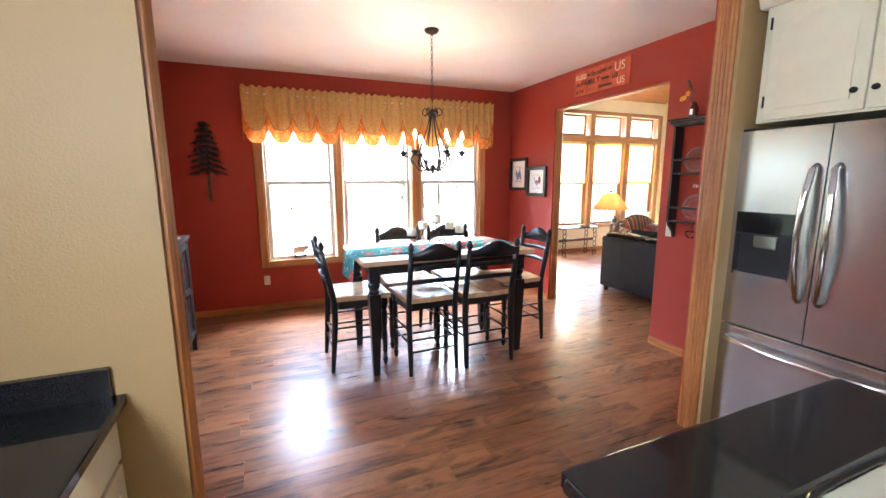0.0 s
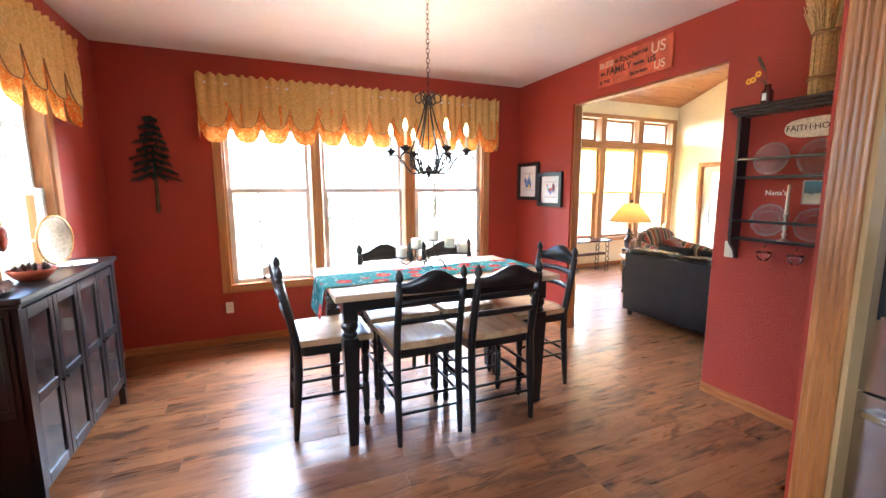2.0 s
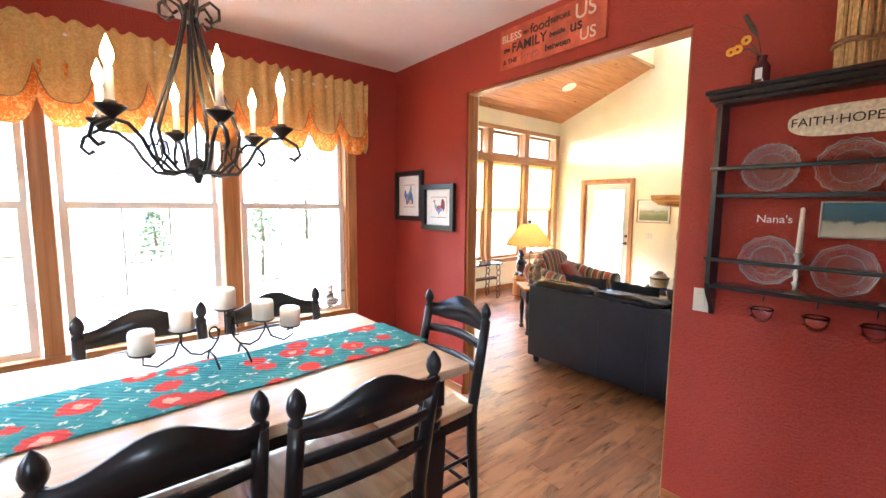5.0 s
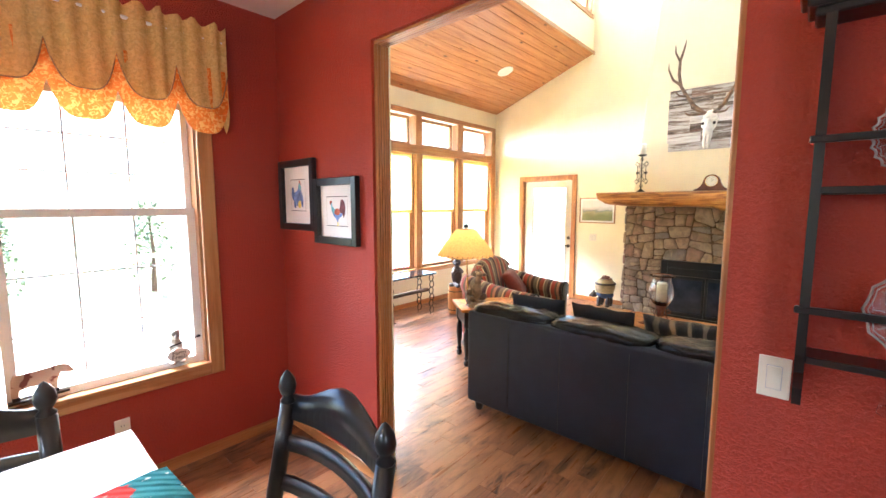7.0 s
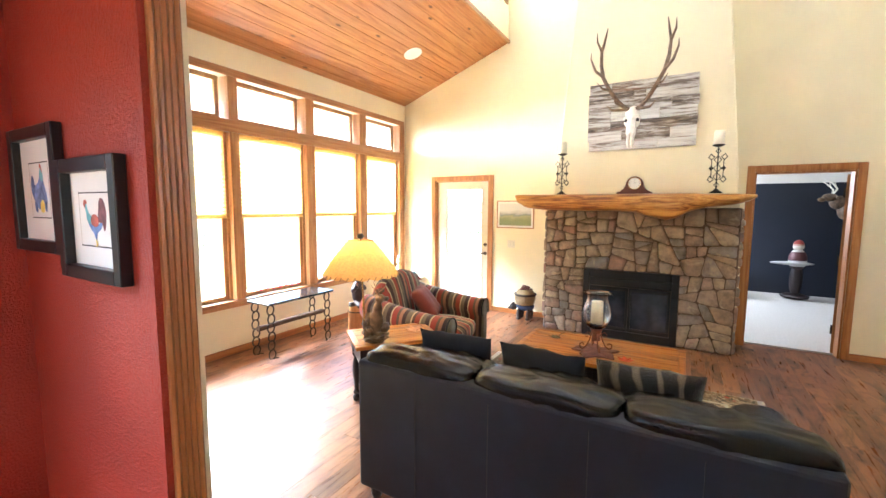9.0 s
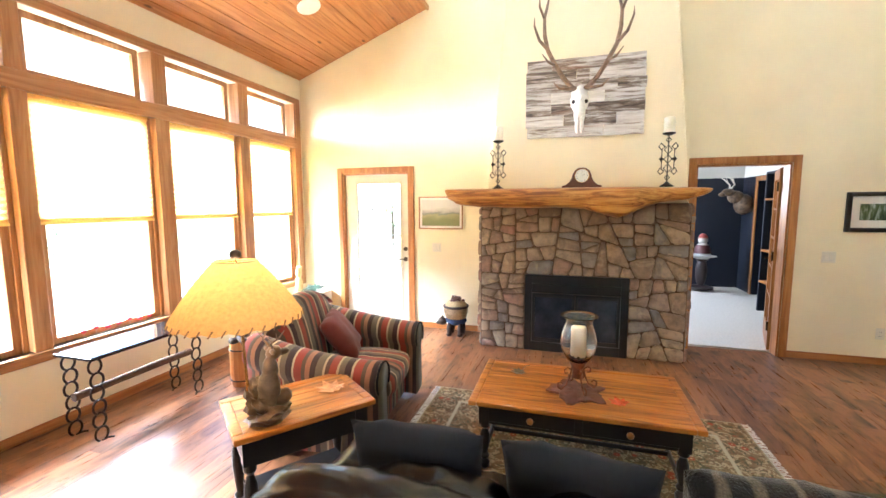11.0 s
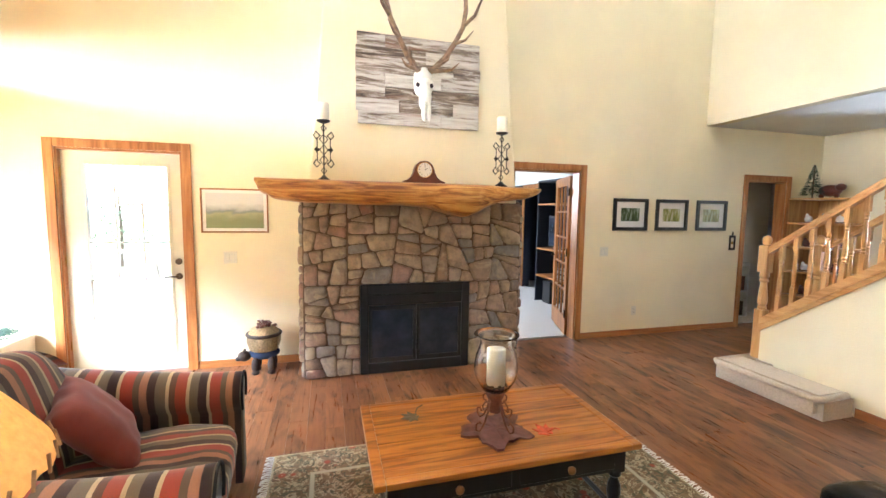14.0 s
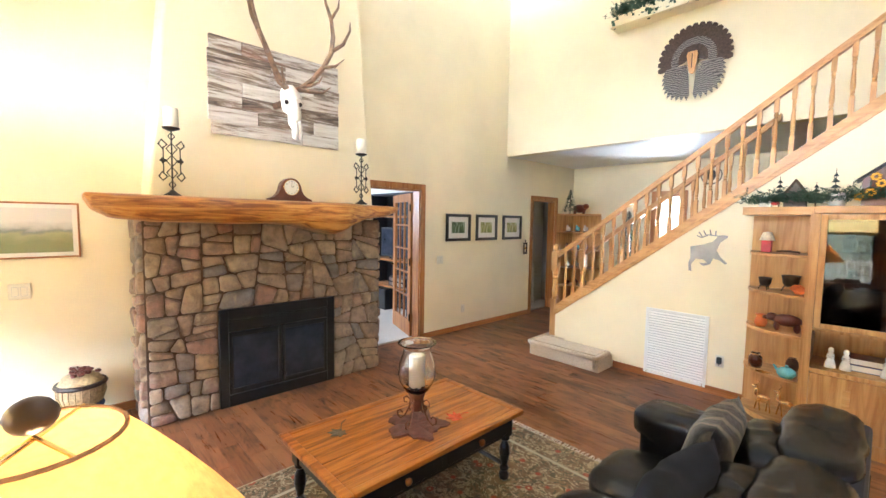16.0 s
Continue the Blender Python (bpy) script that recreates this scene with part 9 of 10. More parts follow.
def basket_bear():
    b = thing("bear_basket", "dark standing bear figure carrying a wicker basket by the fireplace", "ornament", (9.08, 5.78, 0))
    for x in (-0.06, 0.06):
        for y in (-0.07, 0.07):
            part("leg", Bl(((x, y, 0.08), 0.035, 0.038, 0.085), ((x - 0.02, y, 0.018), 0.045, 0.036, 0.02)), M["bearfur"], b, smooth=True)
    part("body", Bl(((0, 0, 0.19), 0.10, 0.14, 0.07)), M["denim"], b, smooth=True)
    part("head", Bl(((-0.03, 0.17, 0.17), 0.05, 0.06, 0.05), ((-0.04, 0.22, 0.15), 0.025, 0.03, 0.022), ((-0.03, 0.17, 0.22), 0.04, 0.015, 0.02)), M["bearfur"], b, smooth=True)
    part("basket", L([(0.0, 0.22), (0.12, 0.22), (0.145, 0.30), (0.14, 0.38), (0.105, 0.43), (0.0, 0.435)], 20), M["wicker"], b, "wicker basket", smooth=True)
    for k in range(22):
        a = 2 * math.pi * k / 22
        part("rib", T([(r * math.cos(a), r * math.sin(a), z) for r, z in ((0.123, 0.22), (0.148, 0.30), (0.143, 0.375))], 0.0045, 5), M["wicker"], b)
    part("strap", T([(0.147 * math.cos(a), 0.147 * math.sin(a), 0.37) for a in [k * math.pi / 12 for k in range(24)]], 0.016, 6, closed=True), M["bearfur"], b)
    bm = bmesh.new()
    rnd = random.Random(9)
    for k in range(34):
        a, r = rnd.uniform(0, 6.28), rnd.uniform(0, 0.11)
        blob(bm, (r * math.cos(a), r * math.sin(a), 0.445 + rnd.uniform(0, 0.04)), 0.028, 0.02, 0.014, 8, 5, 0.4, k)
    part("dried_flowers", bm, M["mahogany"], b)
    part("sprigs", T([(0, 0, 0.45), (0.01, 0.03, 0.50), (0, 0.06, 0.51)], 0.004, 5), M["paper"], b)


basket_bear()


def stump_bear():
    s = thing("wood_stump", "short wooden keg standing by the window wall", "stool", (7.15, 7.30, 0))
    part("keg", L([(0.0, 0.0), (0.10, 0.0), (0.115, 0.12), (0.11, 0.30), (0.10, 0.42), (0.0, 0.42)], 18), M["oak_z"], s, smooth=False)
    for z in (0.06, 0.34):
        part("hoop", T([(0.112 * math.cos(a), 0.112 * math.sin(a), z) for a in [k * math.pi / 12 for k in range(24)]], 0.006, 6, closed=True), M["iron"], s)
    b = thing("bear_figure", "black bear figure seated on the wooden keg", "figurine", (7.10, 7.24, 0.42))
    part("body", Bl(((0, 0, 0.17), 0.08, 0.08, 0.15), ((-0.02, -0.02, 0.36), 0.06, 0.06, 0.055), ((-0.07, -0.05, 0.35), 0.03, 0.03, 0.024), ((0.0, 0.03, 0.42), 0.02, 0.02, 0.02), ((-0.04, -0.05, 0.42), 0.02, 0.02, 0.02), seg=12, rings=8), M["bearfur"], b, smooth=True)
    for e in (-1, 1):
        part("arm", T([(e * 0.06, 0, 0.25), (e * 0.10 - 0.05, -0.06, 0.22), (-0.13, -0.08 + e * 0.02, 0.28)], 0.028, 8), M["bearfur"], b, smooth=True)
        part("leg", T([(e * 0.05, 0, 0.05), (-0.09, e * 0.06 - 0.05, 0.03), (-0.13, e * 0.07 - 0.06, 0.04)], 0.03, 8), M["bearfur"], b, smooth=True)


stump_bear()


def corner_bench():
    c = thing("storage_bench", "low cream storage bench in the window corner", "bench", (8.93, 7.84, 0))
    part("body", B((-0.32, 0.33, -0.18, 0.21, 0.0, 0.42)), M["creamwood"], c)
    part("lid", B((-0.335, 0.33, -0.195, 0.21, 0.42, 0.445), bevel=0.004), M["creamwood"], c)
    o = thing("carved_figure", "carved wooden otter figure standing on the corner bench", "figurine", (8.80, 7.86, 0.445))
    part("body", Bl(((0, 0, 0.13), 0.055, 0.05, 0.13), ((0, 0, 0.30), 0.045, 0.042, 0.07), ((-0.02, -0.02, 0.36), 0.04, 0.038, 0.04), ((0.0, 0.0, 0.02), 0.07, 0.07, 0.02), seg=12, rings=8), M["straw"], o, smooth=True)
    g = thing("greenery", "trailing pine greenery on the corner bench", "plant", (8.92, 7.76, 0.445))
    needles(g, [(-0.22, 0, 0.03), (-0.05, -0.03, 0.04), (0.1, 0.03, 0.04), (0.24, 0.0, 0.03)], 0.10, 420, 3)


def needles(parent, path, spread, count, seed, mat="green2", name="needles"):
    """Soft pine sprays along a path."""
    rnd = random.Random(seed)
    bm = bmesh.new()
    pts = [Vector(p) for p in path]
    for i in range(count):
        t = rnd.random() * (len(pts) - 1)
        k = min(int(t), len(pts) - 2)
        c = pts[k].lerp(pts[k + 1], t - k) + Vector((rnd.gauss(0, spread * 0.35), rnd.gauss(0, spread * 0.35), abs(rnd.gauss(0, spread * 0.25))))
        d = Vector((rnd.uniform(-1, 1), rnd.uniform(-1, 1), rnd.uniform(-0.3, 0.8))).normalized() * rnd.uniform(0.03, 0.06)
        w = d.orthogonal().normalized() * 0.004
        vs = [bm.verts.new(q) for q in (c - w, c + w, c + d + w * 0.3, c + d - w * 0.3)]
        bm.faces.new(vs)
        for q in range(4):
            b = c + d * (0.2 + 0.2 * q)
            s = (d.orthogonal() if q % 2 else -d.orthogonal()).normalized() * 0.018 + d * 0.25
            n = s.orthogonal().normalized() * 0.0025
            bm.faces.new([bm.verts.new(z) for z in (b - n, b + n, b + s)])
    tagged(part(name, bm, M[mat], parent), kind="stuff")


corner_bench()


def sill_sign():
    s = thing("sill_sign", "small wooden plank sign with burnt script on the window sill", "sign", (5.42, 8.06, 0.605), 0)
    part("board", B((-0.17, 0.17, -0.012, 0.012, 0.0, 0.095), bevel=0.004), M["maple_x"], s)
    text("Resting Place", 0.05, M["bark"], s, pose(0, -0.013, 0.048, 90, 0, 0))


sill_sign()
_c = thing("candle_row", "row of small red ornaments on the window sill", "ornament", (6.65, 8.10, 0.60))
part("wire", T([(-0.28, 0, 0.004), (0.28, 0, 0.004)], 0.004, 5), M["pewter"], _c)
for _k in range(7):
    part("ornament", Bl(((-0.27 + 0.09 * _k, 0, 0.05 + 0.012 * math.sin(_k * 2)), 0.022, 0.014, 0.016)), M["comb"], _c)
    part("stem", T([(-0.27 + 0.09 * _k, 0, 0.004), (-0.27 + 0.09 * _k, 0, 0.045)], 0.002, 4), M["pewter"], _c)
_c = thing("moose_ornament", "small dark animal ornament on the window sill", "ornament", (8.45, 8.10, 0.60))
part("body", Bl(((0, 0, 0.06), 0.05, 0.02, 0.022), ((-0.05, 0, 0.085), 0.022, 0.014, 0.014), ((0.035, 0, 0.03), 0.008, 0.008, 0.03), ((-0.03, 0, 0.03), 0.008, 0.008, 0.03)), M["iron"], _c)
_g = thing("garden_goose", "dark carved stick figure leaning at the window wall", "ornament", (5.02, 7.86, 0))
part("stick", T([(0, 0, 0.0), (0.0, 0.02, 0.2), (-0.03, 0.05, 0.33)], 0.03, 8, [0.045, 0.035, 0.012]), M["bark"], _g, smooth=True)
part("head", Bl(((-0.02, 0.05, 0.36), 0.025, 0.02, 0.03)), M["iron"], _g)


# ---- stairs ----
SX, SZ, SK = 7.81, 0.47, 0.75


def stair_z(x):
    return SZ + (SX - x) * SK


def stairs():
    pts = [(7.79, 0.0), (7.79, stair_z(7.79)), (4.035, stair_z(4.035)), (4.035, 0.0)]
    struct("wall_stairs", S(pts, 1.13, 1.25), M["yellow"])
    struct("baseboard", B((4.035, 7.02, 1.25, 1.262, 0, BB), bevel=0.003), M["oak_x"])
    st = thing("staircase", "staircase with oak stringers, turned balusters and a carpeted bottom step", "staircase", (0, 0, 0))
    for y0, y1, xe in ((1.115, 1.265, 4.035), (0.445, 0.54, 5.76)):
        part("stringer", S([(7.80, stair_z(7.80) - 0.015), (7.80, stair_z(7.80) + 0.115), (xe, stair_z(xe) + 0.115), (xe, stair_z(xe) - 0.015)], y0, y1), M["lightoak_x"], st)
        part("stringer_moulding", S([(7.80, stair_z(7.80) + 0.03), (7.80, stair_z(7.80) + 0.05), (xe, stair_z(xe) + 0.05), (xe, stair_z(xe) + 0.03)], y0 - 0.006 if y0 < 1 else y0 - 0.006, y1 + 0.006), M["lightoak_x"], st)
    rails = ((1.19, 4.035), (0.49, 5.76))
    for y, xe in rails:
        z = lambda x: 1.22 + (SX - x) * 0.74
        part("handrail", S([(7.80, z(7.80) - 0.03), (7.80, z(7.80) + 0.035), (xe, z(xe) + 0.035), (xe, z(xe) - 0.03)], y - 0.03, y + 0.03), M["lightoak_x"], st)
        part("handrail_edge", S([(7.80, z(7.80) + 0.0), (7.80, z(7.80) + 0.02), (xe, z(xe) + 0.02), (xe, z(xe) + 0.0)], y - 0.036, y + 0.036), M["lightoak_x"], st)
        x = 7.70
        while x > xe + 0.03:
            zb, zt = stair_z(x) + 0.108, z(x) - 0.02
            h = zt - zb
            bm = bmesh.new()
            r = 0.0175
            v = [bm.verts.new(p) for p in ((x - r, y - r, zb - 0.03), (x + r, y - r, zb - 0.03), (x + r, y + r, zb - 0.03), (x - r, y + r, zb - 0.03), (x - r, y - r, zb + 0.19 * h + 0.05), (x + r, y - r, zb + 0.19 * h + 0.05), (x + r, y + r, zb + 0.19 * h + 0.05), (x - r, y + r, zb + 0.19 * h + 0.05))]
            for f in ((3, 2, 1, 0), (4, 5, 6, 7), (0, 1, 5, 4), (1, 2, 6, 5), (2, 3, 7, 6), (3, 0, 4, 7)):
                bm.faces.new([v[i] for i in f])
            box(bm, x - r, x + r, y - r, y + r, zt - 0.20 * h, zt + 0.015)
            b0, b1 = zb + 0.19 * h + 0.05, zt - 0.20 * h
            hh = b1 - b0
            lathe(bm, [(0.011, b0), (0.017, b0 + 0.03 * hh), (0.011, b0 + 0.07 * hh), (0.018, b0 + 0.11 * hh), (0.012, b0 + 0.15 * hh), (0.017, b0 + 0.22 * hh), (0.0185, b0 + 0.3 * hh), (0.011, b0 + 0.80 * hh), (0.017, b0 + 0.83 * hh), (0.011, b0 + 0.87 * hh), (0.017, b0 + 0.92 * hh), (0.012, b1)], 10, (x, y, 0))
            part("baluster", bm, M["lightoak"], st)
            x -= 0.118
        bm = bmesh.new()
        nx = 7.84
        q = 0.042
        box(bm, nx - q, nx + q, y - q, y + q, 0.19, 0.66)
        box(bm, nx - q, nx + q, y - q, y + q, 1.02, 1.27)
        lathe(bm, [(0.034, 0.66), (0.04, 0.68), (0.03, 0.70), (0.04, 0.72), (0.042, 0.76), (0.026, 0.92), (0.04, 0.94), (0.028, 0.96), (0.04, 0.98), (0.036, 1.02)], 16, (nx, y, 0))
        lathe(bm, [(0.04, 1.27), (0.025, 1.28), (0.036, 1.29), (0.04, 1.32), (0.036, 1.345), (0.015, 1.365), (0.0, 1.37)], 16, (nx, y, 0))
        part("newel_post", bm, M["lightoak"], st)
    # carpeted steps
    bm = B((7.03, 7.93, 1.268, 1.63, 0.0, 0.19))
    bmesh.ops.bevel(bm, geom=[e for e in bm.edges if min(v.co.y for v in e.verts) > 1.6 or (max(v.co.z for v in e.verts) == min(v.co.z for v in e.verts) and e.verts[0].co.z > 0.1)], offset=0.045, segments=4, affect="EDGES")
    part("bottom_step", bm, M["carpet"], st, "beige carpeted bottom step", smooth=False)
    part("step_nosing", T([(7.06, 1.30, 0.165), (7.045, 1.60, 0.165), (7.08, 1.635, 0.165), (7.88, 1.635, 0.165), (7.925, 1.60, 0.165), (7.94, 1.30, 0.165), (7.94, 0.6, 0.165)], 0.026, 10), M["carpet"], st, "rounded carpet nosing", smooth=True)
    for k in range(13):
        x1 = 7.93 - k * 0.253
        part("tread", B((x1 - 0.28, x1 - (0 if k else 0.0), 0.545, 1.11 if k else 1.262, 0.0 if k == 0 else 0.19 * k, 0.19 * (k + 1)), bevel=0.012, seg=2), M["carpet"], st)


stairs()


def vent():
    v = thing("return_grille", "large white slatted air return grille low on the stair wall", "vent", (6.385, 1.251, 0.40))
    w, h = 0.295, 0.355
    part("frame", B((-w, -w + 0.03, 0, 0.012, -h, h), (w - 0.03, w, 0, 0.012, -h, h), (-w + 0.03, w - 0.03, 0, 0.012, -h, -h + 0.03), (-w + 0.03, w - 0.03, 0, 0.012, h - 0.03, h), bevel=0.003), M["white"], v)
    part("backing", B((-w + 0.03, w - 0.03, 0.0, 0.001, -h + 0.03, h - 0.03)), M["greywall"], v)
    n = 24
    for k in range(n):
        z = -h + 0.03 + (2 * h - 0.06) * (k + 0.5) / n
        part("slat", S([(0.001, z + 0.008), (0.003, z + 0.010), (0.011, z - 0.008), (0.009, z - 0.011)], -w + 0.03, w - 0.03, "yz"), M["white"], v)


vent()
wall_plate(5.985, 1.2515, 0.34, 180, "socket", "cream socket with a black plug on the stair wall")
_p = thing("plug_adapter", "black plug-in adapter in the stair wall socket", "adapter", (5.985, 1.262, 0.35))
part("body", B((-0.02, 0.02, 0, 0.035, -0.03, 0.035), bevel=0.006), M["darkplastic"], _p)
part("cable", T([(0, 0.02, -0.03), (0, 0.025, -0.05)], 0.003, 5), M["darkplastic"], _p)


def elk_art():
    e = thing("elk_silhouette", "brushed metal elk silhouette on the stair wall", "wall decoration", (6.14, 1.253, 1.40))
    # its head to -x
    body = [(0.15, 0.02), (0.145, -0.06), (0.155, -0.12), (0.15, -0.2), (0.125, -0.215), (0.135, -0.16), (0.11, -0.1), (0.08, -0.09), (0.02, -0.1), (-0.02, -0.14), (0.0, -0.165), (-0.02, -0.17), (-0.04, -0.13), (-0.03, -0.075), (-0.09, -0.09), (-0.13, -0.12), (-0.155, -0.11), (-0.12, -0.07), (-0.07, -0.04), (-0.06, 0.02), (-0.09, 0.09), (-0.13, 0.14), (-0.16, 0.155), (-0.165, 0.13), (-0.155, 0.115), (-0.12, 0.10)]
    body = [(0.15, 0.03), (0.145, -0.08), (0.16, -0.13), (0.155, -0.21), (0.13, -0.215), (0.138, -0.15), (0.10, -0.09), (0.03, -0.09), (0.0, -0.12), (0.03, -0.13), (0.07, -0.125), (0.03, -0.155), (-0.025, -0.135), (-0.05, -0.075), (-0.10, -0.09), (-0.15, -0.125), (-0.165, -0.115), (-0.11, -0.06), (-0.075, 0.0), (-0.10, 0.08), (-0.155, 0.125), (-0.16, 0.145), (-0.12, 0.15), (-0.085, 0.145), (-0.04, 0.085), (0.04, 0.055)]
    part("body", S(body, 0.004, 0.008), M["metalgrey"], e)
    for pts in ([(-0.08, 0.006, 0.14), (0.0, 0.006, 0.15), (0.06, 0.006, 0.12), (0.10, 0.006, 0.14)], [(-0.06, 0.006, 0.147), (-0.06, 0.006, 0.19)], [(-0.02, 0.006, 0.15), (-0.01, 0.006, 0.20)], [(0.02, 0.006, 0.145), (0.045, 0.006, 0.19)], [(0.05, 0.006, 0.125), (0.085, 0.006, 0.175)]):
        part("antler", T(pts, 0.005, 5), M["metalgrey"], e)


elk_art()


# ---- wall unit ----
def wall_unit():
    c = thing("curio_shelf", "light oak corner shelf unit with curved shelves full of ornaments", "shelf", (5.35, 1.255, 0))
    w, d = 0.44, 0.40
    part("back_panel", B((0.0, w, 0.0, 0.012, 0, 1.80)), M["lightoak"], c)
    part("side_panel", B((0.0, 0.02, 0.012, d, 0, 1.80)), M["lightoak"], c)

    def curve(k=1.0):
        return [(0.02, 0.012), (w * k, 0.012)] + [(0.02 + (w * k - 0.02) * math.cos(a), 0.012 + (d - 0.012) * math.sin(a) ** 0.9) for a in [math.pi / 2 * q / 8 for q in range(1, 9)]]

    for z in (0.03, 0.40, 0.76, 1.08, 1.40):
        part("shelf_board", S(curve(), z, z + 0.022, "xy"), M["lightoak_x"], c)
    part("top", B((0.02, w + 0.01, 0.012, d, 1.735, 1.80)), M["lightoak_x"], c)
    part("plinth", S(curve(0.95), 0.0, 0.03, "xy"), M["lightoak_x"], c)
    u = thing("display_cabinet", "light oak display cabinet with smoked glass doors over wooden doors", "cabinet", (4.88, 1.255, 0))
    h = 0.465
    part("body", B((-h, -h + 0.02, 0.0, 0.44, 0, 1.80), (h - 0.02, h, 0.0, 0.44, 0, 1.80), (-h + 0.02, h - 0.02, 0.0, 0.012, 0, 1.80), (-h + 0.02, h - 0.02, 0.012, 0.44, 0.545, 0.57), (-h + 0.02, h - 0.02, 0.012, 0.44, 0.86, 0.88), (-h + 0.02, h - 0.02, 0.012, 0.44, 0.0, 0.10)), M["lightoak"], u)
    part("top", B((-h - 0.005, h, 0.0, 0.46, 1.745, 1.80), bevel=0.004), M["lightoak_x"], u)
    part("face_post", B((h - 0.04, h, 0.44, 0.455, 0.0, 1.745), (-h, -h + 0.04, 0.44, 0.455, 0.0, 1.745)), M["lightoak"], u)
    for z in (1.18, 1.46):
        part("glass_shelf", B((-h + 0.02, h - 0.02, 0.012, 0.40, z, z + 0.008)), M["darkpane"], u)
    for a, b in ((-h + 0.042, -0.002), (0.002, h - 0.042)):
        d1 = part("glass_door", B((a, a + 0.04, 0.442, 0.46, 0.885, 1.74), (b - 0.04, b, 0.442, 0.46, 0.885, 1.74), (a + 0.04, b - 0.04, 0.442, 0.46, 0.885, 0.925), (a + 0.04, b - 0.04, 0.442, 0.46, 1.70, 1.74), bevel=0.003), M["lightoak"], u)
        pn = part("glass_pane", B((a + 0.04, b - 0.04, 0.449, 0.453, 0.925, 1.70)), M["smoked"], d1)
        d2 = part("door", B((a, b, 0.442, 0.46, 0.11, 0.54), bevel=0.004), M["lightoak"], u)
        m = (a + b) / 2
        part("pull_groove", S([(m - 0.018, 0.22), (m + 0.018, 0.22), (m + 0.02, 0.24), (m + 0.02, 0.44), (m + 0.018, 0.46), (m - 0.018, 0.46), (m - 0.02, 0.44), (m - 0.02, 0.24)], 0.461, 0.466), M["lightoak_x"], d2)


M["smoked"] = thin_glass("smoked_glass")
M["smoked"].node_tree.nodes["Transparent BSDF"].inputs[0].default_value = (0.30, 0.26, 0.22, 1)
M["smoked"].node_tree.nodes["Mix Shader"].inputs[0].default_value = 0.08
wall_unit()


def shelf_things():
    def at(x, y, z):
        return (x, y, z)
    o = thing("toy_lantern", "small red lantern ornament with a pale roof on the curio shelf", "ornament", (5.66, 1.42, 1.4225))
    part("body", B((-0.035, 0.035, -0.03, 0.03, 0, 0.10), bevel=0.004), M["comb"], o)
    part("roof", L([(0.055, 0.10), (0.05, 0.12), (0.03, 0.17), (0.0, 0.175)], 12), M["lace"], o)
    o = thing("twig_ornament", "small twig ornament on the curio shelf", "ornament", (5.50, 1.50, 1.4225))
    part("twig", T([(-0.07, 0, 0.012), (0, 0, 0.02), (0.08, 0, 0.014)], 0.008, 6), M["bark"], o)
    for x, z, s in ((5.65, 1.1025, 0.9), (5.48, 1.1025, 1.2)):
        o = thing("metal_pot", "small footed metal cauldron on the curio shelf", "pot", (x, 1.45, z), group="cauldrons on the curio shelf")
        part("bowl", L([(0.0, 0.035 * s), (0.03 * s, 0.037 * s), (0.045 * s, 0.06 * s), (0.048 * s, 0.09 * s), (0.055 * s, 0.115 * s), (0.05 * s, 0.115 * s), (0.0, 0.07 * s)], 16), M["bronze"], o, smooth=True)
        for k in range(3):
            a = k * 2.09
            part("foot", T([(0.03 * s * math.cos(a), 0.03 * s * math.sin(a), 0.045 * s), (0.05 * s * math.cos(a), 0.05 * s * math.sin(a), 0.003)], 0.005, 6), M["bronze"], o)
    o = thing("leaf_ornament", "orange leaf ornament on the curio shelf", "ornament", (5.42, 1.56, 1.1025))
    part("leaf", Bl(((0, 0, 0.04), 0.05, 0.012, 0.038), wob=0.6), M["orange"], o)
    o = thing("vase", "small orange pottery vase on the curio shelf", "vase", (5.66, 1.45, 0.7825))
    part("body", L([(0.035, 0.0), (0.048, 0.03), (0.04, 0.07), (0.03, 0.09), (0.045, 0.105), (0.04, 0.105), (0.0, 0.08)], 16), M["orange"], o, smooth=True)
    o = thing("bear_figure", "dark carved walking bear on the curio shelf", "figurine", (5.48, 1.50, 0.7825))
    part("body", Bl(((0, 0, 0.09), 0.10, 0.045, 0.05), ((0.10, 0, 0.105), 0.04, 0.034, 0.034), ((0.14, 0, 0.095), 0.022, 0.018, 0.017), ((-0.07, 0.02, 0.035), 0.022, 0.02, 0.04), ((-0.06, -0.02, 0.035), 0.022, 0.02, 0.04), ((0.06, 0.02, 0.035), 0.02, 0.02, 0.04), ((0.07, -0.02, 0.035), 0.02, 0.02, 0.04)), M["mahogany"], o, smooth=True)
    o = thing("glass_jar", "glass jar filled with dark stones on the curio shelf", "jar", (5.68, 1.45, 0.4225))
    part("jar", L([(0.0, 0.0), (0.045, 0.0), (0.05, 0.02), (0.05, 0.085), (0.035, 0.10), (0.03, 0.105)], 18), M["glass"], o, smooth=True)
    part("lid", L([(0.034, 0.105), (0.034, 0.125), (0.012, 0.135), (0.0, 0.14)], 16), M["glass"], o, smooth=True)
    part("filling", Bl(((0, 0, 0.045), 0.042, 0.042, 0.04), wob=0.3), M["mahogany"], o)
    o = thing("pine_cone", "large brown pine cone on the curio shelf", "ornament", (5.43, 1.47, 0.4225))
    bm = bmesh.new()
    for j in range(9):
        lathe(bm, [(0.0, 0.0), (0.015 + 0.035 * math.sin(0.35 + j * 0.30), 0.010), (0.0, 0.012)], 9, (0, 0, 0.01 + 0.015 * j))
    part("scales", bm, M["cone"], o)
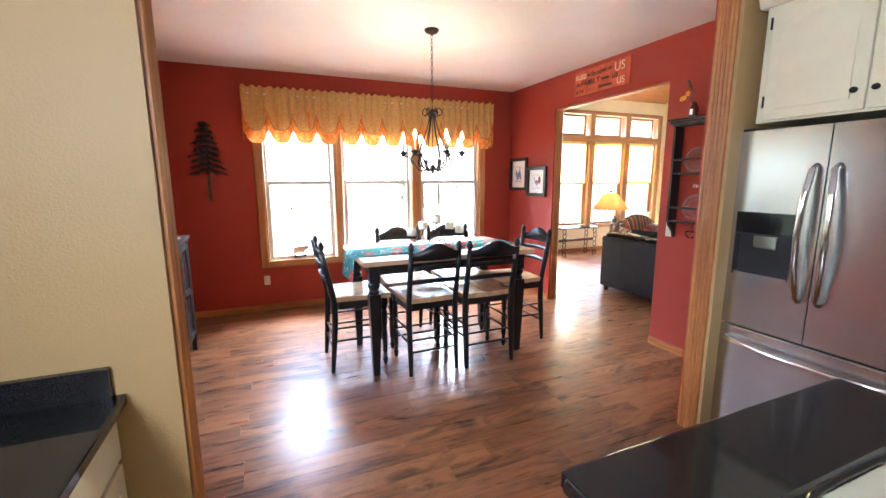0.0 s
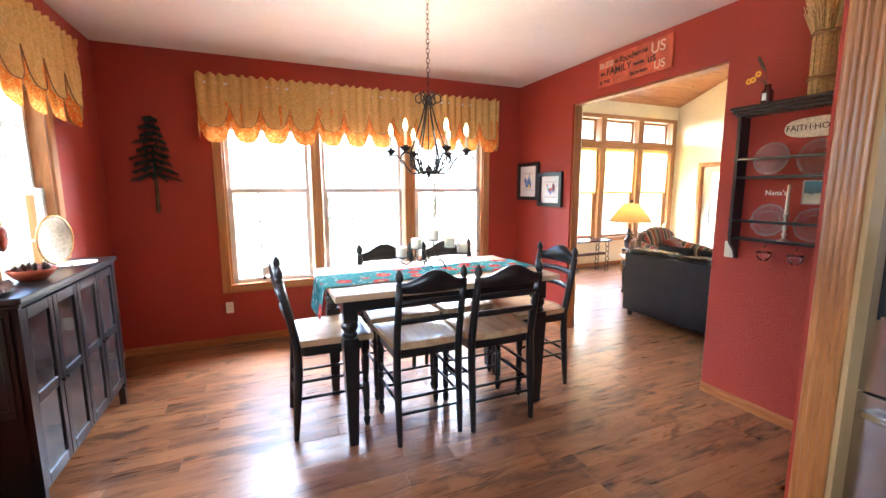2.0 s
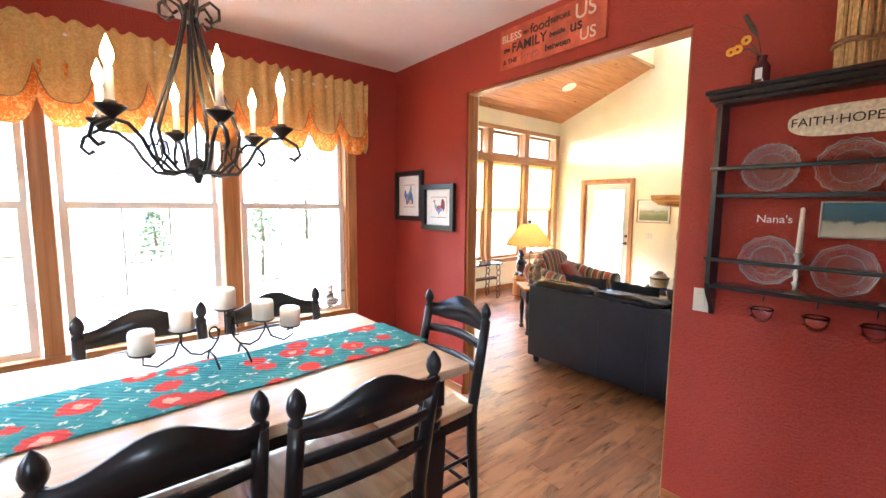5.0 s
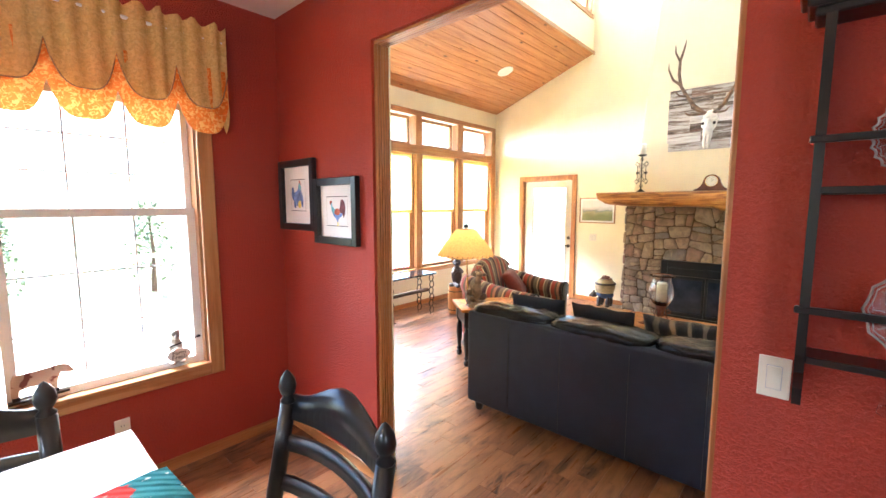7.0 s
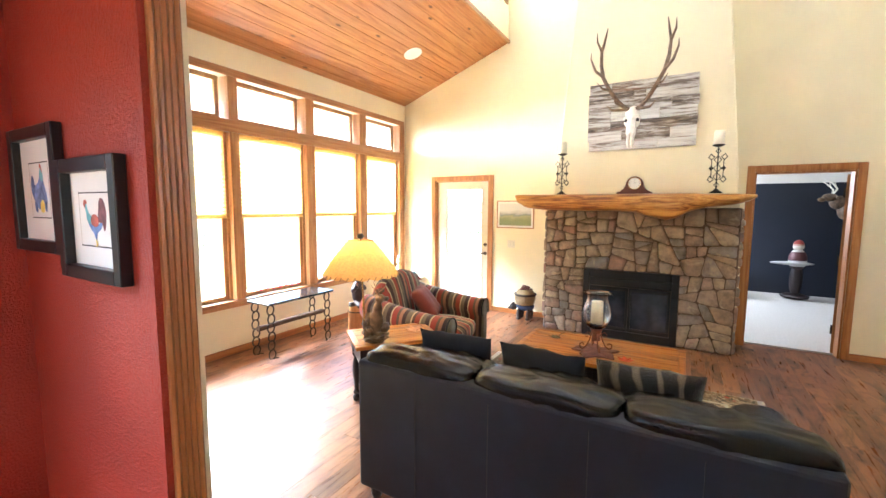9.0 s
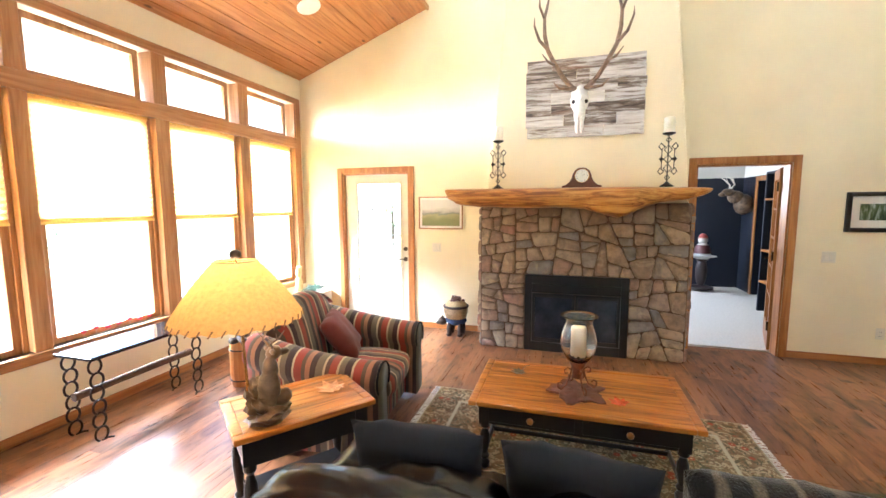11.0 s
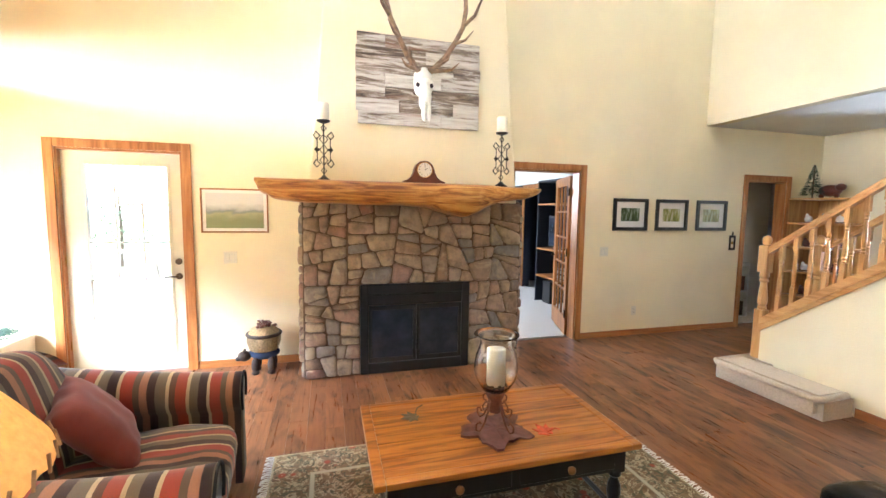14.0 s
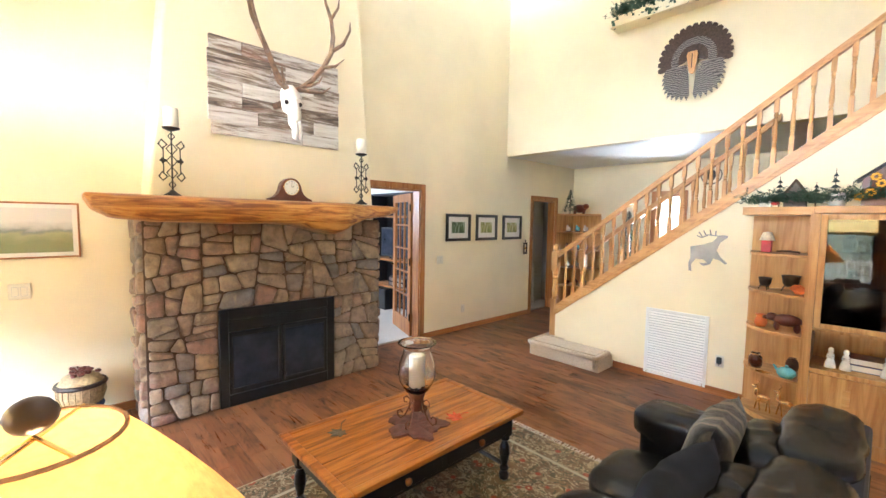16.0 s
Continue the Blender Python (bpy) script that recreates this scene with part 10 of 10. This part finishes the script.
    part("core", L([(0.01, 0.0), (0.014, 0.13), (0.0, 0.14)], 8), M["cone"], o)
    o = thing("bird_dish", "turquoise ceramic bird-shaped dish on the curio shelf", "dish", (5.45, 1.59, 0.4225))
    part("bowl", L([(0.0, 0.0), (0.04, 0.0), (0.065, 0.03), (0.06, 0.06), (0.03, 0.08), (0.0, 0.085)], 18), M["teal"], o, smooth=True)
    part("knob", Bl(((0, 0, 0.093), 0.012, 0.012, 0.012)), M["teal"], o)
    part("head", T([(0.05, 0, 0.04), (0.075, 0, 0.075), (0.085, 0, 0.09)], 0.012, 8, [0.014, 0.010, 0.006]), M["teal"], o, smooth=True)
    o = thing("leaf_tray", "gold leaf tray on the curio shelf", "tray", (5.60, 1.56, 0.4225))
    part("leaf", maple_leaf(bmesh.new(), 0.08, 0.1), M["brass"], o)
    for x in (5.60, 5.45):
        o = thing("brass_deer", "polished brass deer figure on the lowest curio shelf", "figurine", (x, 1.48, 0.0525), group="brass deer on the curio shelf")
        part("body", Bl(((0, 0, 0.12), 0.05, 0.022, 0.025), ((0.05, 0, 0.16), 0.018, 0.015, 0.04), ((0.065, 0, 0.205), 0.025, 0.012, 0.014)), M["brass"], o, smooth=True)
        for q, (lx, fx) in enumerate(((-0.04, -0.05), (-0.03, -0.02), (0.03, 0.02), (0.04, 0.06))):
            part("leg", T([(lx, 0.008 * (-1) ** q, 0.11), (fx, 0.01 * (-1) ** q, 0.003)], 0.006, 6), M["brass"], o)
        part("antler", T([(0.055, 0, 0.215), (0.03, 0.01, 0.25), (0.04, 0.015, 0.27)], 0.003, 5), M["brass"], o)
    for k in range(3):
        o = thing("figurine", "white porcelain robed figurine in the cabinet niche", "figurine", (5.20 - 0.085 * k if k < 2 else 4.90, 1.56, 0.5705), group="porcelain figurines in the niche")
        part("body", L([(0.035, 0.0), (0.032, 0.03), (0.018, 0.08), (0.024, 0.10), (0.012, 0.115), (0.018, 0.13), (0.014, 0.15), (0.0, 0.158)], 14), M["porcelain"], o, smooth=True)
        part("arms", Bl(((0, 0.015, 0.085), 0.026, 0.014, 0.012)), M["porcelain"], o, smooth=True)
    for k, m in enumerate(("blue", "mahogany")):
        o = thing("book", "thick hardback book lying in the cabinet niche", "book", (5.02, 1.45, 0.5705 + 0.05 * k), 0, "books in the niche")
        part("cover", B((-0.11, 0.11, -0.09, 0.09, 0.0, 0.004), (-0.11, 0.11, -0.09, 0.09, 0.044, 0.048), (0.106, 0.11, -0.09, 0.09, 0.004, 0.044)), M[m], o)
        part("pages", B((-0.105, 0.106, -0.085, 0.085, 0.004, 0.044)), M["paper"], o)
    for x, z, m in ((5.12, 1.188, "bearfur"), (4.98, 1.188, "porcelain"), (4.75, 1.188, "bronze"), (4.62, 1.188, "teal"), (5.15, 1.468, "bronze"), (5.0, 1.468, "iron"), (4.78, 1.468, "bearfur"), (4.62, 1.468, "porcelain"), (5.15, 0.8805, "iron"), (4.72, 0.8805, "mahogany")):
        o = thing("keepsake", "small keepsake behind the smoked cabinet glass", "ornament", (x, 1.48, z))
        part("body", Bl(((0, 0, 0.05), 0.045, 0.035, 0.05), ((0, 0, 0.11), 0.028, 0.026, 0.03)), M[m], o, smooth=True)
        part("base", L([(0.04, 0), (0.035, 0.012), (0.0, 0.013)], 12), M["bronze"], o)
    o = thing("card_easel", "white lettered card on a small easel behind the cabinet glass", "card", (5.17, 1.58, 0.885), 8)
    part("card", B((-0.07, 0.07, 0.0, 0.004, 0.04, 0.14)), M["paper"], o)
    for k in range(5):
        part("text_bar", B((-0.05, 0.05 - 0.01 * (k % 3), 0.0045, 0.006, 0.06 + 0.015 * k, 0.064 + 0.015 * k)), M["inkdark"], o)
    part("easel", T([(-0.04, 0.0, 0.0), (0, -0.01, 0.12), (0.04, 0.0, 0.0)], 0.004, 5), M["bark"], o)


shelf_things()


def cabinet_top():
    g = thing("garland", "artificial pine garland along the top of the oak wall unit", "garland", (5.1, 1.50, 1.80))
    needles(g, [(0.66, 0.05, 0.03), (0.45, 0.04, 0.05), (0.2, 0.08, 0.04), (-0.1, 0.05, 0.06), (-0.4, 0.06, 0.08), (-0.65, 0.06, 0.08)], 0.15, 1500, 12)
    b = thing("birdhouse", "rustic twig birdhouse standing in the garland", "birdhouse", (5.49, 1.45, 1.802))
    part("house", S([(-0.07, 0.0), (0.07, 0.0), (0.07, 0.09), (0.0, 0.20), (-0.07, 0.09)], -0.05, 0.05), M["pewter_wood"], b)
    for e in (-1, 1):
        part("roof", S([(0, 0.205), (e * 0.10, 0.05), (e * 0.112, 0.058), (0, 0.225)], -0.06, 0.065), M["bark"], b)
    # dark disc on the solid front paints the shade of the entrance
    part("hole", S([(0.018 * math.cos(a), 0.10 + 0.018 * math.sin(a)) for a in [k * math.pi / 8 for k in range(16)]], 0.0505, 0.053), M["inkdark"], b)
    for x, hgt in ((5.60, 0.26), (5.26, 0.30), (5.37, 0.2)):
        t = thing("small_tree", "small rusty metal fir tree among the garland", "ornament", (x, 1.42, 1.802), group="small fir trees on the wall unit")
        bm = bmesh.new()
        for k in range(5):
            z = hgt * (0.25 + 0.15 * k)
            r = 0.05 * (1 - k / 6)
            lathe(bm, [(0.0, z - 0.012), (r, z - 0.016), (r * 0.5, z), (0.0, z + 0.012)], 6)
        part("branches", bm, M["darkgreen"], t)
        part("trunk", T([(0, 0, 0), (0, 0, hgt)], 0.004, 6, [0.006, 0.002]), M["bark"], t)
    m = thing("enamel_mug", "white enamel mug in the garland", "mug", (5.235, 1.55, 1.802))
    part("body", L([(0.045, 0.0), (0.047, 0.10), (0.043, 0.10), (0.041, 0.01), (0.0, 0.01)], 18), M["porcelain"], m, smooth=True)
    part("mug_handle", T([(0.045, 0, 0.08), (0.075, 0, 0.07), (0.07, 0, 0.03), (0.045, 0, 0.025)], 0.006, 6), M["porcelain"], m, smooth=True)
    f = thing("yellow_flower", "yellow flowers tucked in the garland", "artificial flower", (5.06, 1.60, 1.90))
    for x, y, z in ((0, 0, 0), (-0.05, 0.01, 0.06), (-0.02, 0, 0.11), (0.06, -0.02, -0.03), (-0.10, 0, 0.16)):
        bm = bmesh.new()
        for q in range(7):
            a = q * 0.9
            blob(bm, (x + 0.02 * math.cos(a), y, z + 0.02 * math.sin(a)), 0.012, 0.006, 0.009, 6, 4)
        part("flower_head", bm, M["yellowflower"], f)
    h = thing("model_barn", "small dark model barn standing on the wall unit", "ornament", (4.98, 1.44, 1.802))
    part("walls", S([(-0.13, 0.0), (0.13, 0.0), (0.13, 0.20), (0.0, 0.30), (-0.13, 0.20)], -0.08, 0.08), M["mahogany"], h)
    part("roof", S([(-0.16, 0.18), (0.0, 0.31), (0.16, 0.18), (0.16, 0.20), (0.0, 0.33), (-0.16, 0.20)], -0.10, 0.10), M["iron"], h)
    s = thing("sparkle_house", "small pale house ornament with a red bow", "ornament", (5.68, 1.48, 1.802))
    part("body", B((-0.04, 0.04, -0.03, 0.03, 0.0, 0.06)), M["porcelain"], s)
    part("roof", S([(-0.05, 0.06), (0.05, 0.06), (0.02, 0.10), (-0.03, 0.10)], -0.04, 0.04), M["porcelain"], s)
    part("bow", Bl(((-0.07, 0.03, 0.03), 0.03, 0.01, 0.015)), M["comb"], s)


M["pewter_wood"] = plain("weathered_board", (0.16, 0.13, 0.11), 0.8, amount=0.4, scale=30, bump=0.4)
cabinet_top()


# ---- upper wall ----
def turkey():
    t = thing("turkey_fan", "mounted turkey tail fan and barred wings on a wooden plaque", "trophy", (6.60, 0.445, 3.52))
    t.scale = (0.9, 1.0, 0.93)
    n = 19
    for ring, (r0, r1, wd, m) in enumerate(((0.08, 0.43, 0.042, "turkeybrown"), (0.06, 0.26, 0.036, "barred"), (0.04, 0.17, 0.028, "turkeybrown"))):
        for k in range(n):
            a = radians(-8 + 196 * k / (n - 1))
            ca, sa = math.cos(a), math.sin(a)
            y0 = 0.012 + 0.012 * ring + 0.0015 * (k % 2)
            pts = [(r0 * ca, r0 * sa + 0.02), (r1 * 0.9 * ca - wd * sa, r1 * 0.9 * sa + wd * ca + 0.02), (r1 * ca - wd * 0.5 * sa, r1 * sa + wd * 0.5 * ca + 0.02), (r1 * ca + wd * 0.5 * sa, r1 * sa - wd * 0.5 * ca + 0.02), (r1 * 0.9 * ca + wd * sa, r1 * 0.9 * sa - wd * ca + 0.02)]
            part("tail_feather", S(pts, y0, y0 + 0.0012), M[m], t)
    for e in (-1, 1):
        for k in range(11):
            a = radians((-8 - 8.2 * k) if e > 0 else (188 + 8.2 * k))
            ca, sa = math.cos(a), math.sin(a)
            r1 = 0.30 + 0.15 * min(1.0, k / 6)
            wd = 0.03
            y0 = 0.02 + 0.002 * k
            ox, oz = e * 0.05, -0.03
            pts = [(ox + 0.02 * ca, oz + 0.02 * sa), (ox + r1 * 0.85 * ca - wd * sa, oz + r1 * 0.85 * sa + wd * ca), (ox + r1 * ca, oz + r1 * sa), (ox + r1 * 0.85 * ca + wd * sa, oz + r1 * 0.85 * sa - wd * ca)]
            part("wing_feather", S(pts, y0, y0 + 0.0012), M["barred"], t)
    part("plaque", S([(-0.05, 0.10), (0.05, 0.10), (0.065, 0.06), (0.03, -0.15), (0.0, -0.17), (-0.03, -0.15), (-0.065, 0.06)], 0.048, 0.065), M["lightoak"], t, "light oak plaque")
    part("beard", T([(0, 0.07, 0.07), (0, 0.072, -0.1)], 0.006, 6), M["turkeybrown"], t)


turkey()
struct("ledge_upper", B((4.035, 7.52, 0.44, 0.66, 4.10, 4.22), bevel=0.006), M["yellow"])
_g = thing("ivy_garland", "green artificial ivy lying along the high wall ledge", "plant", (6.8, 0.58, 4.22))
needles(_g, [(0.66, 0.08, 0.0), (0.4, 0.06, 0.05), (0.0, 0.04, 0.08), (-0.5, 0.04, 0.08), (-1.2, 0.04, 0.05)], 0.17, 1500, 21, "green2", "ivy_leaves")
_bm = bmesh.new()
_rnd = random.Random(31)
for _i in range(260):
    _c = Vector((_rnd.uniform(-1.0, 0.68), _rnd.uniform(0.02, 0.14), _rnd.uniform(-0.12, 0.12)))
    _s = 0.025
    _d = Vector((_rnd.uniform(-1, 1), 1.0, _rnd.uniform(-1, 1))).normalized()
    _u = _d.orthogonal().normalized() * _s
    _v = _d.cross(_u)
    _bm.faces.new([_bm.verts.new(_c + q) for q in (_u, _v, -_u, -_v)])
tagged(part("leaves", _bm, M["green2"], _g), kind="stuff")


# ---- hall behind the stairs ----
def hall():
    c = thing("corner_shelf", "light oak corner shelf with five quarter-round shelves in the hall", "shelf", (9.27, -1.69, 0))
    r = 0.60
    part("back_panel", B((-r, 0, 0.0, 0.012, 0, 1.78), (-0.012, 0, 0.012, r, 0, 1.78)), M["lightoak"], c)

    def quarter(k):
        return [(-0.012, 0.012)] + [(-0.012 - (k - 0.012) * math.cos(a), 0.012 + (k - 0.012) * math.sin(a)) for a in [math.pi / 2 * q / 8 for q in range(9)]]

    for z in (0.06, 0.42, 0.76, 1.10, 1.44, 1.78):
        part("shelf_board", S(quarter(r), z, z + 0.025, "xy"), M["lightoak_x"], c)
    part("plinth", S(quarter(r * 0.9), 0, 0.06, "xy"), M["lightoak_x"], c)
    rnd = random.Random(5)
    for z in (0.085, 0.445, 0.785, 1.125, 1.465):
        for k in range(3):
            a = 0.35 + 0.45 * k
            rr = 0.38
            o = thing("ornament", "small ornament standing on the hall corner shelf", "ornament", (9.27 - rr * math.cos(a), -1.69 + rr * math.sin(a), z + 0.0005))
            m = rnd.choice(("porcelain", "teal", "bearfur", "blue", "pewter", "mahogany"))
            part("body", Bl(((0, 0, 0.05), 0.05, 0.035, 0.05), ((0.02, 0, 0.10), 0.022, 0.02, 0.03)), M[m], o, smooth=True)
            part("base", B((-0.04, 0.04, -0.03, 0.03, 0.0, 0.012)), M["bark"], o)
    b = thing("bear_figure", "brown bear figure on top of the hall corner shelf", "figurine", (8.98, -1.42, 1.8055))
    part("body", Bl(((0, 0, 0.10), 0.14, 0.08, 0.08), ((-0.14, 0.03, 0.14), 0.06, 0.055, 0.05), ((-0.10, 0.03, 0.03), 0.03, 0.03, 0.035), ((0.08, 0.03, 0.03), 0.03, 0.03, 0.035)), M["mahogany"], b, smooth=True)
    t = thing("small_tree", "small artificial fir tree on the hall corner shelf", "artificial tree", (9.1, -1.28, 1.8055))
    rn = random.Random(3)
    bm = bmesh.new()
    for i in range(420):
        f = rn.random()
        rr = 0.13 * (1 - f) + 0.01
        a = rn.uniform(0, 6.28)
        p = Vector((rr * math.cos(a) * 0.6, rr * math.sin(a) * 0.6, 0.05 + 0.40 * f))
        dd = Vector((math.cos(a), math.sin(a), -0.3)) * rr * 0.6
        s = Vector((-math.sin(a), math.cos(a), 0.3)) * 0.01
        bm.faces.new([bm.verts.new(q) for q in (p - s, p + s, p + dd)])
    tagged(part("branches", bm, M["green2"], t), kind="stuff")
    part("trunk", T([(0, 0, 0), (0, 0, 0.45)], 0.008, 6), M["bark"], t)
    t = thing("artificial_fir", "slim dark artificial fir tree standing in the hall", "artificial tree", (7.95, -1.2, 0))
    bm = bmesh.new()
    for i in range(1300):
        f = rn.random()
        rr = 0.30 * (1 - f) ** 0.8 * (0.8 + 0.3 * math.sin(f * 60)) + 0.02
        a = rn.uniform(0, 6.28)
        p = Vector((rr * math.cos(a) * 0.5, rr * math.sin(a) * 0.5, 0.3 + 1.55 * f))
        dd = Vector((math.cos(a), math.sin(a), -0.25)) * rr * 0.6
        s = Vector((-math.sin(a), math.cos(a), 0.3)) * 0.016
        bm.faces.new([bm.verts.new(q) for q in (p - s, p + s, p + dd)])
    tagged(part("branches", bm, M["green"], t), kind="stuff")
    part("trunk", T([(0, 0, 0), (0, 0, 1.85)], 0.02, 6, [0.03, 0.01]), M["bark"], t)
    struct("trim_hall_window", B((7.22, 7.3, -1.70, -1.68, 0.8, 2.2), (7.7, 7.78, -1.70, -1.68, 0.8, 2.2), (7.3, 7.7, -1.70, -1.68, 0.8, 0.9), (7.3, 7.7, -1.70, -1.68, 2.1, 2.2)), M["oak_z"])
    w = thing("metal_star", "dark wrought-iron ring ornament on the hall wall", "wall decoration", (6.9, -1.69, 2.42))
    part("ring", T([(0.14 * math.cos(a), 0.01, 0.14 * math.sin(a)) for a in [k * math.pi / 10 for k in range(20)]], 0.008, 6, closed=True), M["iron"], w)
    part("cross", Bl(((0, 0.012, 0), 0.06, 0.01, 0.09)), M["iron"], w)


hall()
struct("wall_back_room", B((9.9, 10.0, -2.5, 0.0, 0, 2.6)), M["paper"])
_s = thing("cube_shelf", "low white cube shelf with boxes in the far room", "shelf", (9.78, -0.62, 0))
part("frame", B((-0.1, 0.1, -0.4, -0.38, 0.0, 0.8), (-0.1, 0.1, 0.38, 0.4, 0.0, 0.8), (-0.1, 0.1, -0.01, 0.01, 0.0, 0.8), (-0.1, 0.1, -0.38, 0.38, 0.0, 0.02), (-0.1, 0.1, -0.38, 0.38, 0.39, 0.41), (-0.12, 0.1, -0.4, 0.4, 0.8, 0.84), (0.09, 0.1, -0.38, 0.38, 0.02, 0.8)), M["porcelain"], _s)
for _k, (_y, _z, _m) in enumerate(((-0.2, 0.021, "inkdark"), (0.2, 0.021, "blue"), (-0.2, 0.411, "mahogany"), (0.2, 0.411, "denim"))):
    _o = thing("storage_box", "dark storage box on the low cube shelf", "box", (9.77, _y - 0.62, _z))
    part("box_body", B((-0.06, 0.08, -0.15, 0.15, 0.0, 0.22), bevel=0.004), M[_m], _o)

# ---- deck and garden ----
struct("ground_deck", B(*[(9.6 + 0.142 * k, 9.738 + 0.142 * k, 5.2, 11.0, -0.09, -0.05) for k in range(22)], *[(1.0, 9.58, 8.30 + 0.142 * k, 8.438 + 0.142 * k, -0.09, -0.05) for k in range(19)]), M["deck"])


def railing(x0, y0, x1, y1):
    r = thing("deck_railing", "weathered wooden deck railing with square balusters", "railing", (0, 0, 0))
    d = Vector((x1 - x0, y1 - y0, 0))
    ln = d.length
    d.normalize()
    for z in (0.05, 0.85):
        part("rail", T([(x0, y0, z), (x1, y1, z)], 0.03, 4), M["deck"], r)
    n = int(ln / 0.13)
    for k in range(n + 1):
        p = Vector((x0, y0, 0)) + d * (ln * k / n)
        part("baluster", B((p.x - 0.018, p.x + 0.018, p.y - 0.018, p.y + 0.018, 0.05, 0.85)), M["deck"], r)
    for k in range(int(ln / 1.8) + 1):
        p = Vector((x0, y0, 0)) + d * min(ln, 1.8 * k)
        part("post", B((p.x - 0.045, p.x + 0.045, p.y - 0.045, p.y + 0.045, -0.05, 0.98)), M["deck"], r)


railing(12.6, 5.3, 12.6, 10.9)
railing(1.1, 10.9, 12.5, 10.9)


def patio_chair(x, y, rz):
    c = thing("patio_chair", "pale metal patio chair with white cushions on the deck", "chair", (x, y, -0.05), rz, "chairs on the deck")
    for sx in (-0.22, 0.22):
        part("leg_frame", T([(sx, -0.22, 0.0), (sx, -0.20, 0.42), (sx, 0.2, 0.40), (sx, 0.24, 0.0)], 0.012, 6), M["pewter"], c)
        part("back_post", T([(sx, 0.2, 0.40), (sx, 0.30, 0.92)], 0.012, 6), M["pewter"], c)
    part("seat", B((-0.22, 0.22, -0.2, 0.2, 0.41, 0.46), bevel=0.015, seg=2), M["porcelain"], c)
    part("backrest", S([(0.22, 0.46), (0.26, 0.46), (0.34, 0.9), (0.30, 0.9)], -0.21, 0.21, "yz"), M["porcelain"], c)


patio_chair(11.2, 7.3, 60)
patio_chair(2.0, 9.2, 200)
patio_chair(11.3, 6.0, 120)


def shrub(x, y, h, r, seed):
    s = thing("garden_tree", "leafy green garden shrub beyond the deck", "tree", (x, y, -0.5), group="shrubs in the garden")
    rn = random.Random(seed)
    part("trunk", T([(0, 0, 0), (0.05, 0, h * 0.4), (0, 0.03, h * 0.85)], 0.05, 7, [0.07, 0.05, 0.015]), M["bark"], s)
    bm = bmesh.new()
    for i in range(420):
        a, f = rn.uniform(0, 6.28), rn.random()
        rr = r * math.sqrt(rn.random()) * (1 - 0.7 * f) * (0.75 + 0.4 * noise.noise(Vector((math.cos(a) * 2, math.sin(a) * 2, f * 4 + seed))))
        p = Vector((rr * math.cos(a), rr * math.sin(a), h * (0.12 + 0.88 * f)))
        u = Vector((rn.uniform(-1, 1), rn.uniform(-1, 1), rn.uniform(-1, 1))).normalized()
        v = u.orthogonal().normalized() * 0.045
        w = u.cross(v)
        bm.faces.new([bm.verts.new(p + q) for q in (v, w, -v, -w)])
    tagged(part("crown", bm, M["leafgreen"], s), kind="stuff")


M["leafgreen"] = plain("garden_leaf", (0.11, 0.14, 0.07), 0.6, amount=0.5, scale=5)
for _k, (_x, _y, _h, _r) in enumerate(((2.6, 15.5, 1.9, 0.8), (5.2, 15.4, 2.2, 0.9), (21.5, 12.0, 3.2, 1.3), (20.5, 7.2, 2.0, 1.2), (7.5, 18.0, 3.8, 1.7), (11.5, 19.0, 4.2, 1.8), (-6.0, 6.5, 3.0, 1.4))):
    shrub(_x, _y, _h, _r, _k)


# ---- floor boards ----
def floor_boards():
    """Boards along x. Those of the open dining and living floor are parts, the rest is one mesh."""
    rnd = random.Random(14)
    w = 0.128
    shapes = {}
    base = bpy.data.objects["floor"]
    rest = bmesh.new()
    count = 0
    rows = int((8.07 + 1.7) / w) + 1
    for r in range(rows):
        y = -1.7 + r * w
        x = -0.75 - rnd.uniform(0, 1.0)
        while x < 9.36:
            ln = rnd.choice((0.9, 1.22, 1.22, 1.5))
            a, b = max(x, -0.75), min(x + ln, 9.36)
            x += ln
            if b - a < 0.05:
                continue
            near = (0.6 < a < 7.6) and (2.4 < y < 6.0)
            if near and count < 290:
                key = round(b - a, 2)
                if key not in shapes:
                    bm = B((0.0006, key - 0.0006, 0.0004, w - 0.0004, -0.011, 0.0))
                    bmesh.ops.bevel(bm, geom=[e for e in bm.edges if min(v.co.z for v in e.verts) > -0.001], offset=0.0009, segments=1, affect="EDGES")
                    me = bpy.data.meshes.new("floor_board")
                    bm.to_mesh(me)
                    bm.free()
                    me.materials.append(M["floor"])
                    shapes[key] = me
                ob = new("floor_board", shapes[key])
                ob.parent = base
                ob.location = (a, y, 0)
                count += 1
            else:
                box(rest, a + 0.0006, b - 0.0006, y + 0.0004, y + w - 0.0004, -0.011, 0.0)
    tagged(part("floor_boards", rest, M["floor"], base), kind="stuff")


floor_boards()
